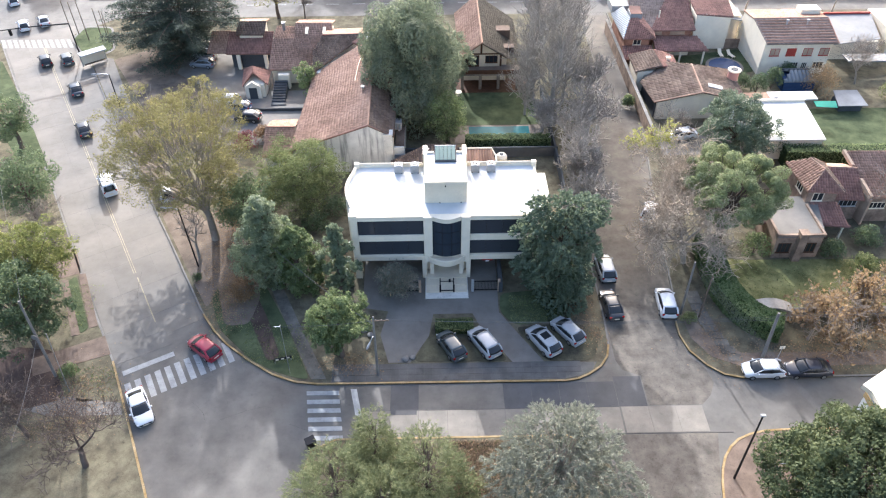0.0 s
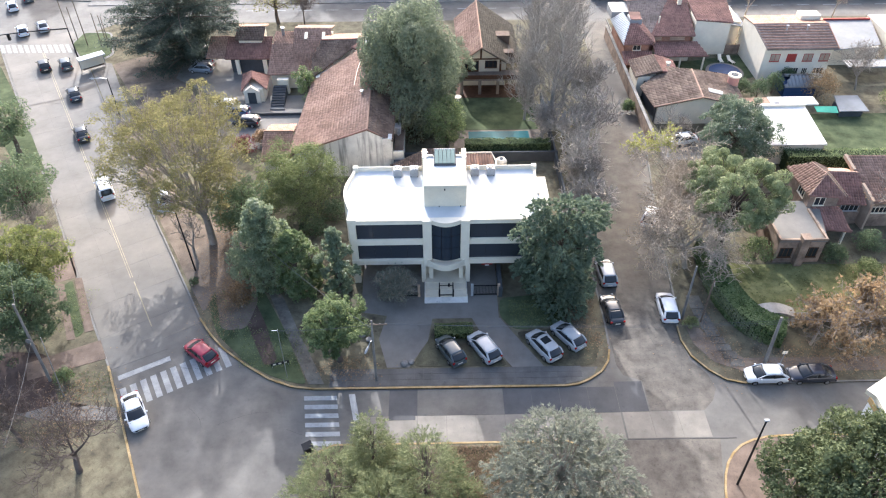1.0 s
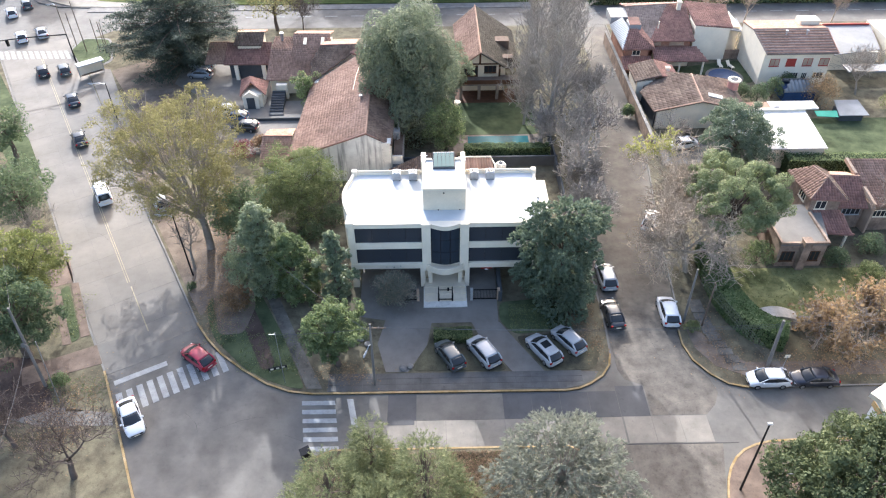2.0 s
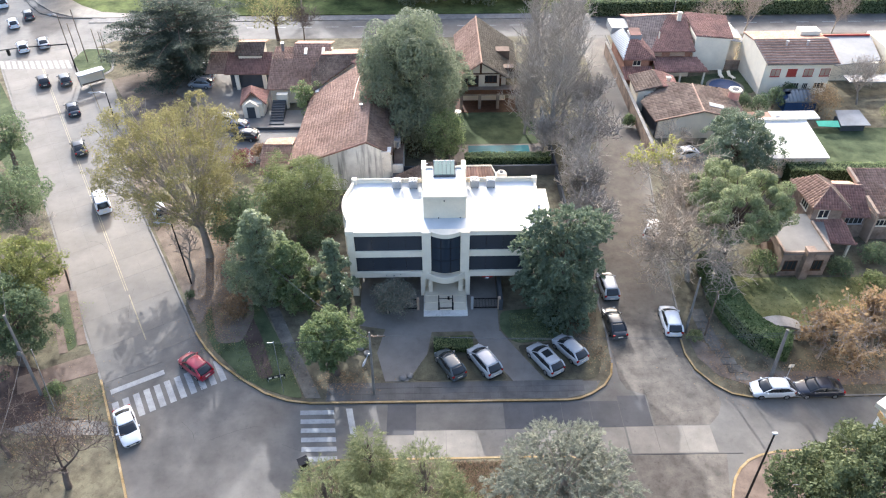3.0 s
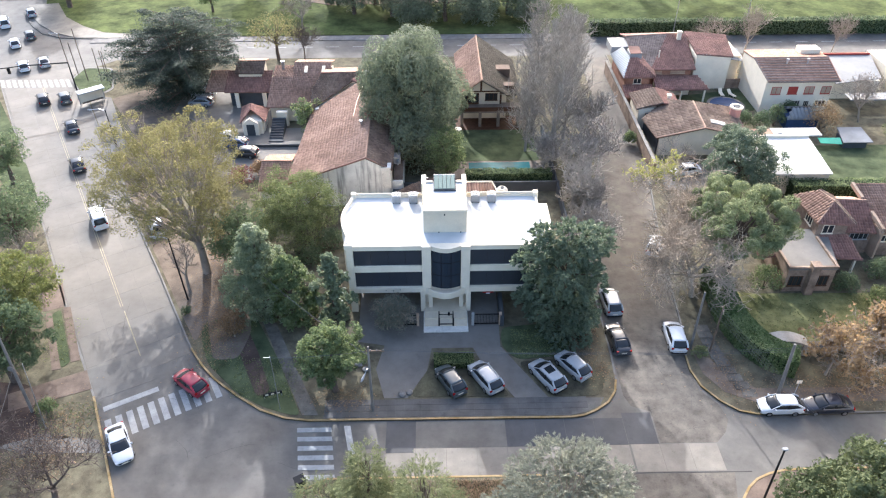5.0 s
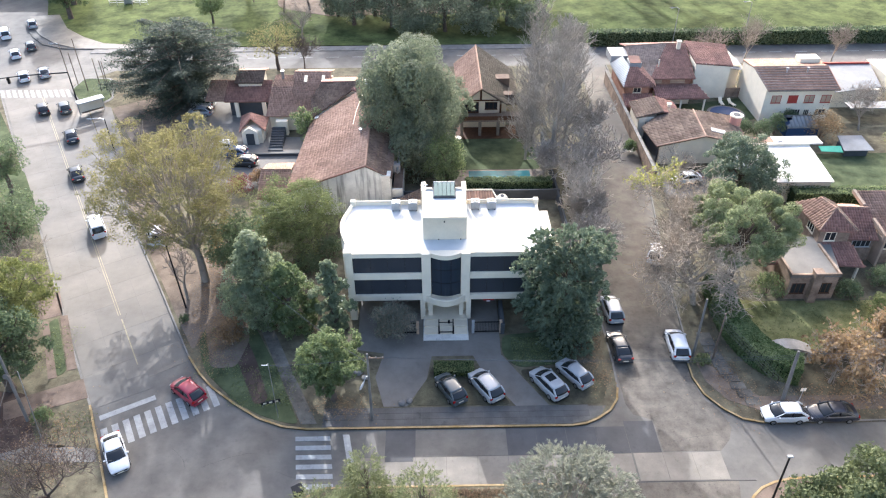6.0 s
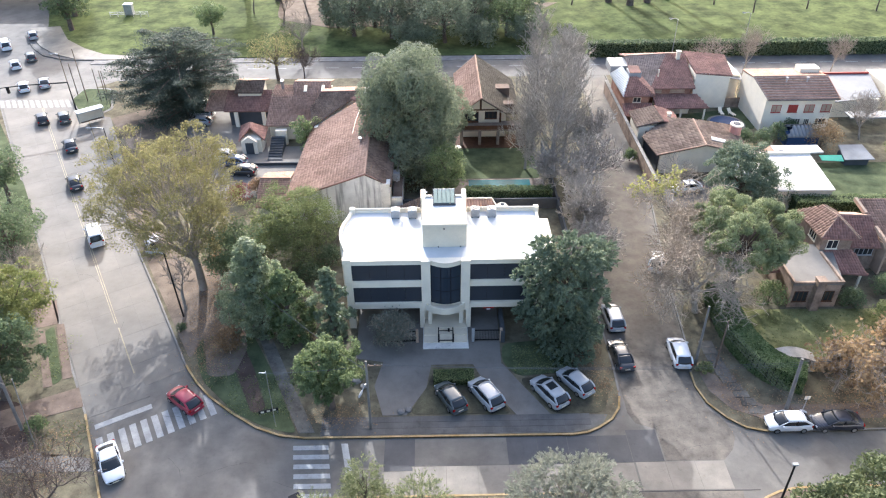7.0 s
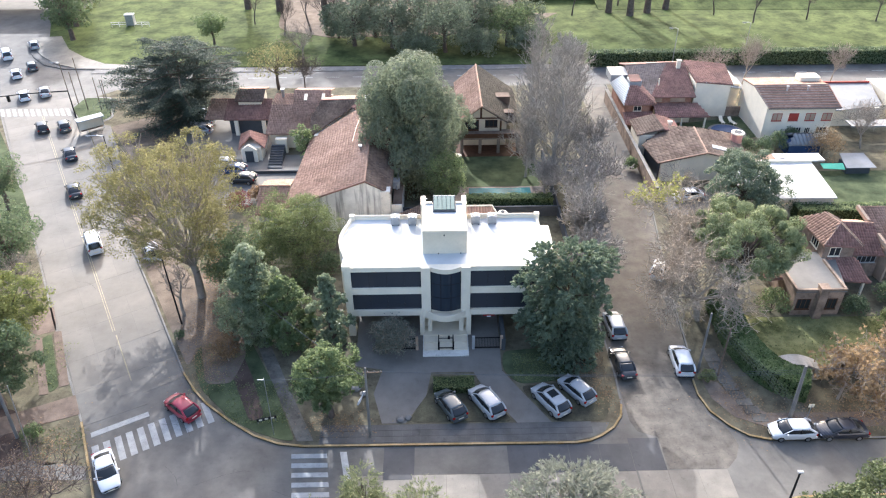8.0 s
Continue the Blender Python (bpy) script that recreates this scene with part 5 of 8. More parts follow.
tiled(h, [RG0, (45.4, 91.0, 3.1), (46.0, 100.2, 3.1), RG1], M_TILE_DARK, 0.46, 0.6, 0.16)
tiled(h, [RG1, (46.0, 100.2, 3.1), (36.0, 101.4, 3.9)], M_TILE_DARK, 0.32)
ridge_line(h, [RG0, RG1], 0.13)
ridge_line(h, [(32.0, 91.0, 3.15), RG0, (45.4, 91.0, 3.15)], 0.1, M_TILE_RIDGE)
part("skylight", slab(bmesh.new(), [(40.0, 92.6, 4.72), (42.2, 92.6, 4.15), (42.4, 93.6, 4.15), (40.2, 93.6, 4.72)], 0.15), M_GREYMETAL, h)
t = thing("water_tower", 45.2, 97.2, TOP, "round pink water tank on a block beside the roof", "tank")
part("base", tube(bmesh.new(), [(0, 0, 0), (0, 0, 3.2)], 0.85, 16), M_PLASTER, t)
part("tank", tube(bmesh.new(), [(0, 0, 3.2), (0, 0, 4.5)], 0.8, 18), mat("pink_render", (0.5, 0.26, 0.21), 0.8, 0.15), t)
part("rim", tube(bmesh.new(), [(0, 0, 4.5), (0, 0, 4.72)], 0.95, 18), M_WHITE, t)
part("hatch", tube(bmesh.new(), [(0, 0, 4.72), (0, 0, 4.78)], 0.55, 16), M_SLATE, t)
# flat white roof house
h = house("flat_roof_house", "single-storey house with glaring white flat roof", "house")
wall_block(h, 44.6, 52.4, 80.8, 90.8, 0.1, 3.3, M_WHITE)
part("flat_roof", prism(bmesh.new(), [(44.4, 80.4), (52.5, 80.4), (53.4, 91.0), (44.4, 91.0)], 3.3, 3.5), M_STAINED, h)
part("parapet", bx(44.4, 53.3, 90.0, 90.3, 3.5, 3.85), M_WHITE, h)
part("parapet", bx(52.6, 53.4, 90.3, 91.2, 3.4, 3.8), M_WHITE, h)
part("rear_roof", bx(49.2, 56.0, 91.4, 93.6, 2.9, 3.1), M_STAINED, h)
part("tiled_strip", bx(45.4, 49.2, 91.4, 93.6, 2.8, 3.0), M_TILE_ORANGE, h)
part("skylight", tube(bmesh.new(), [(49.5, 90.9, 3.5), (49.5, 90.9, 3.9)], [0.6, 0.2], 10), M_GREYMETAL, h)
part("awning", slab(bmesh.new(), [(41.4, 85.2, 2.6), (43.6, 84.8, 2.6), (44.0, 88.6, 3.0), (41.6, 88.9, 3.0)], 0.12), M_METALROOF, h)
# sheds further off
h = house("metal_shed", "long shed with pale sheet metal roof and red fascia", "shed")
wall_block(h, 65.5, 73.0, 108.8, 117.0, 0.1, 3.2, M_CREAM)
part("metal_roof", slab(bmesh.new(), [(65.2, 107.8, 3.3), (73.6, 109.6, 3.3), (75.2, 117.2, 4.1), (67.2, 117.2, 4.1)], 0.12), M_METALROOF, h)
part("fascia", bx(66.8, 75.0, 117.2, 117.5, 3.2, 4.4), M_RED, h)
wall_block(h, 75.4, 82.0, 110.0, 119.0, 0.1, 4.2, M_WHITE, "neighbour_wall")
part("flat_roof", bx(66.0, 75.0, 103.6, 106.0, 2.3, 2.5), M_METALROOF, h)
h = house("tarp_shed", "garden shed covered with blue tarp and white lid", "shed")
wall_block(h, 54.2, 59.0, 98.6, 102.0, 0.1, 1.9, M_TARP)
tiled(h, [(54.0, 98.4, 1.95), (59.2, 98.4, 1.95), (58.0, 100.3, 2.8), (55.4, 100.3, 2.8)], M_METALROOF, 0.6, 5)
tiled(h, [(55.4, 100.3, 2.8), (58.0, 100.3, 2.8), (59.2, 102.2, 1.95), (54.0, 102.2, 1.95)], M_METALROOF, 0.6, 5)
h = house("greenhouse_shed", "low shed with grey sheet roof and green awning", "shed")
wall_block(h, 60.4, 63.8, 92.6, 95.2, 0.1, 1.3, M_SLATE)
part("sheet_roof", slab(bmesh.new(), [(60.0, 92.2, 1.35), (64.4, 92.2, 1.35), (64.2, 96.0, 1.8), (60.6, 96.0, 1.8)], 0.1), M_METALROOF, h)
part("awning", slab(bmesh.new(), [(56.8, 92.4, 1.2), (59.8, 92.0, 1.2), (60.0, 93.4, 1.5), (56.8, 93.6, 1.4)], 0.05), mat("green_awning", (0.05, 0.32, 0.22), 0.6, 0.2), h)
t = thing("round_pool", 47.6, 106.4, TOP, "round dark covered pool with stone rim", "pool")
part("rim", tube(bmesh.new(), [(0, 0, 0), (0, 0, 0.35)], 3.0, 24), M_PATIO, t)
part("cover", tube(bmesh.new(), [(0, 0, 0.35), (0, 0, 0.42)], 2.5, 24), M_TARP, t)
for i, (x, y) in enumerate(((48.2, 110.6), (49.8, 110.2))):
    c = thing("sun_lounger", x, y, TOP, "white plastic garden lounger on the grass", "lounger", "garden loungers", rz=20 * i)
    part("seat", bx(-0.3, 0.3, -0.9, 0.4, 0.28, 0.36), M_WHITE, c)
    part("backrest", slab(bmesh.new(), [(-0.3, 0.4, 0.36), (0.3, 0.4, 0.36), (0.3, 0.95, 0.85), (-0.3, 0.95, 0.85)], 0.07), M_WHITE, c)
    for sx in (-0.25, 0.25):
        for sy in (-0.8, 0.3):
            part("leg", bx(sx - 0.03, sx + 0.03, sy - 0.03, sy + 0.03, 0, 0.28), M_WHITE, c)

# brick house with garden
h = house("tan_brick_house", "tan brick house with flat pale terrace roof and red tile gables", "house")
wall_block(h, 39.1, 44.4, 61.1, 67.2, 0.1, 3.35, M_TANBRICK)
part("flat_roof", prism(bmesh.new(), [(39.0, 61.0), (44.5, 61.0), (46.2, 68.3), (42.6, 68.3), (39.4, 66.0)], 3.3, 3.5), M_PATIO, h)
for q in ((39.0, 44.5, 60.95, 61.2), (39.0, 39.25, 61.2, 66.0), (44.25, 44.5, 61.2, 66.6)):
    part("parapet", bx(*q, 3.5, 3.75), M_TANBRICK, h)
chimney(h, 41.75, 60.8, 0.1, 4.2, 0.9, M_TANBRICK)
for x in (40.2, 43.1):
    window(h, x, 61.1, 1.0, 1.5, 1.4, "s", M_TIMBER, 2)
wall_block(h, 44.4, 47.9, 67.1, 72.3, 0.1, 5.45, M_TANBRICK)
wall_block(h, 47.9, 51.7, 67.9, 72.4, 0.1, 3.7, M_TANBRICK)
wall_block(h, 52.0, 60.0, 67.4, 73.8, 0.1, 3.9, M_TANBRICK)
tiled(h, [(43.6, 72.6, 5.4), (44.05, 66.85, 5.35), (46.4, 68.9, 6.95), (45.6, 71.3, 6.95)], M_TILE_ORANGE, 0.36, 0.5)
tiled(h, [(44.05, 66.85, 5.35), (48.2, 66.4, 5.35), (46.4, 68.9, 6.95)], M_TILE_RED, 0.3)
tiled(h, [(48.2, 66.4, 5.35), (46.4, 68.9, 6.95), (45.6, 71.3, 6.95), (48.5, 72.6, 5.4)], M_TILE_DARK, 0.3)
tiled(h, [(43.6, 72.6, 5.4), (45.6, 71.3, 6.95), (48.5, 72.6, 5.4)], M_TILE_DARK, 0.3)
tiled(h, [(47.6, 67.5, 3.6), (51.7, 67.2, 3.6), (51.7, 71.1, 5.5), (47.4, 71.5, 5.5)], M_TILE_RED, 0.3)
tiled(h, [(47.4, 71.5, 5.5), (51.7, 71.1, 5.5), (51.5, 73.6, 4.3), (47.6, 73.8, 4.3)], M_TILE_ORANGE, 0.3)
tiled(h, [(52.3, 66.9, 4.1), (61.0, 66.6, 4.1), (60.0, 73.6, 6.2), (51.2, 73.8, 6.2)], M_TILE, 0.3)
part("gable_wall", prism(bmesh.new(), [(50.95, 74.0), (51.2, 74.0), (52.3, 66.8), (52.05, 66.8)], 0.1, 3.95), M_PLASTER, h)
for a, b in (((51.05, 73.9, 6.35), (51.4, 71.6, 5.7)), ((51.75, 69.6, 5.1), (52.15, 67.0, 4.35))):
    part("gable_coping", slab(bmesh.new(), [(a[0] - 0.15, a[1], a[2]), (a[0] + 0.2, a[1], a[2]), (b[0] + 0.2, b[1], b[2]), (b[0] - 0.15, b[1], b[2])], 0.45), M_PLASTER, h)
ridge_line(h, [(46.4, 68.9, 6.95), (45.6, 71.3, 6.95)], 0.12)
ridge_line(h, [(44.05, 66.85, 5.4), (46.4, 68.9, 6.95), (48.2, 66.4, 5.4)], 0.1)
ridge_line(h, [(47.4, 71.5, 5.5), (51.7, 71.1, 5.5)], 0.1)
tiled(h, [(45.5, 63.9, 2.6), (48.7, 63.6, 2.5), (48.3, 67.1, 3.5), (44.9, 67.1, 3.5)], M_TILE_RED, 0.3)
for x in (45.9, 48.3):
    part("post", bx(x - 0.12, x + 0.12, 64.1, 64.34, 0.1, 2.6), M_WHITE, h)
window(h, 45.7, 67.1, 3.75, 1.3, 1.2, "s", M_WHITE, 1)
window(h, 44.4, 69.2, 3.8, 1.6, 1.2, "w", M_WHITE, 2)
for x, w in ((50.2, 2.2), (53.6, 2.0), (57.0, 2.0)):
    window(h, x, 67.9 if x < 52 else 67.4, 2.2, w, 0.95, "s", M_GREYMETAL if x < 52 else M_WHITE, 3)
tiled(h, [(37.2, 64.4, 2.4), (39.0, 64.2, 2.8), (39.0, 67.0, 2.8), (37.4, 66.8, 2.4)], M_TILE_RED, 0.3)
# garden gateway
g = thing("garden_gateway", 35.4, 52.0, TOP, "weathered grey stone gateway with flat arch", "gateway")
bm = bmesh.new()
bow = []
for k in range(13):
    x, z = -2.5 + 4.8 * k / 12, 1.45 + 0.75 * math.sin(math.pi * k / 12)
    bow.append([bm.verts.new(p) for p in ((x, -0.9, z - 0.28), (x, -0.9, z), (x, 0.6, z), (x, 0.6, z - 0.28))])
for p, q in zip(bow, bow[1:]):
    for k in range(4):
        bm.faces.new((p[k], p[(k + 1) % 4], q[(k + 1) % 4], q[k]))
bm.faces.new(bow[0][::-1])
bm.faces.new(bow[-1])
bmesh.ops.recalc_face_normals(bm, faces=bm.faces)
part("arch", bm, M_STONE, g)
for x in (-2.3, 2.1):
    part("pier", bx(x - 0.3, x + 0.3, -0.8, 0.5, 0, 1.45), M_STONE, g)
tagged(link("garden_wall_front", bx(37.8, 70.0, 51.7, 52.0, 0.1, 1.4), M_KERB), "low stained garden wall behind the sidewalk", "wall", "", "structure")
# white corner building
h = house("corner_building", "white corner building with yellow trim", "building")
part("wall", prism(bmesh.new(), [(40.3, 39.4), (38.2, 38.3), (38.2, 24.0), (60.0, 24.0), (60.0, 39.4)], 0.1, 5.7), M_ROOFWHITE, h)
part("parapet", prism(bmesh.new(), [(40.3, 40.0), (37.4, 38.3), (37.9, 37.5), (37.9, 23.7), (60.3, 23.7), (60.3, 40.0)], 5.7, 6.2), M_WHITE, h)
part("trim", prism(bmesh.new(), [(40.3, 39.5), (38.1, 38.35), (38.1, 23.9), (38.2, 23.9), (38.2, 38.3), (40.3, 39.4)], 4.5, 5.1), M_YELLOW, h)

# ---- boundary: highway bank and underpass far behind ----
tagged(link("highway_bank", slab(bmesh.new(), [(40.0, 174.0, 0.2), (260.0, 166.0, 0.2), (260.0, 172.0, 1.2), (40.0, 181.0, 1.2)], 0.4), M_PARK), "grassy bank below the highway", "bank", "", "structure")
tagged(link("highway", slab(bmesh.new(), [(20.0, 183.0, 1.25), (260.0, 172.5, 1.25), (260.0, 186.0, 1.25), (20.0, 197.0, 1.25)], 0.5), M_CONCRETE), "pale highway on a low bank", "road", "", "structure")
tagged(link("highway_barrier", slab(bmesh.new(), [(20.0, 182.4, 2.0), (260.0, 171.9, 2.0), (260.0, 172.2, 2.0), (20.0, 182.7, 2.0)], 0.9), M_STEEL), "grey metal highway guard rail", "barrier", "", "structure")
u = thing("underpass", -98.0, 176.0, 0, "dark concrete underpass with pale parapet", "bridge")
part("deck", bx(-30, 14, 0, 14, 5.0, 6.2), M_KERB, u)
part("parapet", bx(-30, 14, -0.3, 0.1, 5.6, 7.2), M_CONCRETE, u)
part("abutment", bx(9, 14, 0.2, 14, -0.1, 5.0), M_KERB, u)
part("abutment", bx(-30, -16, 0.2, 14, -0.1, 5.0), M_KERB, u)
tagged(link("road_underpass", prism(bmesh.new(), [(-130, 140), (-70, 140), (-78, 150), (-84, 162), (-88, 200), (-118, 200), (-118, 160)], -0.1, 0.01), M_ASPHALT), "sunlit grey road towards the underpass", "road", "", "structure")
tagged(link("far_shoulder", prism(bmesh.new(), [(-63.0, 138.7), (-70.0, 139.3), (-75.0, 141.8), (-80.0, 146.6), (-84.0, 152.0), (-87.0, 158.0), (-81.0, 159.0), (-76.0, 150.5), (-70.5, 145.2), (-65.2, 141.6), (-58.0, 140.4), (-58.0, 138.7)], 0.0, 0.17), M_CONCRETE_PALE), "pale dusty shoulder beside the junction", "ground", "", "structure")
tagged(link("grove_floor", prism(bmesh.new(), rounded([(-34, 160), (18, 158), (24, 196), (-38, 198)], 6.0), 0.0, TOP + 0.03), M_EARTH), "brown needle-covered ground under the grove", "ground", "", "structure")

# ---- trees and plants ----
L_DARK = leaf_mat("dark_leaf", (0.10, 0.14, 0.08), (0.18, 0.225, 0.115), 0.5, 0.6)
L_EVER = leaf_mat("evergreen_leaf", (0.125, 0.165, 0.115), (0.22, 0.265, 0.165), 0.3, 0.55)
L_MID = leaf_mat("green_leaf", (0.12, 0.165, 0.075), (0.25, 0.30, 0.14), 0.5, 0.6)
L_GLOSS = leaf_mat("glossy_leaf", (0.165, 0.215, 0.13), (0.33, 0.37, 0.22), 0.5, 0.42, 0.5)
L_LAUREL = leaf_mat("laurel_leaf", (0.068, 0.092, 0.046), (0.158, 0.182, 0.088), 0.4, 0.65, 0.15)
L_LIGHT = leaf_mat("light_leaf", (0.125, 0.16, 0.065), (0.27, 0.29, 0.13), 0.47, 0.65)
L_YELLOW = leaf_mat("yellowing_leaf", (0.19, 0.18, 0.075), (0.30, 0.272, 0.125), 0.52, 0.7)
L_OLIVE = leaf_mat("olive_leaf", (0.15, 0.18, 0.065), (0.32, 0.325, 0.115), 0.5, 0.65)
L_LIME = leaf_mat("lime_leaf", (0.25, 0.265, 0.08), (0.40, 0.39, 0.13), 0.5)
L_GREY = leaf_mat("grey_green_leaf", (0.19, 0.205, 0.165), (0.30, 0.31, 0.245), 0.5, 0.65)
L_EUC = leaf_mat("dusty_green_leaf", (0.165, 0.2, 0.135), (0.255, 0.285, 0.185), 0.5, 0.65)
L_CEDAR = leaf_mat("cedar_needle", (0.06, 0.082, 0.066), (0.115, 0.14, 0.1), 0.5, 0.6)
L_PINE = leaf_mat("pine_needle", (0.15, 0.19, 0.09), (0.31, 0.345, 0.18), 0.4, 0.65)
L_CONIFER = leaf_mat("conifer_shoot", (0.135, 0.162, 0.08), (0.28, 0.3, 0.16), 0.5, 0.65)
L_ORANGE = leaf_mat("autumn_leaf", (0.215, 0.145, 0.08), (0.37, 0.265, 0.15), 0.45, 0.65)
L_IVY = leaf_mat("ivy_leaf", (0.07, 0.12, 0.04), (0.22, 0.27, 0.12), 0.35)
L_BROWN = leaf_mat("dry_leaf", (0.182, 0.117, 0.065), (0.390, 0.260, 0.143), 0.42)
L_STRAW = leaf_mat("straw", (0.27, 0.19, 0.13), (0.42, 0.32, 0.22), 0.4, 0.7)
L_RED = leaf_mat("red_leaf", (0.12, 0.03, 0.04), (0.26, 0.10, 0.09), 0.35)


def unit(a):
    return a / np.maximum(np.linalg.norm(a, axis=-1, keepdims=True), 1e-6)


def leaf_quads(P, N, A, length, width):
    """Rhombic leaves at P, with normals N and long axes A."""
    A = unit(A - N * np.sum(A * N, axis=1, keepdims=True))
    B = np.cross(N, A)
    L, W = length[:, None] / 2, width[:, None] / 2
    V = np.stack([P - A * L, P + B * W - N * L * 0.15, P + A * L, P - B * W - N * L * 0.15], axis=1)
    return V.reshape(-1, 3), np.arange(len(P) * 4).reshape(-1, 4)


def clump_leaves(rng, C, R, per, size, droop=0.0, up=0.35, shell=0.5, slim=0.55, form=0.7):
    """Leaves over the outsides of clumps with centres C and half axes R."""
    k = np.repeat(np.arange(len(C)), per)
    d = unit(rng.normal(size=(len(k), 3)))
    rho = shell + (1.08 - shell) * rng.random(len(k)) ** 0.6
    P = C[k] + d * R[k] * rho[:, None]
    N = unit(d * form + rng.normal(size=d.shape) * 0.55 + np.array([0, 0, up]))
    A = unit(rng.normal(size=d.shape) + d * 0.5 + np.array([0, 0, -droop]))
    s = size * rng.uniform(0.6, 1.35, len(k))
    return leaf_quads(P, N, A, s, s * slim)


def frustum(V, F, p, q, r0, r1, n):
    d = (q - p).normalized()
    side = d.cross(Vector((0.31, 0.17, 0.93)) if abs(d.z) < 0.95 else Vector((1, 0, 0))).normalized()
    up = side.cross(d)
    k = len(V)
    for c, r in ((p, r0), (q, r1)):
        for i in range(n):
            a = i * math.tau / n
            V.append((c + side * (math.cos(a) * r) + up * (math.sin(a) * r))[:])
    for i in range(n):
        j = (i + 1) % n
        F.append((k + i, k + j, k + n + j, k + n + i))


def limb(V, F, p, q, r0, r1, rng, n=5, segs=4, sag=0.12):
    """A bent limb from p to q."""
    p, q = Vector(p), Vector(q)
    L = (q - p).length
    mid = Vector((rng.uniform(-1, 1), rng.uniform(-1, 1), rng.uniform(-0.3, 1))) * L * sag
    last, lr = p, r0
    for i in range(segs):
        s = (i + 1) / segs
        c = p.lerp(q, s) + mid * math.sin(math.pi * s)
        r = r0 + (r1 - r0) * s
        frustum(V, F, last, c, lr, r, n)
        last, lr = c, r


def small_clumps(rng, C, R, sub, sub_r):
    """Small clumps over the outside of large ones, none of them deep inside a neighbour."""
    k = np.repeat(np.arange(len(C)), sub)
    d = unit(rng.normal(size=(len(k), 3)) + np.array([0, 0, 0.35]))
    P = C[k] + d * R[k] * rng.uniform(0.7, 1.08, (len(k), 1))
    keep = np.ones(len(k), bool)
    for i in range(len(C)):
        keep &= (np.sum(((P - C[i]) / R[i]) ** 2, axis=1) > 0.5) | (k == i)
    q = R[k, :1] * rng.uniform(*sub_r, (len(k), 1))
    return P[keep], np.hstack([q, q, q * 0.75])[keep]


def tree(name, label, x, y, h, r, leaf, seed, cb=0.25, clumps=60, per=110, size=0.3, flat=0.8, off=(0, 0), kind="broad", trunk=None, size_c=(0.2, 0.34), bark=None, z0=TOP, squash=(1, 1), shell=0.5, rim=0.45, dome=-1.0, slim=0.55, form=0.7, sub=0, sub_r=(0.3, 0.5), fork=0.0):
    """A leafy tree: trunk and limbs, and a crown of many clumps of leaves; sub: small clumps over each large one; fork: limbs fan out from this height of the stem."""
    rng = np.random.default_rng(seed)
    pr = random.Random(seed)
    ob = thing(name, x, y, z0, label, "tree")
    V, F = [], []
    tr = trunk or 0.035 * h
    cx, cy = off
    zc, rz = h * (1 + cb) / 2, h * (1 - cb) / 2
    C, R = [], []
    for i in range(clumps):
        u = (i + 0.5) / clumps
        th = i * 2.399963 + pr.uniform(-0.5, 0.5)
        zz = 1 - 2 * u
        if kind == "broad":
            zz = max(zz, dome) if zz > dome else pr.uniform(dome, 0.9)
            rho = pr.uniform(rim, 0.92) * (1 + 0.16 * math.sin(3 * th + seed))
            s = math.sqrt(max(0, 1 - zz * zz))
            c = (cx + r * rho * s * math.cos(th) * squash[0], cy + r * rho * s * math.sin(th) * squash[1], zc + rz * rho * zz * 0.95)
            q = r * pr.uniform(*size_c)
            rad = (q, q, q * flat)
        elif kind == "egg":
            rho = pr.uniform(0.1, 0.5) if i % 4 == 0 else pr.uniform(0.62, 0.92)
            t_ = (i + pr.random()) / clumps
            prof = (0.8 + 0.4 * min(t_, 0.5)) * (1.0 if t_ < 0.7 else math.sqrt(max(0.06, 1 - ((t_ - 0.7) / 0.33) ** 2)))
            c = (cx + r * rho * prof * math.cos(th), cy + r * rho * prof * math.sin(th), cb * h + t_ * h * (1 - cb) * 0.93)
            q = r * pr.uniform(*size_c)
            rad = (q, q, q * flat)
        elif kind == "plume":
            t_ = (i + pr.random()) / clumps
            prof = (0.55 + 1.5 * t_) if t_ < 0.3 else ((1 - t_) / 0.7) ** 0.7 + 0.06
            prof *= 1 + 0.2 * math.sin(2 * th + seed)
            rho = pr.uniform(0.3, 0.9)
            c = (cx + r * rho * prof * math.cos(th), cy + r * rho * prof * math.sin(th), cb * h + t_ * h * (1 - cb) * 0.95)
            q = r * pr.uniform(*size_c) * (0.55 + 0.45 * prof)
            rad = (q, q, q * flat)
        elif kind == "cone":
            t_ = u
            prof = (1 - t_) ** 0.8 + 0.05
            rho = pr.uniform(0.55, 1.0)
            c = (cx + r * rho * prof * math.cos(th), cy + r * rho * prof * math.sin(th), cb * h + t_ * h * (1 - cb) * 0.96)
            q = r * pr.uniform(*size_c) * (0.45 + 0.6 * prof)
            rad = (q, q, q * flat)
        else:  # tier: flat plates in layers
            t_ = pr.random()
            lay = round(t_ * 9) / 9
            prof = (1 - lay) ** 0.3 * 0.88 + 0.14
            rho = pr.uniform(0.25, 1.0)
            c = (cx + r * rho * prof * math.cos(th), cy + r * rho * prof * math.sin(th), cb * h + lay * h * (1 - cb) * 0.95 - rho * 0.06 * h + pr.uniform(-0.2, 0.2))
            q = r * pr.uniform(*size_c)
            rad = (q, q, q * flat)
        C.append(c)
        R.append(rad)
    top = Vector((cx * 0.8, cy * 0.8, h * (0.55 if kind == "broad" else 0.72)))
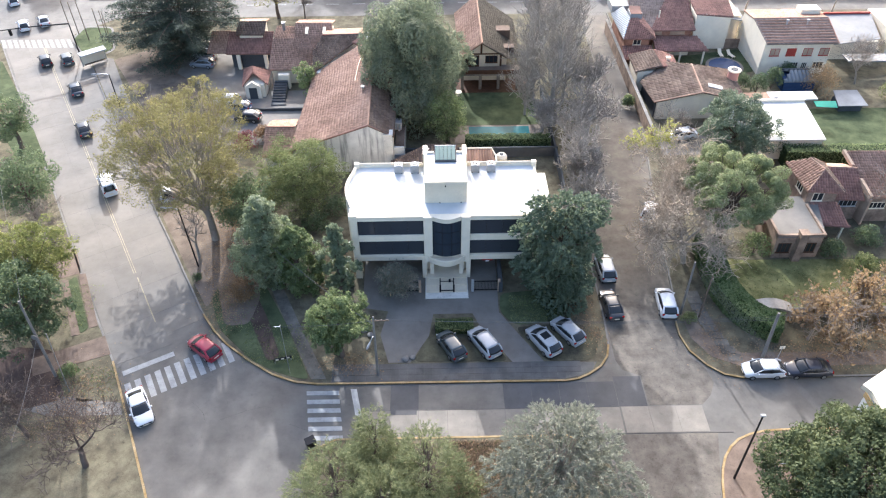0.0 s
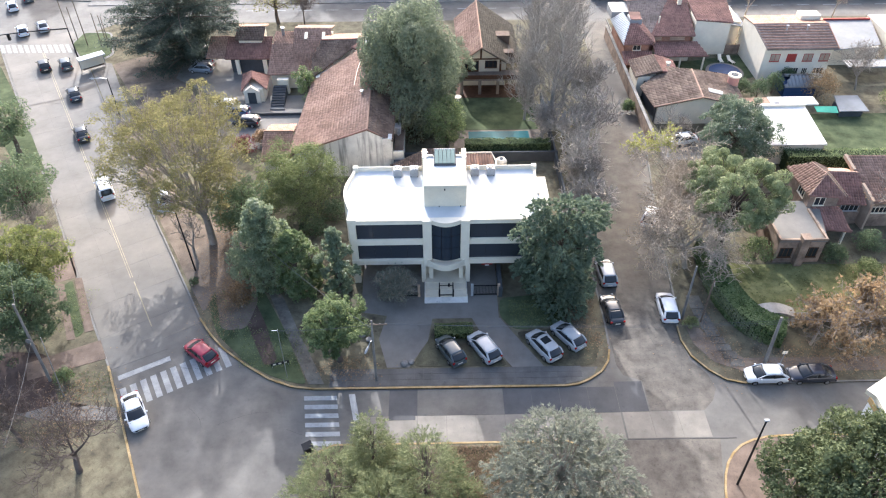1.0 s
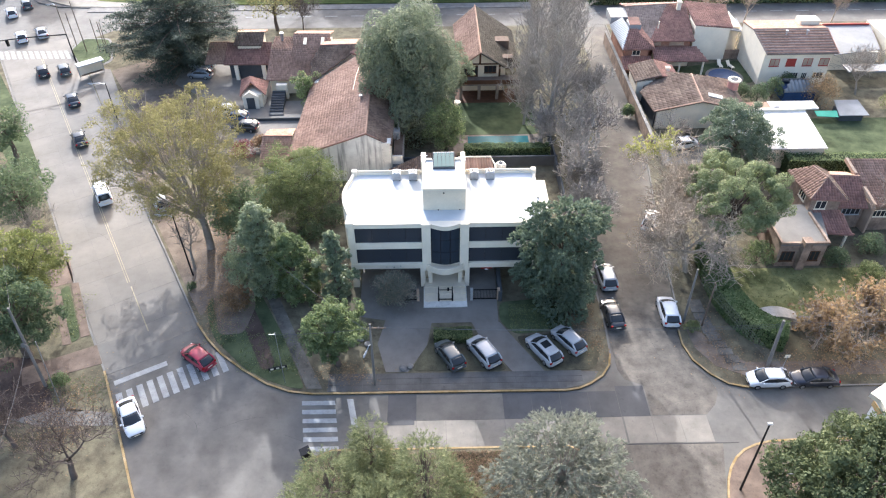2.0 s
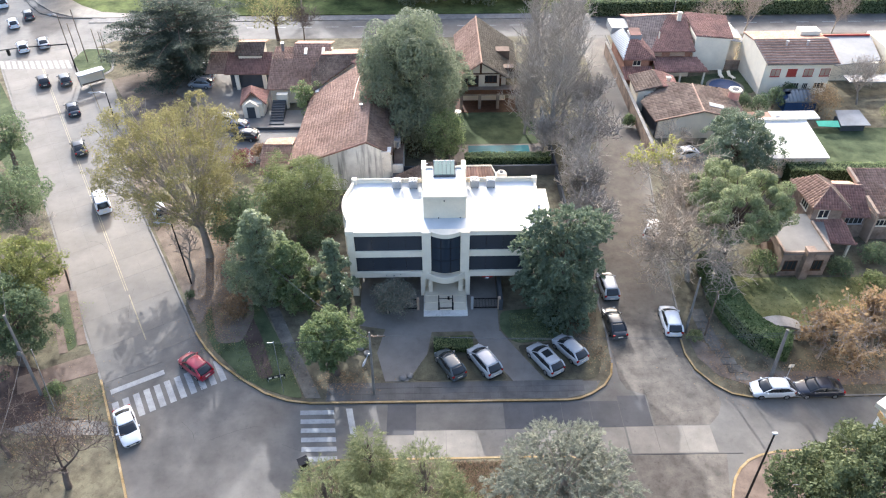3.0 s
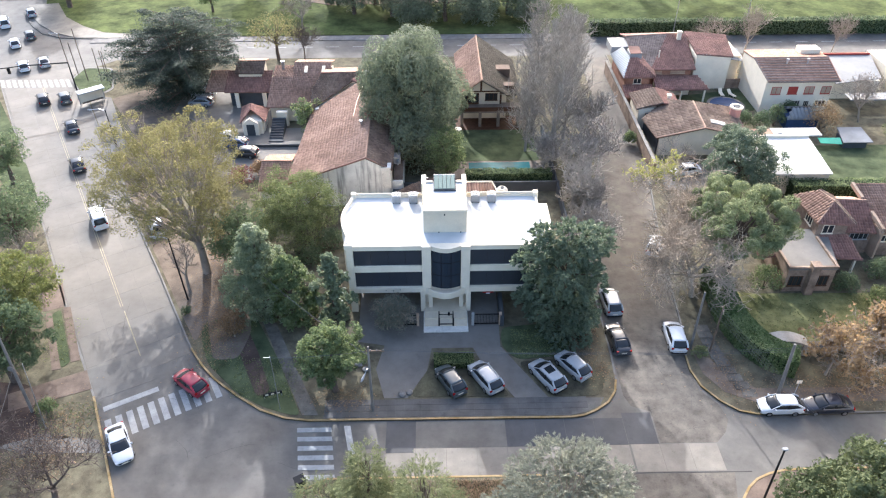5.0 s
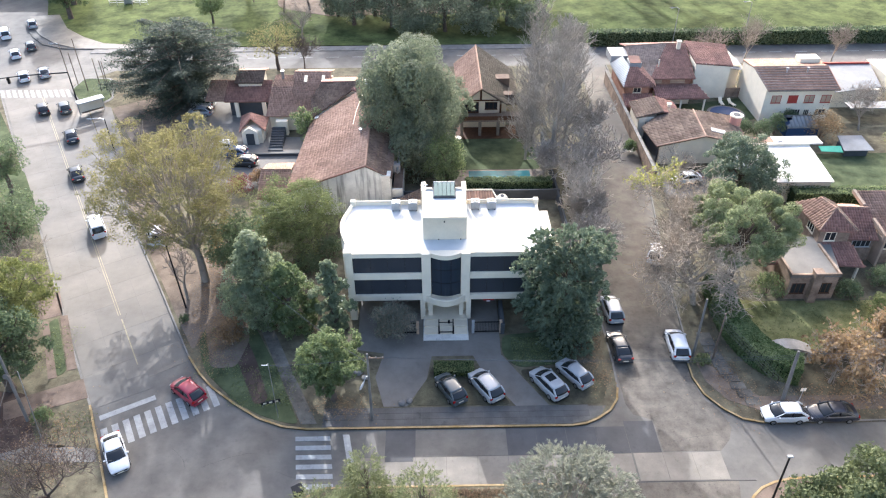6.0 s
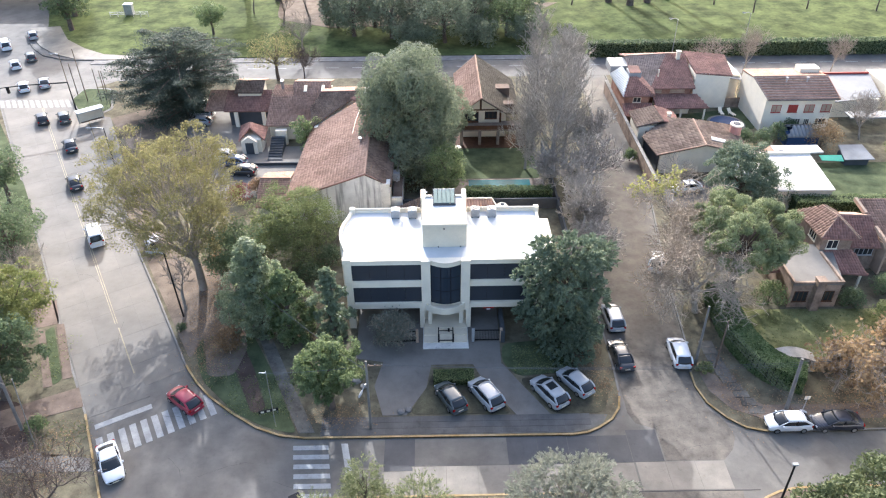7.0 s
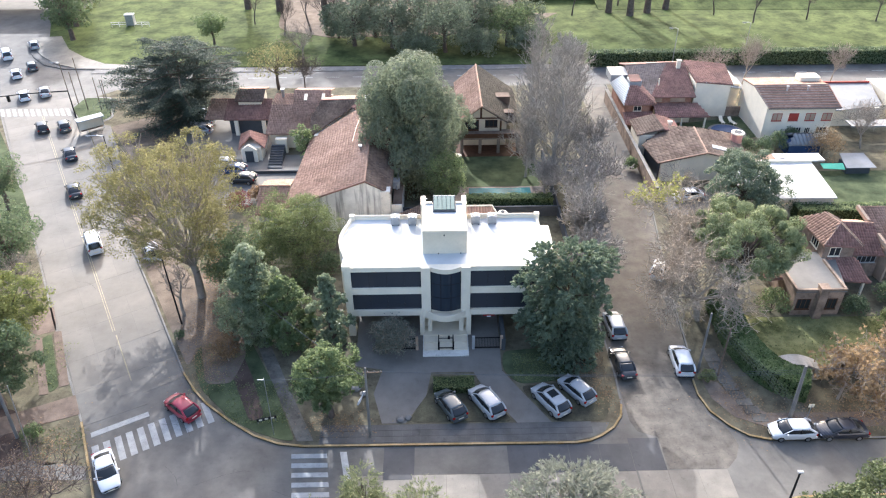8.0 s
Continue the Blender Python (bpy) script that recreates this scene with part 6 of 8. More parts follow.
    trunk_pts = [Vector((0, 0, -0.1)), Vector((cx * 0.1 + pr.uniform(-0.2, 0.2), cy * 0.1, h * 0.18)), Vector((cx * 0.4, cy * 0.4 + pr.uniform(-0.2, 0.2), h * 0.36)), top]
    rads = [tr * 1.25, tr, tr * 0.8, tr * 0.25]
    for a, b, ra, rb in zip(trunk_pts, trunk_pts[1:], rads, rads[1:]):
        frustum(V, F, a, b, ra, rb, 8)
    for i in range(0, clumps, 2):
        c = Vector(C[i])
        if fork:
            base = trunk_pts[1].lerp(top, max(0.0, fork + pr.uniform(-0.12, 0.25)))
            limb(V, F, base, c, tr * pr.uniform(0.14, 0.34), 0.03, pr, 5, 5, 0.12)
            for j in range(5):
                tip = c + Vector((pr.uniform(-1, 1), pr.uniform(-1, 1), pr.uniform(-0.5, 0.8))) * R[i][0] * 1.15
                limb(V, F, base.lerp(c, pr.uniform(0.6, 0.9)), tip, 0.05, 0.02, pr, 3, 2, 0.1)
            continue
        s = min(0.9, max(0.25, (c.z / h) * 0.75))
        base = trunk_pts[1].lerp(top, s)
        if base.z > c.z + 0.5:
            base.z = max(0.3 * h * 0.5, c.z - 0.3)
        limb(V, F, base, c, tr * 0.28, 0.03, pr, 4, 3)
    fast_mesh("trunk", V, F, bark or M_BARK, ob)
    droop = 1.6 if kind == "egg" else 0.2
    C, R = np.array(C), np.array(R)
    if sub:
        C, R = small_clumps(rng, C, R, sub, sub_r)
    LV, LF = clump_leaves(rng, C, R, per, size, droop, 0.5 if kind == "tier" else 0.3, shell, slim, form)
    fast_mesh("crown", LV, LF, leaf, ob)
    return ob


def sprays(rng, P, D, needles, length, size, slim, droop, fan=0.75):
    """Feathery shoots from P along D: needles set along each shoot, which bends down towards its tip."""
    k = np.repeat(np.arange(len(P)), needles)
    t = rng.random(len(k)) ** 0.8
    L = (length * rng.uniform(0.55, 1.3, len(P)))[k]
    bend = np.array([0, 0, -1.0]) * droop
    q = P[k] + D[k] * (t * L)[:, None] + bend * (t * t * L)[:, None]
    way = unit(D[k] + 2 * bend * t[:, None])
    side = unit(np.cross(way, rng.normal(size=way.shape)))
    A = unit(way + side * fan)
    sz = size * rng.uniform(0.7, 1.3, len(k)) * (1.25 - 0.6 * t)
    N = unit(np.cross(A, rng.normal(size=A.shape)) + np.array([0, 0, 0.4]))
    return leaf_quads(q + A * (sz * 0.4)[:, None], N, A, sz, sz * slim)


def spray_tree(name, label, x, y, h, r, leaf, seed, lobes=50, shoots=45, needles=18, cb=0.05, shape="spire", lobe=(0.16, 0.26), flat=0.9, length=0.8, size=0.24, slim=0.24, droop=0.25, rise=0.35, extra=(), squash=(1, 1), fan=0.75, bark=None):
    """A conifer: trunk, limbs, and lobes thick with feathery shoots; extra: lobes of its own outline, as x, y, z and radius."""
    rng = np.random.default_rng(seed)
    pr = random.Random(seed)
    ob = thing(name, x, y, TOP, label, "tree")
    V, F = [], []
    frustum(V, F, Vector((0, 0, -0.1)), Vector((0, 0, h * 0.5)), 0.035 * h, 0.02 * h, 8)
    frustum(V, F, Vector((0, 0, h * 0.5)), Vector((0, 0, h * 0.62)), 0.02 * h, 0.03, 8)
    C, R = [], []
    for i in range(lobes):
        t = ((i + pr.random()) / lobes) ** (0.5 if shape == "dome" else 1.0)
        th = i * 2.399963 + pr.uniform(-0.3, 0.3)
        prof = {"spire": (1 - t) ** 0.75 + 0.04, "dome": math.sqrt(max(0.02, 1 - t ** 2.6)), "column": min(1.0, 0.75 + 0.8 * t) * (1.0 if t < 0.75 else math.sqrt(max(0.05, 1 - ((t - 0.75) / 0.27) ** 2)))}[shape]
        prof *= 1 + 0.14 * math.sin(3 * th + seed) + pr.uniform(-0.1, 0.1)
        q = r * pr.uniform(*lobe)
        rho = max(0.0, pr.uniform(0.1, 1.0) ** 0.6 * prof * r - q * 0.5)
        C.append((math.cos(th) * rho * squash[0], math.sin(th) * rho * squash[1], cb * h + t * h * (1 - cb) - q * 0.6))
        R.append((q, q, q * flat))
    for ex, ey, ez, er in extra:
        C.append((ex, ey, ez))
        R.append((er, er, er * flat))
    for c in C:
        z = max(0.1 * h, min(c[2] - 0.35 * math.hypot(c[0], c[1]), h * 0.7))
        limb(V, F, (0, 0, min(z, h * 0.55)), c, 0.05, 0.02, pr, 4, 3, 0.06)
    fast_mesh("trunk", V, F, bark or M_BARK, ob)
    C, R = np.array(C), np.array(R)
    k = np.repeat(np.arange(len(C)), shoots)
    d = unit(rng.normal(size=(len(k), 3)) + np.array([0, 0, 0.3]))
    P = C[k] + d * R[k] * rng.uniform(0.35, 0.95, (len(k), 1))
    keep = np.ones(len(k), bool)
    for i in range(len(C)):
        keep &= (np.sum(((P - C[i]) / R[i]) ** 2, axis=1) > 0.55) | (k == i)
    P, d, k = P[keep], d[keep], k[keep]
    out = C[k] * np.array([1, 1, 0])
    D = unit(d * 0.7 + unit(out) * 0.6 + np.array([0, 0, rise]) + rng.normal(size=d.shape) * 0.25)
    fast_mesh("crown", *sprays(rng, P, D, needles, length, size, slim, droop, fan), leaf, ob)
    return ob


def tiered_cedar(name, label, x, y, h, r, leaf, seed, tiers=11, per=110, size=0.32):
    """An old cedar: forked stem, long level limbs in tiers, flat plates of needles with gaps between them."""
    rng = np.random.default_rng(seed)
    pr = random.Random(seed)
    ob = thing(name, x, y, TOP, label, "tree")
    V, F = [], []
    frustum(V, F, Vector((0, 0, -0.1)), Vector((0.2, 0, h * 0.3)), 0.7, 0.5, 9)
    frustum(V, F, Vector((0.2, 0, h * 0.3)), Vector((0, 0.3, h * 0.94)), 0.42, 0.06, 8)
    for a in (0.6, 2.9, 4.6):
        limb(V, F, (0.2, 0, h * 0.26), (math.cos(a) * r * 0.3, math.sin(a) * r * 0.3, h * 0.8), 0.34, 0.07, pr, 6, 4, 0.1)
    C, R = [], []
    for i in range(tiers):
        t = i / (tiers - 1)
        z = h * (0.16 + 0.8 * t)
        reach = r * (1.0 if t < 0.4 else math.sqrt(max(0.1, 1 - ((t - 0.4) / 0.68) ** 2)))
        for j in range(8 if t < 0.7 else 6):
            a = i * 1.1 + j * math.tau / (8 if t < 0.7 else 6) + pr.uniform(-0.3, 0.3)
            end = reach * pr.uniform(0.55, 1.05) * (0.5 if t < 0.4 and math.cos(a) > -0.1 else 1.0)
            p = Vector((0.1, 0, z - 0.1 * end - 0.4))
            q = Vector((math.cos(a) * end, math.sin(a) * end, z + pr.uniform(-0.5, 0.3)))
            limb(V, F, p, q, 0.15 - 0.08 * t, 0.03, pr, 5, 4, 0.06)
            n = max(3, int(end / 1.1))
            for m in range(n):
                u = 0.22 + 0.8 * (m + pr.random() * 0.6) / n
                c = p.lerp(q, u) + Vector((pr.uniform(-0.9, 0.9), pr.uniform(-0.9, 0.9), 0.25 - 0.3 * u * u))
                C.append(c[:])
                w = pr.uniform(0.8, 1.5)
                R.append((w, w * pr.uniform(0.7, 1.1), 0.2))
    fast_mesh("trunk", V, F, M_BARK, ob)
    C, R = np.array(C), np.array(R)
    k = np.repeat(np.arange(len(C)), per)
    d = rng.normal(size=(len(k), 3)) * np.array([0.62, 0.62, 0.5])
    P = C[k] + d * R[k]
    P[:, 2] -= 0.14 * np.sum(d[:, :2] ** 2, axis=1)
    N = unit(rng.normal(size=d.shape) * 0.4 + d * np.array([0.4, 0.4, 0]) + np.array([0, 0, 0.9]))
    s = size * rng.uniform(0.6, 1.3, len(k))
    fast_mesh("crown", *leaf_quads(P, N, unit(rng.normal(size=d.shape)), s, s * 0.34), leaf, ob)
    return ob


def bare_tree(name, label, x, y, h, seed, spread=0.55, levels=5, material=None, up=0.25, leaf=None, per=2, size=0.22, trunk=0.0, fork=(3, 4), lean=(0, 0), first=0.3, where=None, thin=0.02, keep=1.0):
    """A leafless tree: trunk, forks and fine twigs; with a few leaves left if a leaf is given, on a share keep of the twigs, in groups."""
    pr = random.Random(seed)
    rng = np.random.default_rng(seed)
    ob = thing(name, x, y, TOP, label, "tree")
    big, fine, tips = ([], []), ([], []), []

    def grow(p, d, length, r, level):
        segs = 3 if level < 4 else 2
        for i in range(segs):
            d = (d + Vector((pr.gauss(0, 0.1), pr.gauss(0, 0.1), pr.gauss(0.03, 0.08))) * (1.0 + 0.12 * level)).normalized()
            q = p + d * (length / segs)
            r2 = max(thin * 0.8, r * (0.86 if level else 0.9))
            V, F = big if level < 3 else fine
            frustum(V, F, p, q, r, r2, 7 if level == 0 else (5 if level < 3 else 3))
            p, r = q, r2
            if level >= 1 and level < levels and i < segs - 1:
                side = Vector((pr.gauss(0, 1), pr.gauss(0, 1), pr.gauss(up, 0.5))).normalized()
                grow(p, (d * 0.55 + side * 0.75).normalized(), length * pr.uniform(0.45, 0.65), max(thin, r * 0.5), level + 1)
        if level >= levels:
            tips.append(p[:])
            return
        k = pr.randint(*fork) if level < 3 else 2
        a0 = pr.uniform(0, math.tau)
        side0 = d.cross(Vector((0.3, 0.2, 0.9)) if abs(d.z) < 0.9 else Vector((1, 0, 0))).normalized()
        side1 = d.cross(side0)
        for j in range(k):
            a = a0 + j * math.tau / k + pr.uniform(-0.4, 0.4)
            s = spread * pr.uniform(0.7, 1.4)
            nd = (d + (side0 * math.cos(a) + side1 * math.sin(a)) * s + Vector((0, 0, up))).normalized()
            grow(p, nd, length * pr.uniform(0.6, 0.82) if level else length * pr.uniform(0.75, 1.05), max(thin, r * pr.uniform(0.5, 0.7)), level + 1)

    grow(Vector((0, 0, -0.1)), Vector((lean[0], lean[1], 1)).normalized(), h * first, trunk or 0.022 * h, 0)
    fast_mesh("trunk", *big, M_BARK if material is None else material, ob)
    fast_mesh("twig", *fine, material or M_TWIG, ob, "", "stuff")
    if leaf:
        T = np.array(tips)
        if where is not None:
            T = T[[where(p) for p in tips]]
        if keep < 1:
            wave = np.sin(T[:, 0] * 1.7 + seed) + np.sin(T[:, 1] * 2.1 + 2 * seed) + np.sin(T[:, 2] * 2.7)
            T = np.repeat(T[wave > np.quantile(wave, 1 - keep)], 2, axis=0)
        k = np.repeat(np.arange(len(T)), per)
        P = T[k] + rng.normal(size=(len(k), 3)) * 0.22
        N, A = unit(rng.normal(size=P.shape) + [0, 0, 0.4]), unit(rng.normal(size=P.shape))
        s = size * rng.uniform(0.6, 1.3, len(k))
        fast_mesh("leaf", *leaf_quads(P, N, A, s, s * 0.7), leaf, ob, "", "stuff")
    return ob


def poplar(name, label, x, y, h, seed, r=2.2, arms=70, material=None, steep=1.5, low=0.12):
    """A leafless upright tree: one stem with many steep side branches and twigs."""
    pr = random.Random(seed)
    ob = thing(name, x, y, TOP, label, "tree")
    big, fine = ([], []), ([], [])
    stem = [Vector((pr.uniform(-0.25, 0.25) * k * 0.5, pr.uniform(-0.25, 0.25) * k * 0.5, h * k / 8 - 0.1 * (k == 0))) for k in range(9)]
    for k in range(8):
        frustum(*big, stem[k], stem[k + 1], 0.02 * h * (1 - k / 8.6), 0.02 * h * (1 - (k + 1) / 8.6), 7)
    for i in range(arms):
        t = low + (0.97 - low) * (i + pr.random()) / arms
        k = min(7, int(t * 8))
        p = stem[k].lerp(stem[k + 1], t * 8 - k)
        th = i * 2.4 + pr.uniform(-0.4, 0.4)
        L = (r * 1.5 * (1 - t) ** 0.7 + 0.7) * pr.uniform(0.6, 1.2)
        d = Vector((math.cos(th), math.sin(th), steep * pr.uniform(0.6, 1.3))).normalized()
        rad = 0.05 * (1 - t) + 0.03
        for sgm in range(4):
            q = p + d * (L / 4)
            frustum(*fine, p, q, rad, rad * 0.75, 4)
            rad *= 0.75
            for _ in range(3):
                dd = (d * 0.8 + Vector((pr.gauss(0, 0.6), pr.gauss(0, 0.6), pr.gauss(0.35, 0.4)))).normalized()
                e = q + dd * L * pr.uniform(0.2, 0.42)
                frustum(*fine, q, e, 0.034, 0.024, 3)
                for _ in range(2):
                    d3 = (dd + Vector((pr.gauss(0, 0.6), pr.gauss(0, 0.6), pr.gauss(0.2, 0.4)))).normalized()
                    m = q.lerp(e, pr.uniform(0.3, 1))
                    frustum(*fine, m, m + d3 * L * pr.uniform(0.12, 0.28), 0.024, 0.016, 3)
            p = q
            d = (d + Vector((pr.gauss(0, 0.12), pr.gauss(0, 0.12), 0.12))).normalized()
    fast_mesh("trunk", *big, material or M_BARK, ob)
    fast_mesh("twig", *fine, material or M_TWIG, ob, "", "stuff")
    return ob


def bush(name, label, x, y, h, r, leaf, seed, per=120, clumps=14, size=0.22, category="shrub", squash=(1, 1)):
    rng = np.random.default_rng(seed)
    pr = random.Random(seed)
    ob = thing(name, x, y, TOP, label, category)
    C, R = [], []
    for i in range(clumps):
        th, rho = i * 2.4, math.sqrt((i + 0.5) / clumps)
        q = r * pr.uniform(0.3, 0.48)
        C.append((math.cos(th) * r * 0.72 * rho * squash[0], math.sin(th) * r * 0.72 * rho * squash[1], h * (0.3 + 0.45 * (1 - rho * rho)) + pr.uniform(-0.05, 0.1) * h))
        R.append((q, q, min(q, h * 0.4)))
    V, F = [], []
    for c in C[::2]:
        limb(V, F, (0, 0, -0.05), c, 0.05, 0.02, pr, 4, 2)
    fast_mesh("stem", V, F, M_BARK, ob)
    fast_mesh("foliage", *clump_leaves(rng, np.array(C), np.array(R), per, size), leaf, ob)
    return ob


def hedge(name, label, line, width, height, leaf, seed, density=90, size=0.2, core=None, z0=TOP):
    """A clipped hedge along a line: leaves all over an inner body, whose dark colour paints the shade between them."""
    rng = np.random.default_rng(seed)
    if len(line) > 4:
        for _ in range(2):
            cuts = [[(a[0] * (1 - f) + b[0] * f, a[1] * (1 - f) + b[1] * f) for f in (0.25, 0.75)] for a, b in zip(line, line[1:])]
            line = [line[0]] + [p for c in cuts for p in c] + [line[-1]]
    ob = thing(name, line[0][0], line[0][1], z0, label, "hedge")
    P, N = [], []
    bm = bmesh.new()
    o = Vector((*line[0], 0))
    for a, b in zip(line, line[1:]):
        a, b = Vector((*a, 0)) - o, Vector((*b, 0)) - o
        d = (b - a).normalized()
        s = Vector((-d.y, d.x, 0)) * width / 2
        i = 0.82
        prism(bm, [(a + s * i)[:2], (a - s * i)[:2], (b - s * i)[:2], (b + s * i)[:2]], 0, height * 0.93)
        L = (b - a).length
        for n0, area in ((Vector((0, 0, 1)), L * width), (s.normalized(), L * height), (-s.normalized(), L * height)):
            n = int(area * density)
            t, w = rng.random(n), rng.random(n)
            for tt, ww in zip(t, w):
                base = a + d * (L * tt)
                bump = 0.12 * math.sin(tt * L * 1.7 + ww * 3) * rng.random()
                if n0.z:
                    p = base + s * (2 * ww - 1) + Vector((0, 0, height + bump))
                else:
                    p = base + n0 * (width / 2 + bump) + Vector((0, 0, ww * height))
                P.append(p[:])
                N.append(n0[:])
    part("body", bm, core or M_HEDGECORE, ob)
    P, N = np.array(P), np.array(N)
    N = unit(N + rng.normal(size=N.shape) * 0.6)
    s = size * rng.uniform(0.6, 1.4, len(P))
    fast_mesh("foliage", *leaf_quads(P, N, unit(rng.normal(size=P.shape)), s, s * 0.6), leaf, ob)
    return ob


# near-black green: the shade inside a hedge, put into its body's colour
M_HEDGECORE = mat("hedge_inner_shade", (0.03, 0.045, 0.018), 0.95, 0.4, 0.8, 12, 0.8)

# trees round the office
tree("broadleaf_tree", "tall tree with thinning yellow-green crown on the verge", -26.5, 66.0, 18.4, 8.8, L_YELLOW, 11, 0.14, 116, 52, 0.2, 0.8, (-2.8, 3.4), size_c=(0.13, 0.21), trunk=0.42, rim=0.6, dome=-0.6, slim=0.5, sub=11, sub_r=(0.3, 0.48), bark=M_TWIG, fork=0.12)
bare_tree("bare_verge_tree", "leafless branches over the avenue kerb", -27.6, 62.6, 9.0, 186, 0.7, 4, M_TWIG, 0.2, first=0.25, thin=0.03, fork=(2, 3))
tree("dark_round_tree", "round dense green tree beside the office", -16.4, 72.6, 8.6, 5.4, L_LIGHT, 12, 0.04, 60, 42, 0.2, 0.8, size_c=(0.2, 0.3), sub=18)
tree("magnolia_tree", "dense dark glossy tree in the corner garden", -18.3, 58.6, 12.0, 4.2, L_GLOSS, 13, 0.02, 46, 46, 0.26, 1.0, kind="plume", size_c=(0.22, 0.34), sub=16)
tree("magnolia_tree", "narrow glossy green tree in the corner garden", -14.9, 57.0, 9.4, 3.0, L_MID, 14, 0.02, 34, 46, 0.25, 1.0, kind="plume", size_c=(0.22, 0.34), sub=15)
tree("magnolia_tree", "slim glossy tree against the office corner", -10.5, 57.2, 9.6, 2.15, L_GLOSS, 15, 0.02, 32, 44, 0.25, 1.0, kind="plume", size_c=(0.24, 0.36), sub=14)
tree("magnolia_tree", "young glossy tree by the street pole", -9.7, 47.6, 8.8, 3.1, L_MID, 16, 0.14, 34, 46, 0.24, 0.9, size_c=(0.24, 0.36), sub=15)
tree("dark_leafy_tree", "dark evergreen behind the corner garden", -22.6, 66.8, 8.6, 3.6, L_DARK, 17, 0.15, 50, 130, 0.28)
spray_tree("evergreen_tree", "massive dark evergreen before the office facade", 13.3, 55.9, 13.2, 4.3, L_EVER, 18, 90, 52, 14, 0.03, "column", (0.25, 0.35), 0.8, 0.55, 0.36, 0.5, 0.35, 0.3, extra=((3.4, 1.9, 10.7, 1.2), (2.2, 1.7, 11.2, 1.4), (-2.6, 0.0, 12.4, 1.3), (-3.4, -0.6, 11.0, 1.3)))
for i, (x, y, h) in enumerate(((-12.4, 70.4, 2.6), (-20.4, 71.6, 3.0), (-14.6, 67.6, 2.2), (-18.6, 66.4, 2.4), (-23.6, 72.6, 2.6))):
    bush("garden_shrub", "dark green shrub among the corner garden trees", x, y, h, 2.0, L_DARK, 190 + i)
bush("evergreen_shrub", "dark shrub under the evergreen", 14.3, 58.5, 4.5, 2.3, L_DARK, 19)
tree("willow_tree", "great dusty green weeping tree behind the hall", -3.2, 91.6, 18.0, 6.3, L_EUC, 20, 0.05, 56, 1200, 0.36, 1.5, kind="egg", size_c=(0.25, 0.33), slim=0.5, shell=0.82, form=1.4)
tree("garden_tree", "leafy green tree at the garden edge", 3.0, 98.4, 10.5, 3.4, L_EUC, 21, 0.15, 34, 40, 0.24, 1.2, sub=14)
tree("garden_tree", "dark green tree behind the office roof", 2.0, 85.0, 8.4, 3.0, L_MID, 22, 0.12, 50, 150, 0.26, 1.0)
tiered_cedar("cedar_tree", "spreading dark cedar in flat tiers", -40.9, 113.6, 14.2, 12.0, L_CEDAR, 23, 10, 160, 0.4)
bare_tree("grey_shrub_tree", "small leafless grey tree before the facade", -5.0, 56.0, 4.8, 24, 0.8, 5, M_PLANE, 0.1, L_GREY, 4, 0.16, first=0.25, fork=(4, 5))
tagged(link("grove_earth", prism(bmesh.new(), [(-30.0, 160.0), (-22.0, 156.0), (4.0, 157.0), (22.0, 163.0), (30.0, 172.0), (-30.0, 172.0)], TOP - 0.02, TOP + 0.05), M_EARTH), "brown earth under the park grove", "ground", "", "structure")
bare_tree("brown_shrub", "dry brown shrub on the corner lawn", -21.0, 55.2, 3.6, 25, 0.6, 5, M_TWIG, 0.2, L_BROWN, 3, 0.2, first=0.2)
tree("street_bush", "light leafless bush and dry growth by the kerb", -25.0, 68.6, 4.0, 1.8, L_BROWN, 26, 0.1, 16, 60, 0.2)
# side street
for i, (x, y, h, r) in enumerate(((17.2, 90.8, 20.5, 3.0), (15.2, 98.0, 17.0, 2.6), (19.6, 103.5, 17.0, 3.0), (16.6, 108.0, 18.0, 2.8), (21.6, 112.0, 14.0, 2.6), (13.6, 93.0, 11.0, 2.2), (24.6, 118.5, 10.0, 2.6), (19.6, 96.0, 14.0, 2.6))):
    poplar("poplar_tree", "tall leafless grey poplar beside the lane", x, y, h, 30 + i, r * 1.35, 62, M_POPLAR, 1.35)
for i, (x, y, h) in enumerate(((19.4, 80.6, 12.5), (18.4, 74.2, 11.5), (21.8, 86.4, 12.0), (15.2, 86.6, 8.0), (17.0, 66.4, 8.5), (17.4, 71.6, 10.0), (23.4, 96.4, 11.0), (19.0, 68.4, 9.5))):
    bare_tree("bare_street_tree", "leafless grey-brown street tree", x, y, h, 40 + i, 0.7, 5, M_POPLAR, 0.14, first=0.22, fork=(3, 4), thin=0.05)
bare_tree("plane_tree", "broad leafless street tree over the side street", 28.8, 60.6, 17.2, 50, 1.3, 5, M_PLANE, -0.03, first=0.2, fork=(5, 6), lean=(-0.16, 0.05), thin=0.026)
bare_tree("plane_tree", "leafless street tree with a few lime leaves", 29.0, 71.0, 13.2, 51, 1.0, 5, M_PLANE, 0.04, L_LIME, 12, 0.3, first=0.27, thin=0.026, where=lambda p: p[1] > 2.4 and p[0] < 0.6 and p[2] > 7.0)
bare_tree("plane_tree", "leafless street tree behind the pole", 29.2, 66.4, 14.0, 151, 1.05, 5, M_PLANE, 0.05, first=0.22, fork=(4, 5), thin=0.026)
tree("umbrella_pine", "rounded pale green pine with ball clumps", 34.0, 64.6, 11.8, 6.0, L_PINE, 52, 0.3, 120, 380, 0.3, 0.8, size_c=(0.085, 0.16), shell=0.6, rim=0.7, dome=-0.7, slim=0.3, form=1.2)
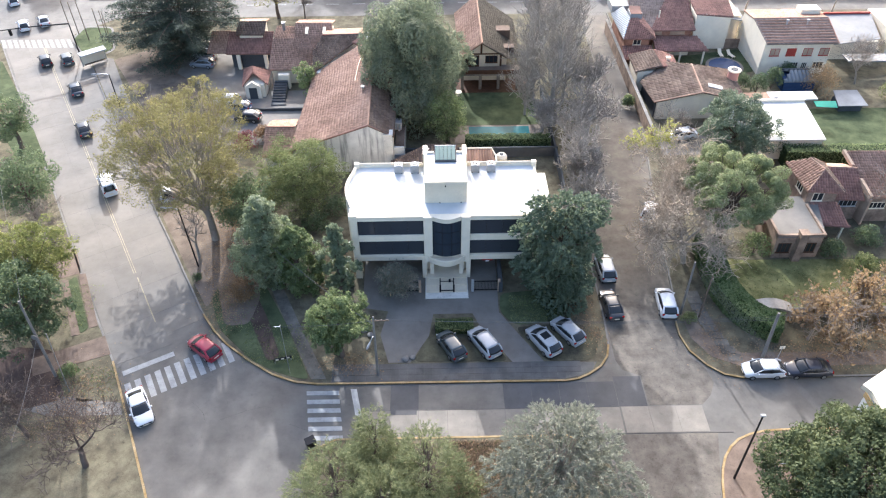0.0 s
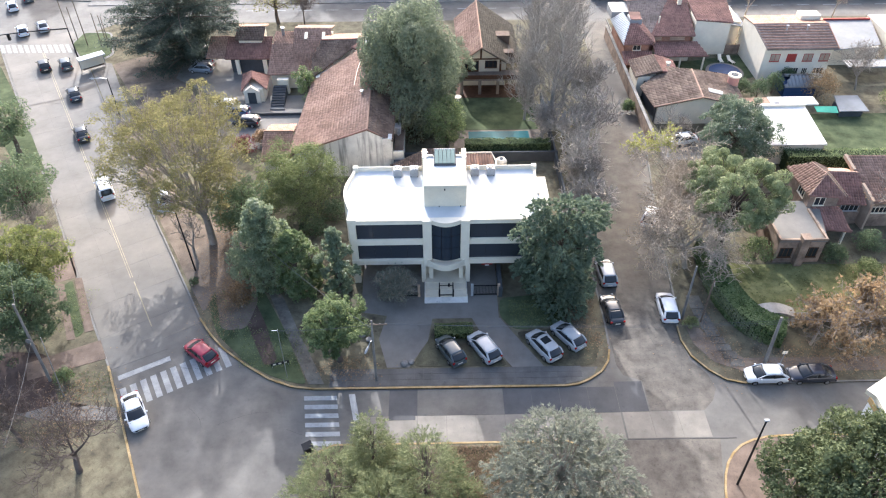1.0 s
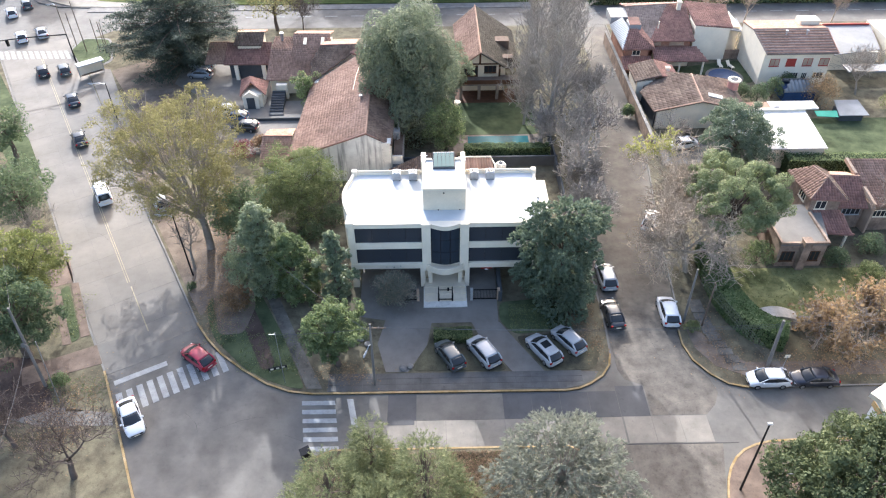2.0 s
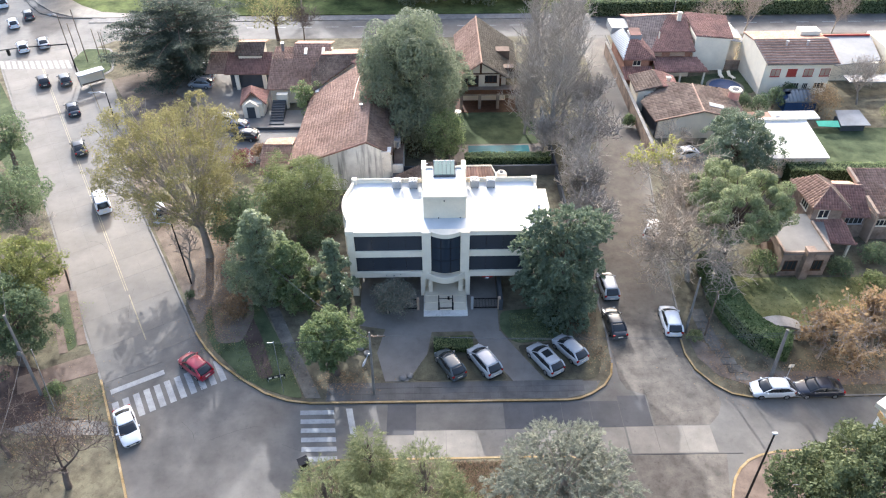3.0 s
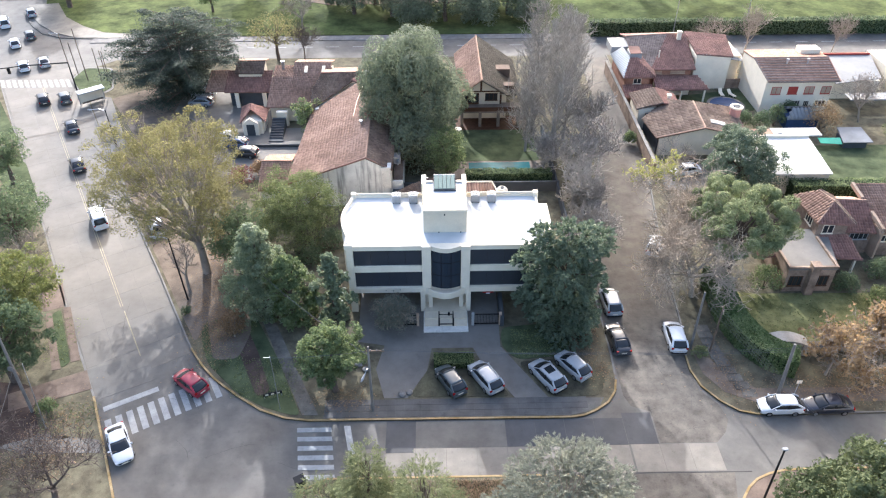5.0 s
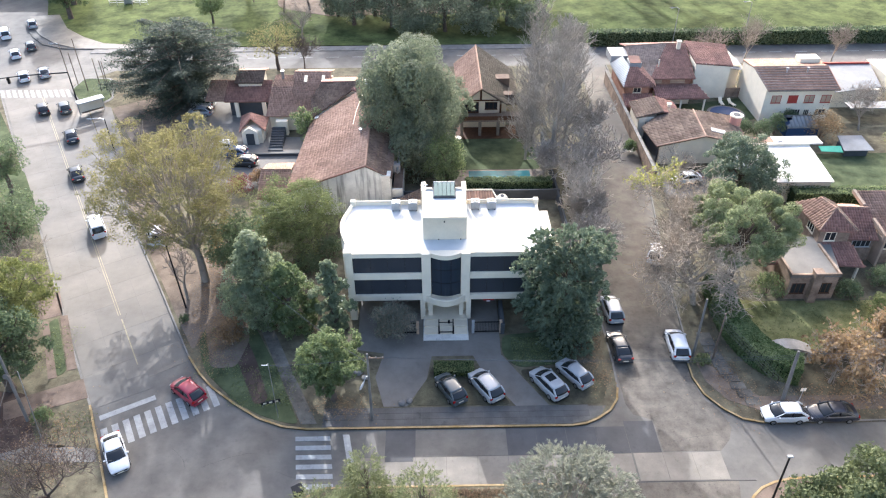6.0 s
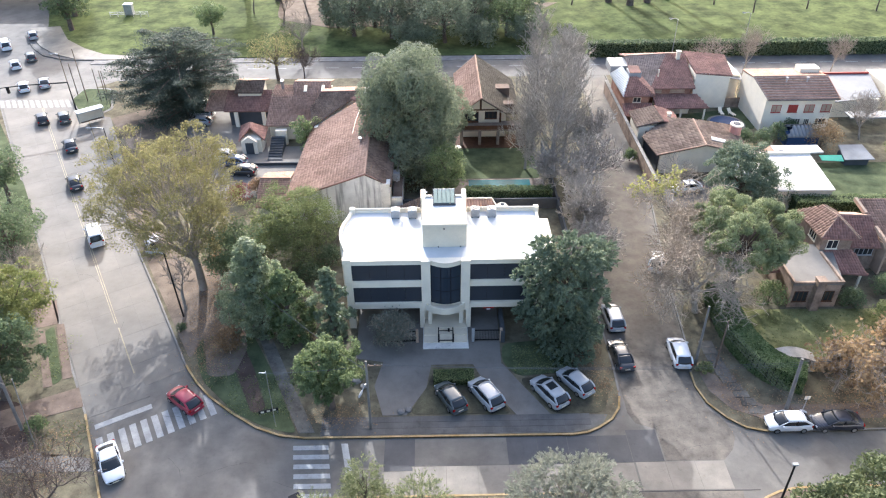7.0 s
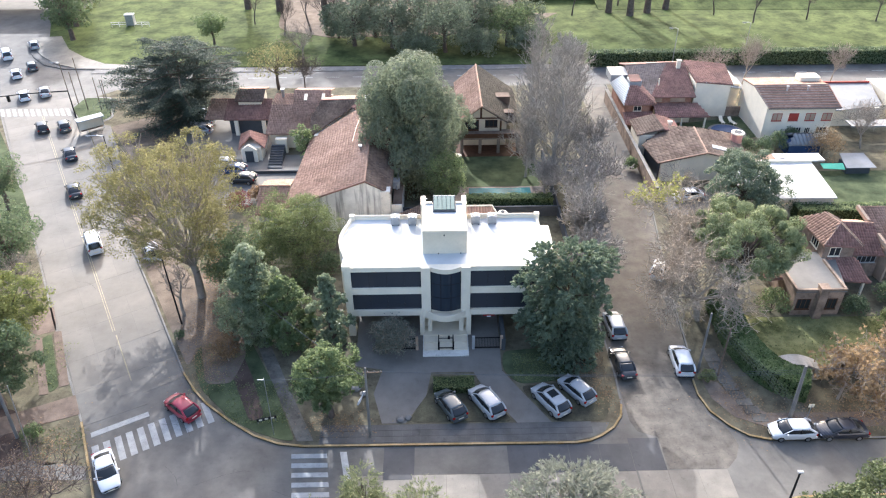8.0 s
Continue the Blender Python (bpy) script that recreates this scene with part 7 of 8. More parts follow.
tree("dark_conifer", "dark grey-green conifer beside the flat roof", 40.6, 81.4, 9.4, 5.2, L_EVER, 53, 0.05, 60, 58, 0.24, 1.0, size_c=(0.18, 0.28), sub=14)
bush("garden_shrub", "light green garden shrub on the lawn", 48.6, 58.6, 2.6, 1.7, L_LIGHT, 54)
bush("garden_shrub", "green shrub beside the brick house", 37.2, 61.6, 3.4, 2.0, L_MID, 55)
bush("garden_shrub", "dark shrub before the brick house", 46.2, 61.4, 2.2, 1.6, L_DARK, 56)
bush("garden_shrub", "dark shrub before the brick house", 50.8, 63.0, 3.0, 1.9, L_DARK, 156)
bare_tree("autumn_tree", "spreading tree with sparse orange leaves", 38.6, 48.6, 6.6, 57, 1.2, 5, M_TWIG, 0.0, L_ORANGE, 2, 0.38, first=0.3, keep=0.45)
bare_tree("autumn_tree", "spreading tree with sparse orange leaves", 44.6, 49.8, 6.6, 58, 1.2, 5, M_TWIG, 0.0, L_ORANGE, 2, 0.38, first=0.3, keep=0.45)
bare_tree("autumn_tree", "spreading tree with sparse orange leaves", 50.2, 53.0, 6.4, 59, 1.2, 5, M_TWIG, 0.0, L_ORANGE, 2, 0.38, first=0.3, keep=0.45)
bare_tree("bare_garden_tree", "leafless tree behind the brick house", 55.0, 66.0, 9.0, 60, 0.7, 5, M_TWIG, 0.15, first=0.28)
hedge("ivy_hedge", "ivy covered hedge round the garden corner", [(31.7, 63.0), (31.4, 57.2), (31.6, 55.0), (32.1, 53.0), (32.9, 51.3), (34.1, 50.1), (35.8, 49.3)], 2.5, 2.2, L_IVY, 61, 180, 0.24)
hedge("garden_hedge", "clipped green hedge along the back garden", [(47.0, 79.6), (52.0, 79.4), (58.0, 79.4), (80.0, 79.0)], 1.9, 2.7, L_MID, 62, 45)
bush("garden_shrub", "round dark shrub over the flat roof", 46.6, 81.6, 4.4, 2.1, L_DARK, 63)
hedge("pool_hedge", "clipped hedge behind the office", [(4.4, 84.2), (16.2, 84.2)], 1.4, 2.1, L_MID, 64, 70)
hedge("box_hedge", "low clipped box hedge on the forecourt", [(-0.1, 50.9), (3.9, 50.9)], 1.6, 0.85, L_LIGHT, 65, 160, 0.14)
# foreground conifers
spray_tree("deodar_tree", "small pale green conifer at the kerb", -5.4, 34.6, 8.3, 2.5, L_CONIFER, 70, 40, 60, 15, 0.1, "spire", (0.28, 0.42), 1.0, 0.85, 0.3, 0.17, 0.2, 0.4)
spray_tree("deodar_tree", "broad feathery green conifer", -0.9, 32.0, 9.0, 4.8, L_CONIFER, 71, 76, 60, 15, 0.05, "spire", (0.22, 0.32), 0.9, 0.9, 0.3, 0.17, 0.2, 0.4)
spray_tree("deodar_tree", "broad feathery green conifer", -8.4, 30.4, 9.3, 5.4, L_CONIFER, 72, 80, 60, 15, 0.05, "spire", (0.21, 0.3), 0.9, 0.9, 0.3, 0.17, 0.2, 0.4)
spray_tree("deodar_tree", "low feathery yellow-green conifer", -4.4, 28.6, 8.4, 4.4, L_CONIFER, 75, 64, 60, 15, 0.05, "spire", (0.22, 0.32), 0.9, 0.9, 0.3, 0.17, 0.2, 0.4)
spray_tree("grey_cedar", "broad grey-green cedar with drooping sprays", 9.6, 30.4, 10.9, 7.3, L_GREY, 73, 120, 54, 14, 0.2, "dome", (0.17, 0.26), 0.55, 0.6, 0.34, 0.22, 0.6, 0.1, bark=M_TWIG)
tree("laurel_tree", "dense dark green tree at the corner", 33.6, 29.6, 9.8, 6.1, L_LAUREL, 74, 0.06, 100, 74, 0.29, 0.8, size_c=(0.2, 0.28), rim=0.72, slim=0.6, sub=12, sub_r=(0.36, 0.55), shell=0.6)
# left verge
tree("verge_tree", "dark leafy tree on the verge", -49.6, 70.4, 9.5, 4.2, L_DARK, 80, 0.2, 50, 130, 0.3)
tree("verge_tree", "dark leafy tree on the verge", -58.0, 86.0, 8.5, 3.6, L_DARK, 81, 0.2, 40, 130, 0.3)
tree("verge_tree", "dark leafy tree with yellowish top", -42.6, 55.4, 11.5, 4.4, L_OLIVE, 82, 0.2, 44, 40, 0.24, sub=14)
tree("verge_tree", "dense dark green tree on the verge", -41.4, 49.6, 11.0, 4.6, L_DARK, 83, 0.12, 46, 42, 0.24, sub=14)
bare_tree("bare_verge_tree", "leafless brown tree on the verge", -46.0, 66.0, 6.4, 84, 0.75, 5, M_TWIG, 0.12, first=0.26)
bare_tree("bare_verge_tree", "leafless dark tree near the crossing", -31.6, 35.4, 14.0, 85, 0.9, 5, M_TWIG_DARK, 0.14, first=0.2, fork=(3, 4), thin=0.024)
bare_tree("bare_verge_tree", "leafless grey tree near the crossing", -38.0, 38.6, 9.5, 86, 0.9, 5, M_TWIG_DARK, 0.12, first=0.22, thin=0.028)
bush("kerb_bush", "light bush in the car park corner", -19.2, 87.6, 1.8, 1.1, L_MID, 87)
tree("lot_tree", "light green tree against the lodge", -18.6, 98.4, 6.5, 2.2, L_MID, 88, 0.15, 30, 120, 0.26)
bush("red_bush", "wine red shrub beside the annex", -26.4, 85.6, 2.6, 1.7, L_RED, 89)
bush("red_bush", "reddish bare shrub beside the annex", -24.2, 87.6, 2.2, 1.5, L_BROWN, 90)
# behind the houses
bare_tree("far_street_tree", "leafless tree along the back street", -23.2, 127.0, 7.0, 91, 0.7, 5, M_TWIG_DARK, 0.15)
tree("far_street_tree", "thin yellow-green tree along the back street", -28.0, 127.2, 8.5, 5.0, L_YELLOW, 92, 0.3, 46, 46, 0.3)
bare_tree("far_street_tree", "pale leafless tree along the back street", 73.6, 126.6, 7.4, 93, 0.6, 5, M_TWIG, 0.25)
bare_tree("far_street_tree", "grey leafless tree behind the cream house", 57.0, 125.4, 9.5, 94, 0.6, 5, M_TWIG, 0.2)
for i, (x, y, h) in enumerate(((-25.6, 141.0, 10.0), (-37.5, 127.0, 6.5), (52.0, 126.8, 8.5))):
    bare_tree("far_street_tree", "grey leafless tree along the back street", x, y, h, 180 + i, 0.75, 5, M_TWIG, 0.14, first=0.25)
bush("willow_ball", "round golden brown weeping shrub", 59.4, 98.4, 4.6, 3.2, L_ORANGE, 95, 160, 16, 0.22)
bare_tree("bare_garden_tree", "leafless tree in a back garden", 66.5, 100.6, 7.0, 96, 0.75, 5, M_TWIG, 0.12)
bush("garden_shrub", "pale green shrub in a back garden", 70.0, 96.5, 2.6, 2.0, L_LIGHT, 97)
for i, (x, y, h) in enumerate(((50.0, 98.4, 3.6), (52.8, 99.6, 4.4), (56.4, 103.0, 2.6), (47.8, 99.6, 3.0))):
    bush("garden_shrub", "dark green garden shrub beside the white house", x, y, h, 1.6, L_DARK, 98 + i)
bare_tree("bare_garden_tree", "small leafless tree in the yard", 34.0, 86.4, 5.0, 105, 0.75, 5, M_TWIG, 0.15)
bush("lane_bush", "green growth beside the lane wall", 29.4, 95.0, 2.0, 1.1, L_MID, 107)
hedge("park_hedge", "tall dark hedge along the back street", [(31.0, 137.7), (140.0, 137.6)], 2.0, 2.8, L_DARK, 108, 20, 0.4)
tree("park_tree", "round green park tree", -46.0, 152.6, 7.0, 4.0, L_MID, 110, 0.3, 40, 90, 0.35)
tree("park_tree", "leafy park tree by the back street", 16.0, 149.5, 9.0, 5.4, L_MID, 111, 0.25, 50, 90, 0.4)
tree("park_tree", "grey-green park tree by the back street", 3.0, 146.0, 11.0, 7.0, L_EUC, 112, 0.25, 60, 100, 0.4)
for i, (x, y, h, r) in enumerate(((-16.0, 150.5, 11.0, 5.0), (-8.0, 149.0, 11.0, 5.0), (-12.0, 156.0, 11.0, 5.0), (9.0, 152.0, 12.0, 5.0), (-3.0, 153.0, 12.0, 5.0), (3.0, 157.0, 10.0, 5.0), (13.0, 157.0, 10.0, 5.0), (20.0, 154.0, 9.0, 4.5), (-20.0, 156.0, 8.0, 4.5), (-3.0, 145.0, 5.0, 4.5), (9.5, 144.5, 6.0, 4.5), (19.5, 145.0, 6.5, 4.5))):
    tree("grove_tree", "dark dense park tree by the back street", x, y, h, r, L_EUC, 113 + i, 0.02, 44, 90, 0.45)
for i, (x, y, h, r) in enumerate(((-24.0, 168.0, 15.0, 5.0), (-18.0, 172.0, 16.0, 5.0), (-13.0, 166.0, 15.0, 5.0), (-7.0, 171.0, 15.0, 5.0), (-2.0, 167.0, 16.0, 5.0), (4.0, 172.0, 15.0, 5.0), (9.0, 168.0, 15.0, 5.0), (15.0, 174.0, 16.0, 5.0), (21.0, 178.0, 14.0, 4.5), (42.0, 172.0, 14.0, 4.5), (46.5, 169.5, 15.0, 4.5), (51.0, 171.5, 15.0, 4.0), (56.0, 174.0, 14.0, 4.0), (-36.0, 176.0, 15.0, 4.5), (-44.0, 178.0, 15.0, 4.5))):
    tree("tall_grove_tree", "tall dark grove tree with bare lower trunk", x, y, h + 5, r, L_DARK, 213 + i, 0.5, 45, 70, 0.6)
for i, (x, y, h, r) in enumerate(((-77.5, 156.5, 14.0, 5.0), (-80.5, 166.0, 15.0, 5.5), (-83.5, 177.0, 14.0, 6.0))):
    tree("grove_tree", "dark dense tree beside the underpass", x, y, h, r, L_DARK, 120 + i, 0.1, 50, 90, 0.5)
for i, (x, y, h) in enumerate(((-26.5, 160.0, 11.0), (-22.5, 157.5, 11.0), (-20.5, 158.5, 12.0), (66.0, 169.0, 9.0), (73.0, 163.0, 9.0), (86.0, 165.0, 9.0), (101.0, 163.0, 8.0), (33.0, 170.0, 9.0), (45.0, 176.0, 10.0), (-32.0, 158.0, 8.0), (-40.0, 166.0, 8.0))):
    bare_tree("park_sapling", "slim leafless park tree", x, y, h, 130 + i, 0.4, 4, M_TWIG_DARK, 0.4, first=0.35)
bush("pole_growth", "yellow-green growth at the foot of a pole", 26.9, 51.3, 1.4, 0.9, L_LIGHT, 170, 90, 10, 0.18)
bush("verge_shrub", "small dark shrub on the verge", -36.6, 45.6, 1.6, 1.0, L_MID, 171, 90, 10, 0.18)
bush("kerb_shrub", "low dark growth by the avenue kerb", -27.0, 59.0, 0.9, 0.7, L_DARK, 172, 70, 8, 0.16)

# ---- cars ----
def loft(bm, rings):
    vs = [[bm.verts.new(p) for p in ring] for ring in rings]
    n = len(vs[0])
    for a, b in zip(vs, vs[1:]):
        for k in range(n):
            bm.faces.new((a[k], a[(k + 1) % n], b[(k + 1) % n], b[k]))
    bm.faces.new(vs[0][::-1])
    bm.faces.new(vs[-1])
    return bm


PAINT = {}


def car_paint(col):
    if col not in PAINT:
        PAINT[col] = paint_mat("car_paint", col)
    return PAINT[col]


SHAPES = {  # length, width, height, bonnet height, belt height, roof line: screen base, roof front, roof end, tail base (from front, as shares)
    "hatch": (4.05, 1.78, 1.5, 0.92, 0.99, 0.205, 0.42, 0.80, 0.965),
    "sedan": (4.5, 1.8, 1.46, 0.90, 0.97, 0.235, 0.44, 0.69, 0.88),
    "suv": (4.4, 1.85, 1.64, 1.0, 1.08, 0.21, 0.41, 0.85, 0.975),
    "van": (4.7, 1.85, 1.9, 1.05, 1.15, 0.17, 0.30, 0.94, 0.99),
}


def car(kind, col, x, y, yaw, label, z=0.012, sunroof=False, rails=False, group=""):
    """A car at a place; yaw: where its front points, degrees from +x."""
    L, W, H, hb, belt, s0, s1, s2, s3 = SHAPES[kind]
    ob = thing("car", x, y, z, label, "car", group, rz=yaw)
    paint = car_paint(col)
    w = W / 2
    X = lambda s: L / 2 - s * L
    rings = []
    tail = belt if kind != "sedan" else 0.98
    for s, ww, zb, zt in ((0.0, 0.5, 0.36, 0.56), (0.012, 0.7, 0.27, 0.63), (0.035, 0.83, 0.22, 0.69), (0.08, 0.925, 0.2, hb - 0.13), (0.15, 0.975, 0.2, hb - 0.05), (s0 - 0.02, 0.99, 0.2, hb), (s0 + 0.05, 1.0, 0.2, belt - 0.03), (0.5, 1.0, 0.2, belt), (0.8, 1.0, 0.2, belt + 0.01), (s3 - 0.05, 0.98, 0.22, tail), (0.955, 0.92, 0.25, tail - 0.06), (0.985, 0.82, 0.3, tail - 0.14), (1.0, 0.66, 0.38, tail - 0.26)):
        a = w * ww
        rings.append([(X(s), q, zz) for q, zz in ((-a * 0.86, zb), (-a * 0.97, zb + 0.1), (-a, zb + 0.24), (-a * 0.99, zt - 0.2), (-a * 0.95, zt - 0.07), (-a * 0.86, zt - 0.01), (-a * 0.5, zt + 0.035), (0, zt + 0.05), (a * 0.5, zt + 0.035), (a * 0.86, zt - 0.01), (a * 0.95, zt - 0.07), (a * 0.99, zt - 0.2), (a, zb + 0.24), (a * 0.97, zb + 0.1), (a * 0.86, zb))])
    body = part("body", loft(bmesh.new(), rings), paint, ob)
    for f in body.data.polygons:
        f.use_smooth = True
    b0, b1 = w * 0.93, w * 0.77
    zr = H - 0.09
    A = {"fs": (X(s0), b0 * 0.95, hb - 0.01), "rf": (X(s1), b1, zr), "rr": (X(s2), b1 * 0.95, zr - 0.02), "tb": (X(s3), b0 * 0.9, tail - 0.02)}

    def sheet(name, point, nu, nv, mat_, thick=0.03, label_=""):
        """A curved pane or skin: point(u, v) for u and v from 0 to 1, with thickness below it."""
        bm = bmesh.new()
        top = [[bm.verts.new(point(i / nu, j / nv)) for j in range(nv + 1)] for i in range(nu + 1)]
        low = [[bm.verts.new(v.co * 0.985 + Vector((0, 0, -thick))) for v in row] for row in top]
        for i in range(nu):
            for j in range(nv):
                bm.faces.new((top[i][j], top[i + 1][j], top[i + 1][j + 1], top[i][j + 1]))
                bm.faces.new((low[i][j], low[i][j + 1], low[i + 1][j + 1], low[i + 1][j]))
        rim = [(i, 0) for i in range(nu + 1)] + [(nu, j) for j in range(1, nv + 1)] + [(i, nv) for i in range(nu - 1, -1, -1)] + [(0, j) for j in range(nv - 1, 0, -1)]
        for (i, j), (k, m) in zip(rim, rim[1:] + rim[:1]):
            bm.faces.new((top[i][j], low[i][j], low[k][m], top[k][m]))
        bmesh.ops.recalc_face_normals(bm, faces=bm.faces)
        o = part(name, bm, mat_, ob, label_)
        for f in o.data.polygons:
            f.use_smooth = True
        return o

    def mir(p):
        return (p[0], -p[1], p[2])

    def screen(a, b, bow):
        def at(u, v):
            p = Vector(a).lerp(Vector(b), v)
            t = 2 * u - 1
            return (p.x + bow * (1 - t * t) * (1 - 0.35 * v), p.y * t, p.z + 0.05 * (1 - t * t) * v + 0.03 * math.sin(math.pi * v))
        return at

    def flank(a, b, c, d, sgn):
        def at(u, v):
            p = Vector(a).lerp(Vector(b), u).lerp(Vector(d).lerp(Vector(c), u), v)
            return (p.x, sgn * (p.y + 0.025 * math.sin(math.pi * v)), p.z)
        return at

    sheet("windscreen", screen(A["fs"], A["rf"], 0.2), 8, 4, M_CARGLASS)
    sheet("rear_window", screen(A["tb"], A["rr"], -0.14), 8, 4, M_CARGLASS)
    xm = (X(s1) + X(s2)) / 2
    mid_t, mid_b = (xm, b1, zr), (xm, b0, belt - 0.03)
    for sgn in (1, -1):
        q = (lambda p: p) if sgn == 1 else mir
        sheet("side_window", flank(A["fs"], mid_b, mid_t, A["rf"], sgn), 4, 3, M_CARGLASS, 0.02)
        sheet("side_window", flank(mid_b, A["tb"], A["rr"], mid_t, sgn), 4, 3, M_CARGLASS, 0.02)
        for a, b, r, m_ in ((A["fs"], A["rf"], 0.045, paint), (mid_b, mid_t, 0.03, M_DARKMETAL), (A["tb"], A["rr"], 0.1, paint)):
            part("pillar", tube(bmesh.new(), [q(a), q(tuple(Vector(a).lerp(Vector(b), 0.5) + Vector((0, 0.02, 0.03)))), q(b)], r, 6), m_, ob)

    def skin(u, v):
        t = 2 * v - 1
        x0, x1 = X(s1) + 0.13 * (1 - t * t) + 0.02, X(s2) - 0.09 * (1 - t * t) - 0.03
        edge = 1.0 - abs(t) ** 5
        return (x0 + (x1 - x0) * u, t * b1 * (1.06 - 0.05 * u), zr - 0.045 + 0.075 * edge + 0.055 * math.sin(math.pi * (0.1 + 0.8 * u)) * (1 - 0.5 * t * t) - 0.02 * u)

    sheet("roof", skin, 8, 10, paint, 0.04)
    if sunroof:
        part("sunroof", bx(xm - 0.1, xm + 0.75, -b1 * 0.6, b1 * 0.6, zr + 0.05, zr + 0.1), M_CARGLASS, ob, "dark glass sunroof")
    if rails:
        for sgn in (1, -1):
            part("roof_rail", tube(bmesh.new(), [(X(s1) - 0.1, sgn * b1 * 0.93, zr + 0.09), (X(s2) + 0.1, sgn * b1 * 0.93, zr + 0.09)], 0.03, 6), M_STEEL, ob)
    for s in (0.19, 0.79):
        for sgn in (1, -1):
            rad = 0.33 if kind in ("suv", "van") else 0.31
            yo = sgn * (w - 0.1)
            t = part("wheel", tube(bmesh.new(), [(X(s), yo - 0.11, rad), (X(s), yo - 0.085, rad), (X(s), yo + 0.085, rad), (X(s), yo + 0.115, rad)], [rad * 0.9, rad, rad, rad * 0.9], 16), M_TYRE, ob)
            part("rim", tube(bmesh.new(), [(X(s), yo + sgn * 0.1, rad), (X(s), yo + sgn * 0.125, rad)], rad * 0.62, 12), M_RIM, t)
    for sgn in (1, -1):
        a = w * 0.70
        part("headlight", bx(X(0.05), X(0.016), sgn * (a - 0.02) - 0.15, sgn * (a - 0.02) + 0.1, 0.54, 0.66, bevel=0.03), M_LAMPWHITE, ob)
        zt = tail - 0.3
        part("tail_light", bx(X(0.99), X(0.955), sgn * w * 0.76 - 0.13, sgn * w * 0.76 + 0.13, zt, zt + 0.2, bevel=0.02), M_LAMPRED, ob)
        m_ = part("mirror", bx(X(s0) - 0.42, X(s0) - 0.27, sgn * (w + 0.06) - 0.1, sgn * (w + 0.06) + 0.1, belt - 0.06, belt + 0.09, bevel=0.03), paint, ob)
    part("grille", bx(X(0.012), X(-0.004), -0.5, 0.5, 0.42, 0.56, bevel=0.01), M_DARKMETAL, ob)
    part("number_plate", bx(X(-0.004), X(-0.008), -0.26, 0.26, 0.38, 0.5), M_WHITE, ob)
    part("number_plate", bx(X(1.006), X(1.0), -0.26, 0.26, 0.55, 0.67), M_WHITE, ob)
    part("rear_bumper", bx(X(1.008), X(0.96), -w * 0.86, w * 0.86, 0.3, 0.46, bevel=0.03), paint if kind != "suv" else M_TYRE, ob)
    return ob


SILVER, WHITE_C, BLACK_C, GREY_C, RED_C, BLUE_C = (0.40, 0.41, 0.42), (0.72, 0.73, 0.74), (0.018, 0.02, 0.024), (0.07, 0.085, 0.09), (0.30, 0.014, 0.035), (0.02, 0.06, 0.16)
G0 = TOP + 0.035
car("hatch", GREY_C, 1.5, 48.2, 118, "dark grey-green hatchback parked on the grass", G0)
car("suv", SILVER, 4.9, 48.5, 120, "silver sport utility car parked on the forecourt", G0, rails=True)
car("suv", SILVER, 11.0, 48.6, 121, "silver car with dark sunroof parked on the strip", G0, sunroof=True)
car("hatch", SILVER, 13.7, 49.9, 124, "silver hatchback parked near the street corner", G0)
car("suv", SILVER, 19.4, 59.4, 93, "silver estate parked along the side street")
car("sedan", BLACK_C, 19.0, 53.7, 96, "dark saloon parked along the side street")
car("suv", WHITE_C, 25.0, 53.8, 88, "white sport utility car parked on the side street")
car("hatch", WHITE_C, 32.4, 44.5, 180, "white hatchback parked at the kerb")
car("sedan", (0.010, 0.014, 0.028), 36.9, 44.5, 180, "black saloon parked at the kerb")
car("hatch", WHITE_C, 26.9, 69.4, 62, "pale hatchback under the leafless tree")
car("sedan", WHITE_C, 35.2, 86.2, 190, "white saloon in the concrete yard", TOP + 0.03)
car("sedan", WHITE_C, -28.4, 41.4, -60, "white saloon driving on the avenue")
car("hatch", RED_C, -23.9, 48.6, 140, "red hatchback turning over the crossing")
car("van", WHITE_C, -42.8, 76.6, 119, "white van driving up the avenue")
for x, y, kind, col, lab in ((-50.7, 90.2, "sedan", BLACK_C, "black saloon driving up the avenue"), (-55.9, 101.6, "sedan", (0.02, 0.03, 0.045), "dark blue saloon driving up the avenue"), (-64.3, 111.2, "hatch", BLACK_C, "dark hatchback waiting at the crossing"), (-60.9, 111.6, "hatch", GREY_C, "grey hatchback waiting at the crossing"),
                           (-73.4, 124.6, "hatch", WHITE_C, "white hatchback in the junction"), (-70.5, 126.4, "sedan", SILVER, "silver saloon in the junction"), (-79.8, 135.4, "hatch", WHITE_C, "white hatchback in the junction"), (-78.6, 139.4, "hatch", GREY_C, "grey hatchback in the junction"), (-86.6, 146.0, "van", WHITE_C, "white van in the junction"), (-83.8, 152.0, "hatch", SILVER, "silver hatchback in the junction")):
    car(kind, col, x, y, 120, lab, group="avenue traffic")
car("hatch", SILVER, -34.9, 74.8, 120, "silver hatchback parked under the yellowing tree")
for x, y, col, lab in ((-39.6, 115.6, SILVER, "silver hatchback in the car park"), (-38.2, 112.3, SILVER, "silver hatchback in the car park"), (-37.8, 109.2, (0.2, 0.22, 0.25), "grey hatchback in the car park"), (-29.4, 95.4, BLUE_C, "blue hatchback in the car park"), (-27.4, 92.6, BLACK_C, "dark hatchback in the car park"), (-31.4, 97.4, SILVER, "silver hatchback in the car park")):
    car("hatch", col, x, y, 172, lab, TOP + 0.025, group="car park")

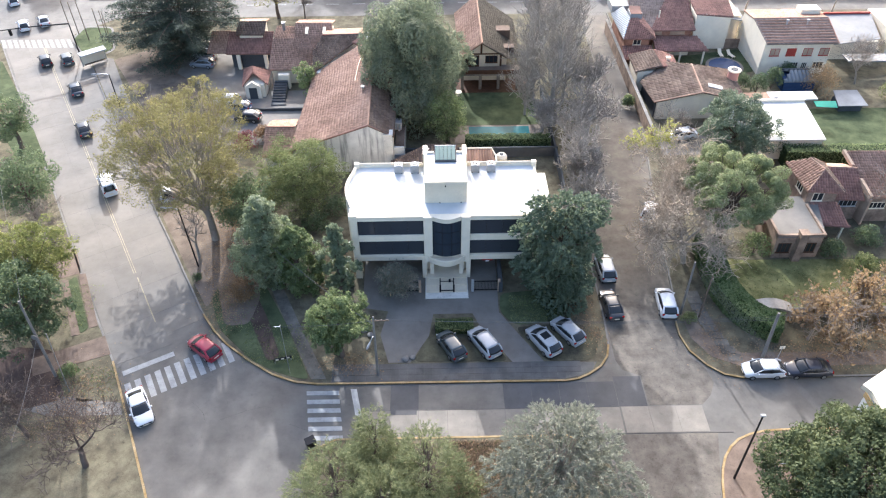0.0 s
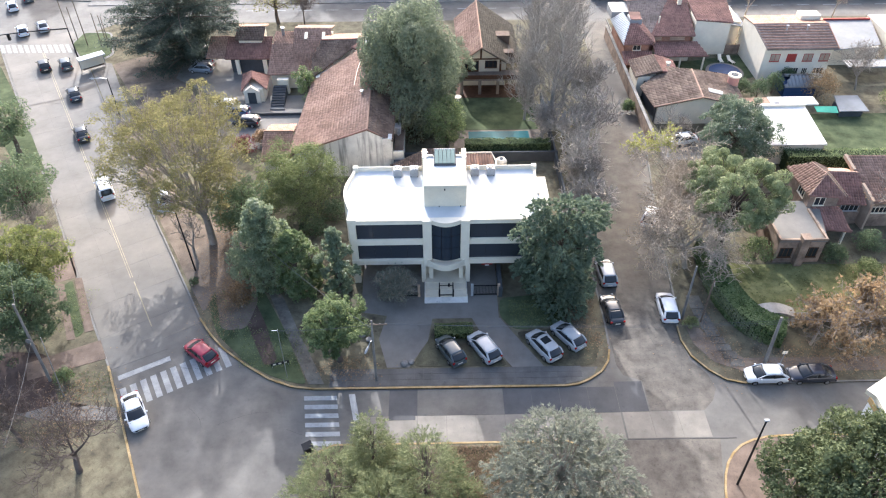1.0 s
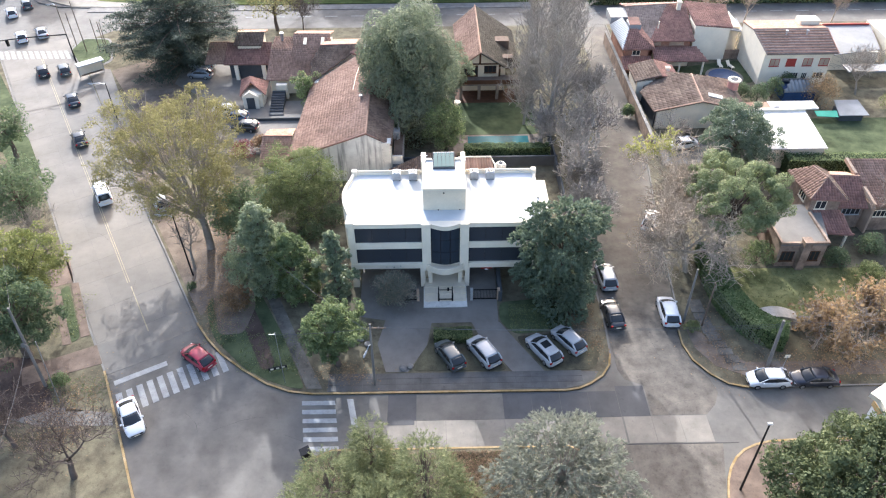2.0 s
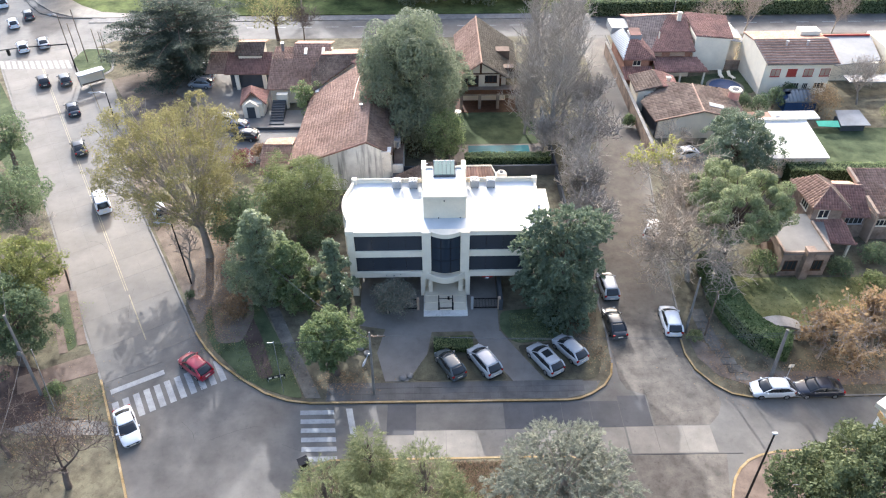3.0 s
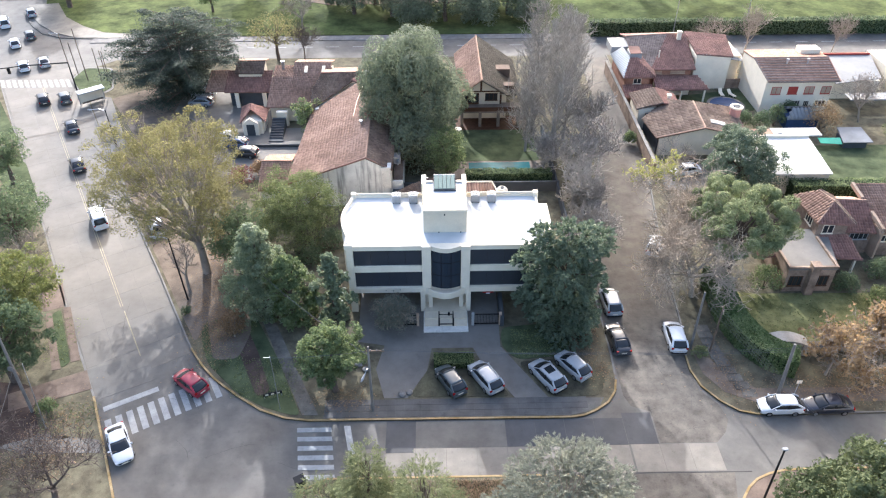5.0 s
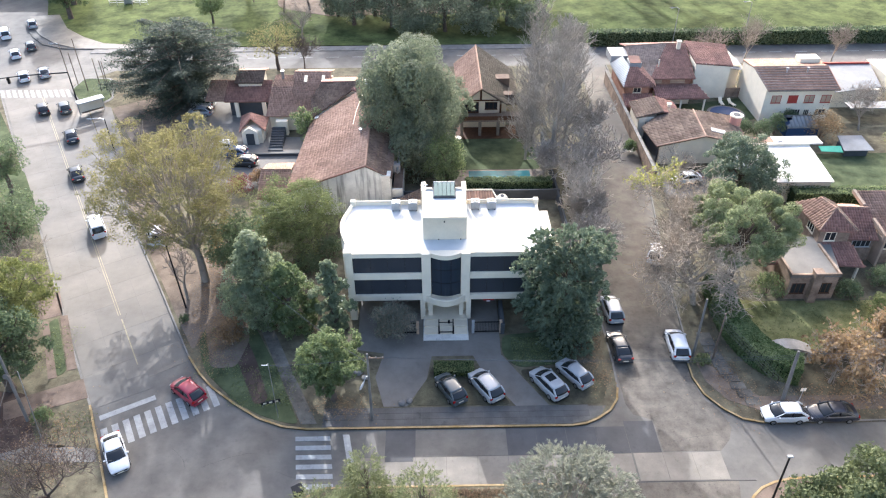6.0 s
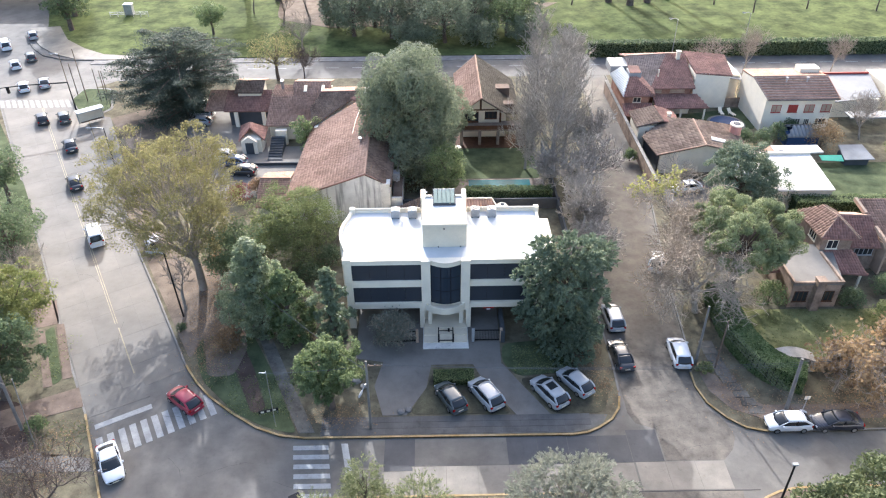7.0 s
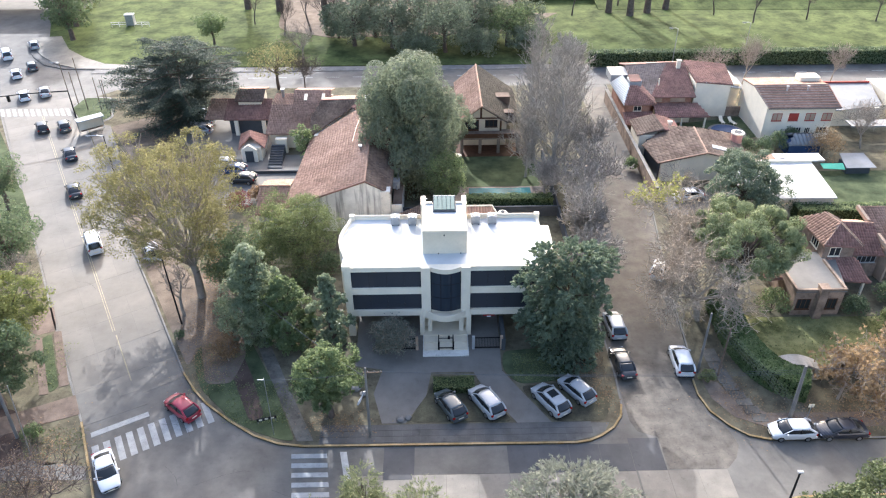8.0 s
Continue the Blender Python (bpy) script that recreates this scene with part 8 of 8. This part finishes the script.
# ---- poles, wires, street furniture ----
def pole(name, label, x, y, h, r=0.13, lean=(0, 0), material=None, z=TOP):
    ob = thing(name, x, y, z, label, "pole")
    part("post", tube(bmesh.new(), [(0, 0, 0), (lean[0] * 0.5, lean[1] * 0.5, h * 0.5), (*lean, h)], [r, r * 0.85, r * 0.65], 10), material or M_WOODPOLE, ob)
    return ob


def lamp_arm(ob, a, b, head_dir):
    part("arm", tube(bmesh.new(), [a, ((a[0] + b[0]) / 2, (a[1] + b[1]) / 2, max(a[2], b[2]) + 0.1), b], 0.045, 6), M_STEEL, ob)
    hd = Vector(head_dir).normalized()
    p = Vector(b)
    head = part("lamp_head", tube(bmesh.new(), [p - hd * 0.1, p + hd * 0.15, p + hd * 0.5, p + hd * 0.75], [0.05, 0.1, 0.12, 0.06], 8), M_GREYMETAL, ob)
    part("lens", tube(bmesh.new(), [p + hd * 0.15 - Vector((0, 0, 0.09)), p + hd * 0.5 - Vector((0, 0, 0.1))], 0.07, 6), M_LAMPWHITE, head)


P1 = pole("utility_pole", "grey utility pole with lamp at the kerb", -5.9, 45.0, 8.6, 0.14, (0.1, 0), M_KERB)
lamp_arm(P1, (0.05, 0, 5.9), (-0.35, -0.5, 5.6), (-0.5, -1.0, -0.5))
part("cross_arm", bx(-0.1, 1.5, -0.05, 0.05, 8.0, 8.1), M_WOODPOLE, P1)
for i in range(3):
    part("insulator", tube(bmesh.new(), [(0.3 + 0.55 * i, 0, 8.1), (0.3 + 0.55 * i, 0, 8.22)], 0.05, 8), M_KERB, P1)
pole("utility_pole", "leaning pale concrete pole behind parked cars", 33.0, 46.2, 6.6, 0.2, (-0.2, 0.2), M_KERB)
P2b = pole("street_sign_post", "short steel post with small lamp by the kerb", 34.2, 45.7, 2.5, 0.05, (0, 0), M_STEEL)
part("sign", bx(-0.25, 0.25, -0.02, 0.02, 2.1, 2.5), M_WHITE, P2b)
P3 = pole("street_lamp", "dark slim street lamp at the corner", 26.0, 33.0, 9.4, 0.11, (-0.2, 0), M_DARKMETAL)
part("lamp_head", bx(-0.42, 0.0, -0.13, 0.1, 9.36, 9.5, bevel=0.04), M_GREYMETAL, P3, "white lamp head")
P3b = pole("street_lamp", "grey lamp with long arm under the laurel", 29.6, 31.6, 4.2, 0.08, (0, 0), M_STEEL)
lamp_arm(P3b, (0, 0, 4.1), (-2.0, 0.2, 4.3), (-1, 0, 0))
pole("utility_pole", "slim leaning concrete pole beside the white car", 26.35, 52.5, 7.6, 0.14, (-0.1, 0.1), M_KERB)
pole("utility_pole", "thin wooden pole beside the hedge", 28.2, 52.0, 6.0, 0.1, (0.1, 0.2), M_WOODPOLE)
P5 = pole("utility_pole", "grey utility pole with disc on the verge", -38.1, 45.6, 10.8, 0.16, (0.6, 0), M_KERB)
part("disc", tube(bmesh.new(), [(0.35, -0.25, 6.2), (0.35, -0.35, 6.2)], 0.28, 14), M_KERB, P5)
pole("street_lamp", "thin steel lamp pole on the verge", -36.0, 43.6, 8.6, 0.06, (0.9, 0), M_STEEL)
P6 = pole("street_lamp", "dark slim lamp pole beside the avenue", -27.5, 61.2, 8.6, 0.1, (-0.2, 0), M_DARKMETAL)
lamp_arm(P6, (-0.2, 0, 8.5), (-1.4, 0.2, 8.6), (-1, 0, 0.1))
P7 = pole("street_lamp", "dark lamp pole with arm beside the avenue", -47.2, 96.0, 6.0, 0.1, (0, 0), M_DARKMETAL)
lamp_arm(P7, (0, 0, 5.9), (-1.8, 0, 6.0), (-1, 0, 0))
PM = pole("traffic_mast", "dark mast arm reaching over the avenue", -59.4, 113.4, 5.9, 0.13, (0, 0), M_DARKMETAL)
part("mast_arm", tube(bmesh.new(), [(0, 0, 5.8), (-6.0, -2.0, 6.2), (-12.5, -4.6, 6.4)], [0.12, 0.09, 0.06], 8), M_DARKMETAL, PM)
part("signal", bx(-8.4, -8.05, -3.15, -2.8, 5.3, 6.2), M_DARKMETAL, PM)
for x, y, h in ((-61.7, 117.8, 9.0), (-59.8, 118.9, 9.4), (-57.4, 118.8, 6.0), (-56.4, 118.8, 5.6), (-55.0, 116.6, 6.4), (-62.5, 121.5, 6.0)):
    q = pole("island_pole", "thin dark pole on the traffic island", x, y, h, 0.08, (0, 0), M_WOODPOLE)
    if h == 9.0:
        lamp_arm(q, (0, 0, 8.9), (-0.9, 0.1, 9.0), (-1, 0, 0))
PS = pole("small_lamp_post", "thin post with side bracket in the corner lawn", -14.7, 45.4, 7.2, 0.04, (0.1, 0), M_STEEL)
part("bracket", tube(bmesh.new(), [(0.1, 0, 7.0), (-0.5, 0, 7.0)], 0.03, 6), M_STEEL, PS)
for i, (x, y) in enumerate(((62.0, 139.2), (47.0, 136.2))):
    q = pole("street_lamp", "grey street lamp with bright head", x, y, 7.5, 0.09, (0, 0), M_STEEL)
    lamp_arm(q, (0, 0, 7.4), (-1.0, 0, 7.6), (-1, 0, 0.1))


M_WIRE = mat("wire_sheath", (0.12, 0.12, 0.12), 0.7, 0.1, 2, 20, 0.0)


def wire(label, a, b, sag=0.5, r=0.02):
    pts = [Vector(a).lerp(Vector(b), k / 12) - Vector((0, 0, sag * 4 * (k / 12) * (1 - k / 12))) for k in range(13)]
    tagged(link("overhead_wire", tube(bmesh.new(), [tuple(p) for p in pts], r, 4), M_WIRE), label, "wire", "overhead wires")


for k in range(3):
    wire("thin overhead wire across the forecourt", (-5.5 + 0.55 * k, 45.0, 8.3), (32.9, 46.2, 6.5 - 0.25 * k), 0.5, 0.014)
for k in range(4):
    wire("thin overhead wire along the corner", (26.8, 52.7, 7.5 - 0.45 * k), (32.8 + 0.25 * k, 32.0, 7.8 - 0.4 * k), 0.5, 0.011)
wire("thick service cable to the garden trees", (-5.8, 45.0, 7.6), (-17.5, 57.0, 7.2), 0.5, 0.025)
wire("thin overhead wire along the pavement", (-5.8, 45.0, 8.2), (-14.6, 45.4, 7.1), 0.2)
wire("overhead wire over the garden", (32.8, 46.4, 6.4), (70.0, 47.6, 6.6), 0.5, 0.02)
wire("overhead wire on the verge", (-37.5, 45.6, 10.4), (-60.0, 86.0, 9.0), 0.8, 0.015)
wire("overhead wire on the verge", (-37.6, 45.6, 6.4), (-34.0, 33.0, 8.0), 0.4, 0.015)

# bus shelter by the far island
s = thing("bus_shelter", -55.6, 110.2, TOP, "long white roofed bus shelter at the island", "bus shelter", rz=38)
part("roof", bx(-2.1, 2.1, -0.8, 0.8, 2.35, 2.55, bevel=0.05), M_ROOFWHITE, s)
for x in (-1.95, 1.95):
    part("post", bx(x - 0.06, x + 0.06, 0.6, 0.72, 0, 2.35), M_STEEL, s)
part("back_panel", bx(-1.9, 1.9, 0.62, 0.66, 0.3, 2.1), M_WHITE, s)
part("bench", bx(-1.7, 1.7, 0.1, 0.5, 0.42, 0.5), M_WOODPOLE, s)
# small service box in the park, with a rail fence
k = thing("service_box", -68.3, 166.6, TOP, "pale metal service box in the park", "service box")
part("body", bx(-0.9, 0.9, -0.7, 0.7, 0, 2.3, bevel=0.05), M_GREYMETAL, k)
part("cap", bx(-1.0, 1.0, -0.8, 0.8, 2.3, 2.45, bevel=0.03), M_ROOFWHITE, k)
part("door", bx(-0.6, 0.6, -0.74, -0.7, 0.15, 2.0), M_STEEL, k)
k = thing("rail_fence", -68.0, 165.0, TOP, "low grey rail fence round a service box", "fence")
for i in range(6):
    part("post", bx(-4.2 + i * 1.7, -4.1 + i * 1.7, -0.05, 0.05, 0, 1.1), M_STEEL, k)
for z in (0.55, 1.0):
    part("rail", bx(-4.2, 4.4, -0.03, 0.03, z, z + 0.07), M_STEEL, k)
# bin at the crossing
b = thing("waste_container", -11.6, 37.0, TOP, "black waste container at the crossing", "bin", rz=30)
part("body", bx(-0.42, 0.42, -0.32, 0.32, 0.1, 0.9, bevel=0.05), M_DARKMETAL, b)
part("lid", slab(bmesh.new(), [(-0.46, -0.36, 0.97), (0.46, -0.36, 0.97), (0.46, 0.36, 1.08), (-0.46, 0.36, 1.08)], 0.06), M_DARKMETAL, b)
# sign lettering frame on the corner lawn
s = thing("lawn_sign", -15.6, 46.9, TOP, "small dark sign on thin legs in the lawn", "sign", rz=15)
part("board", bx(-0.9, 0.9, -0.04, 0.04, 0.35, 0.7), M_DARKMETAL, s)
for i in range(3):
    part("mark", bx(-0.7 + i * 0.55, -0.4 + i * 0.55, -0.05, -0.042, 0.42, 0.62), M_WHITE, s)
for x in (-0.8, 0.8):
    part("leg", bx(x - 0.03, x + 0.03, -0.03, 0.03, 0, 0.35), M_STEEL, s)
# stones beside the drive
for i, (x, y, q) in enumerate(((-3.2, 46.9, 0.4), (-2.5, 47.1, 0.35), (-7.6, 51.0, 0.5), (-6.9, 50.2, 0.35))):
    bm = bmesh.new()
    bmesh.ops.create_icosphere(bm, subdivisions=2, radius=q)
    for v in bm.verts:
        v.co *= 1 + 0.25 * noise.noise(v.co * 2.3 + Vector((i * 5, 0, 0)))
        v.co.z *= 0.6
    ob = link("garden_stone", bm, M_KERB)
    ob.location = (x, y, TOP + q * 0.35)
    tagged(ob, "rough dark garden stone beside the drive", "stone", "garden stones")


# ---- fallen leaves ----
def litter(name, label, spots, leaf, seed, size=0.12):
    rng = np.random.default_rng(seed)
    P = np.concatenate([np.column_stack([rng.normal(x, sx, n), rng.normal(y, sy, n), rng.uniform(TOP + 0.05, TOP + 0.075, n)]) for x, y, sx, sy, n in spots])
    N = unit(rng.normal(size=P.shape) * 0.25 + [0, 0, 1])
    s = size * rng.uniform(0.6, 1.5, len(P))
    tagged(fast_mesh(name, *leaf_quads(P, N, unit(rng.normal(size=P.shape)), s, s * 0.7), leaf), label, "leaves", "", "stuff")


litter("fallen_leaves", "scattered dry brown leaves on the verges", [(-22.7, 57.5, 1.0, 2.6, 3500), (-24.8, 64.0, 1.2, 4.0, 3500), (-35.0, 42.5, 1.8, 2.2, 1600), (16.6, 50.5, 0.7, 2.0, 250), (15.6, 54.5, 0.8, 2.0, 250), (29.0, 49.5, 1.0, 2.5, 600), (-9.0, 46.5, 1.5, 0.9, 500), (42.0, 47.0, 6.0, 1.2, 2000)], L_BROWN, 200)


# ---- cracks in the roads, tufts of grass ----
def cracks(name, label, starts, seed, z=0.03, width=0.026):
    """Thin tar-dark crack lines that wander over a road."""
    pr = random.Random(seed)
    V, F = [], []
    for x, y, ang, length in starts:
        p, a = Vector((x, y)), radians(ang)
        side = Vector((-math.sin(a), math.cos(a))) * width
        last = [p - side * 0.3, p + side * 0.3]
        for i in range(int(length / 0.35)):
            a += pr.gauss(0, 0.14)
            p = p + Vector((math.cos(a), math.sin(a))) * 0.35
            w = width * pr.uniform(0.25, 0.6)
            n = Vector((-math.sin(a), math.cos(a))) * w
            k = len(V)
            V += [(*last[0], z), (*last[1], z), (*(p + n), z), (*(p - n), z)]
            F.append((k, k + 3, k + 2, k + 1))
            last = [p - n, p + n]
    tagged(fast_mesh(name, V, F, M_CRACK), label, "crack", "", "stuff")


M_CRACK = mat("tar_crack", (0.085, 0.08, 0.074), 0.8, 0.2, 1.0, 20, 0.1)
cracks("road_crack", "thin dark cracks in the avenue and junction", [(-26.5, 47.5, -20, 5), (-22.0, 40.0, 100, 3), (-16.0, 41.4, 172, 5), (-14.0, 39.5, -10, 4), (-33.0, 56.0, 120, 5), (-38.0, 66.0, 118, 6), (-36.0, 70.5, 30, 4), (-45.0, 80.0, 30, 5)], 301)
cracks("street_crack", "branching dark cracks in the side street", [(20.0, 50.0, 80, 5), (22.8, 47.0, 100, 6), (24.0, 44.0, 70, 3), (21.0, 56.0, 90, 7), (23.5, 60.0, 95, 7), (19.8, 62.0, 85, 6), (22.0, 42.0, 15, 3), (20.0, 31.0, 85, 4), (24.5, 72.0, 75, 9), (23.0, 52.5, 40, 2)], 302)
seam = thing("tar_seam", 0, 0, 0, "dark tarred seam across the front street", "road", "", "structure")
quad_plate("seam", [(16.5, 37.76), (27.5, 37.72), (27.5, 37.8), (16.5, 37.85)], 0.0, 0.02, M_CRACK, seam)


def turf(name, label, areas, leaf, seed, size=0.16, slim=0.5, rise=0.25):
    """Tufts of grass standing up over patches of ground; areas: x0, x1, y0, y1, number."""
    rng = np.random.default_rng(seed)
    P = np.concatenate([np.column_stack([rng.uniform(x0, x1, n), rng.uniform(y0, y1, n), np.full(n, TOP + 0.07)]) for x0, x1, y0, y1, n in areas])
    A = unit(rng.normal(size=P.shape) * 0.5 + [0, 0, rise])
    N = unit(rng.normal(size=P.shape) * [1, 1, 0.2] + [0, 0, 1.2 - rise])
    s = size * rng.uniform(0.6, 1.5, len(P))
    tagged(fast_mesh(name, *leaf_quads(P, N, A, s, s * slim), leaf), label, "grass", "", "stuff")


turf("grass_tufts", "rough tufts of grass on lawns and verges", [(-20.0, -13.5, 46.8, 52.0, 900), (-24.0, -19.0, 50.5, 58.0, 500), (-36.8, -31.8, 43.0, 46.6, 350), (33.0, 46.0, 52.6, 60.5, 1200), (8.0, 13.4, 51.6, 55.6, 1500), (-41.0, -37.5, 52.0, 58.5, 300), (-9.0, 14.0, 33.0, 37.2, 1800), (46.0, 60.0, 53.5, 60.0, 2500)], L_LIGHT, 310)
turf("dry_grass", "dry straw-coloured grass under the conifers", [(1.0, 6.5, 30.0, 37.3, 9000), (-12.0, 0.0, 34.0, 37.3, 1500), (-44.0, -32.0, 38.0, 41.0, 900), (15.0, 17.4, 48.5, 58.0, 300)], L_STRAW, 311, 0.42, 0.1, 1.0)
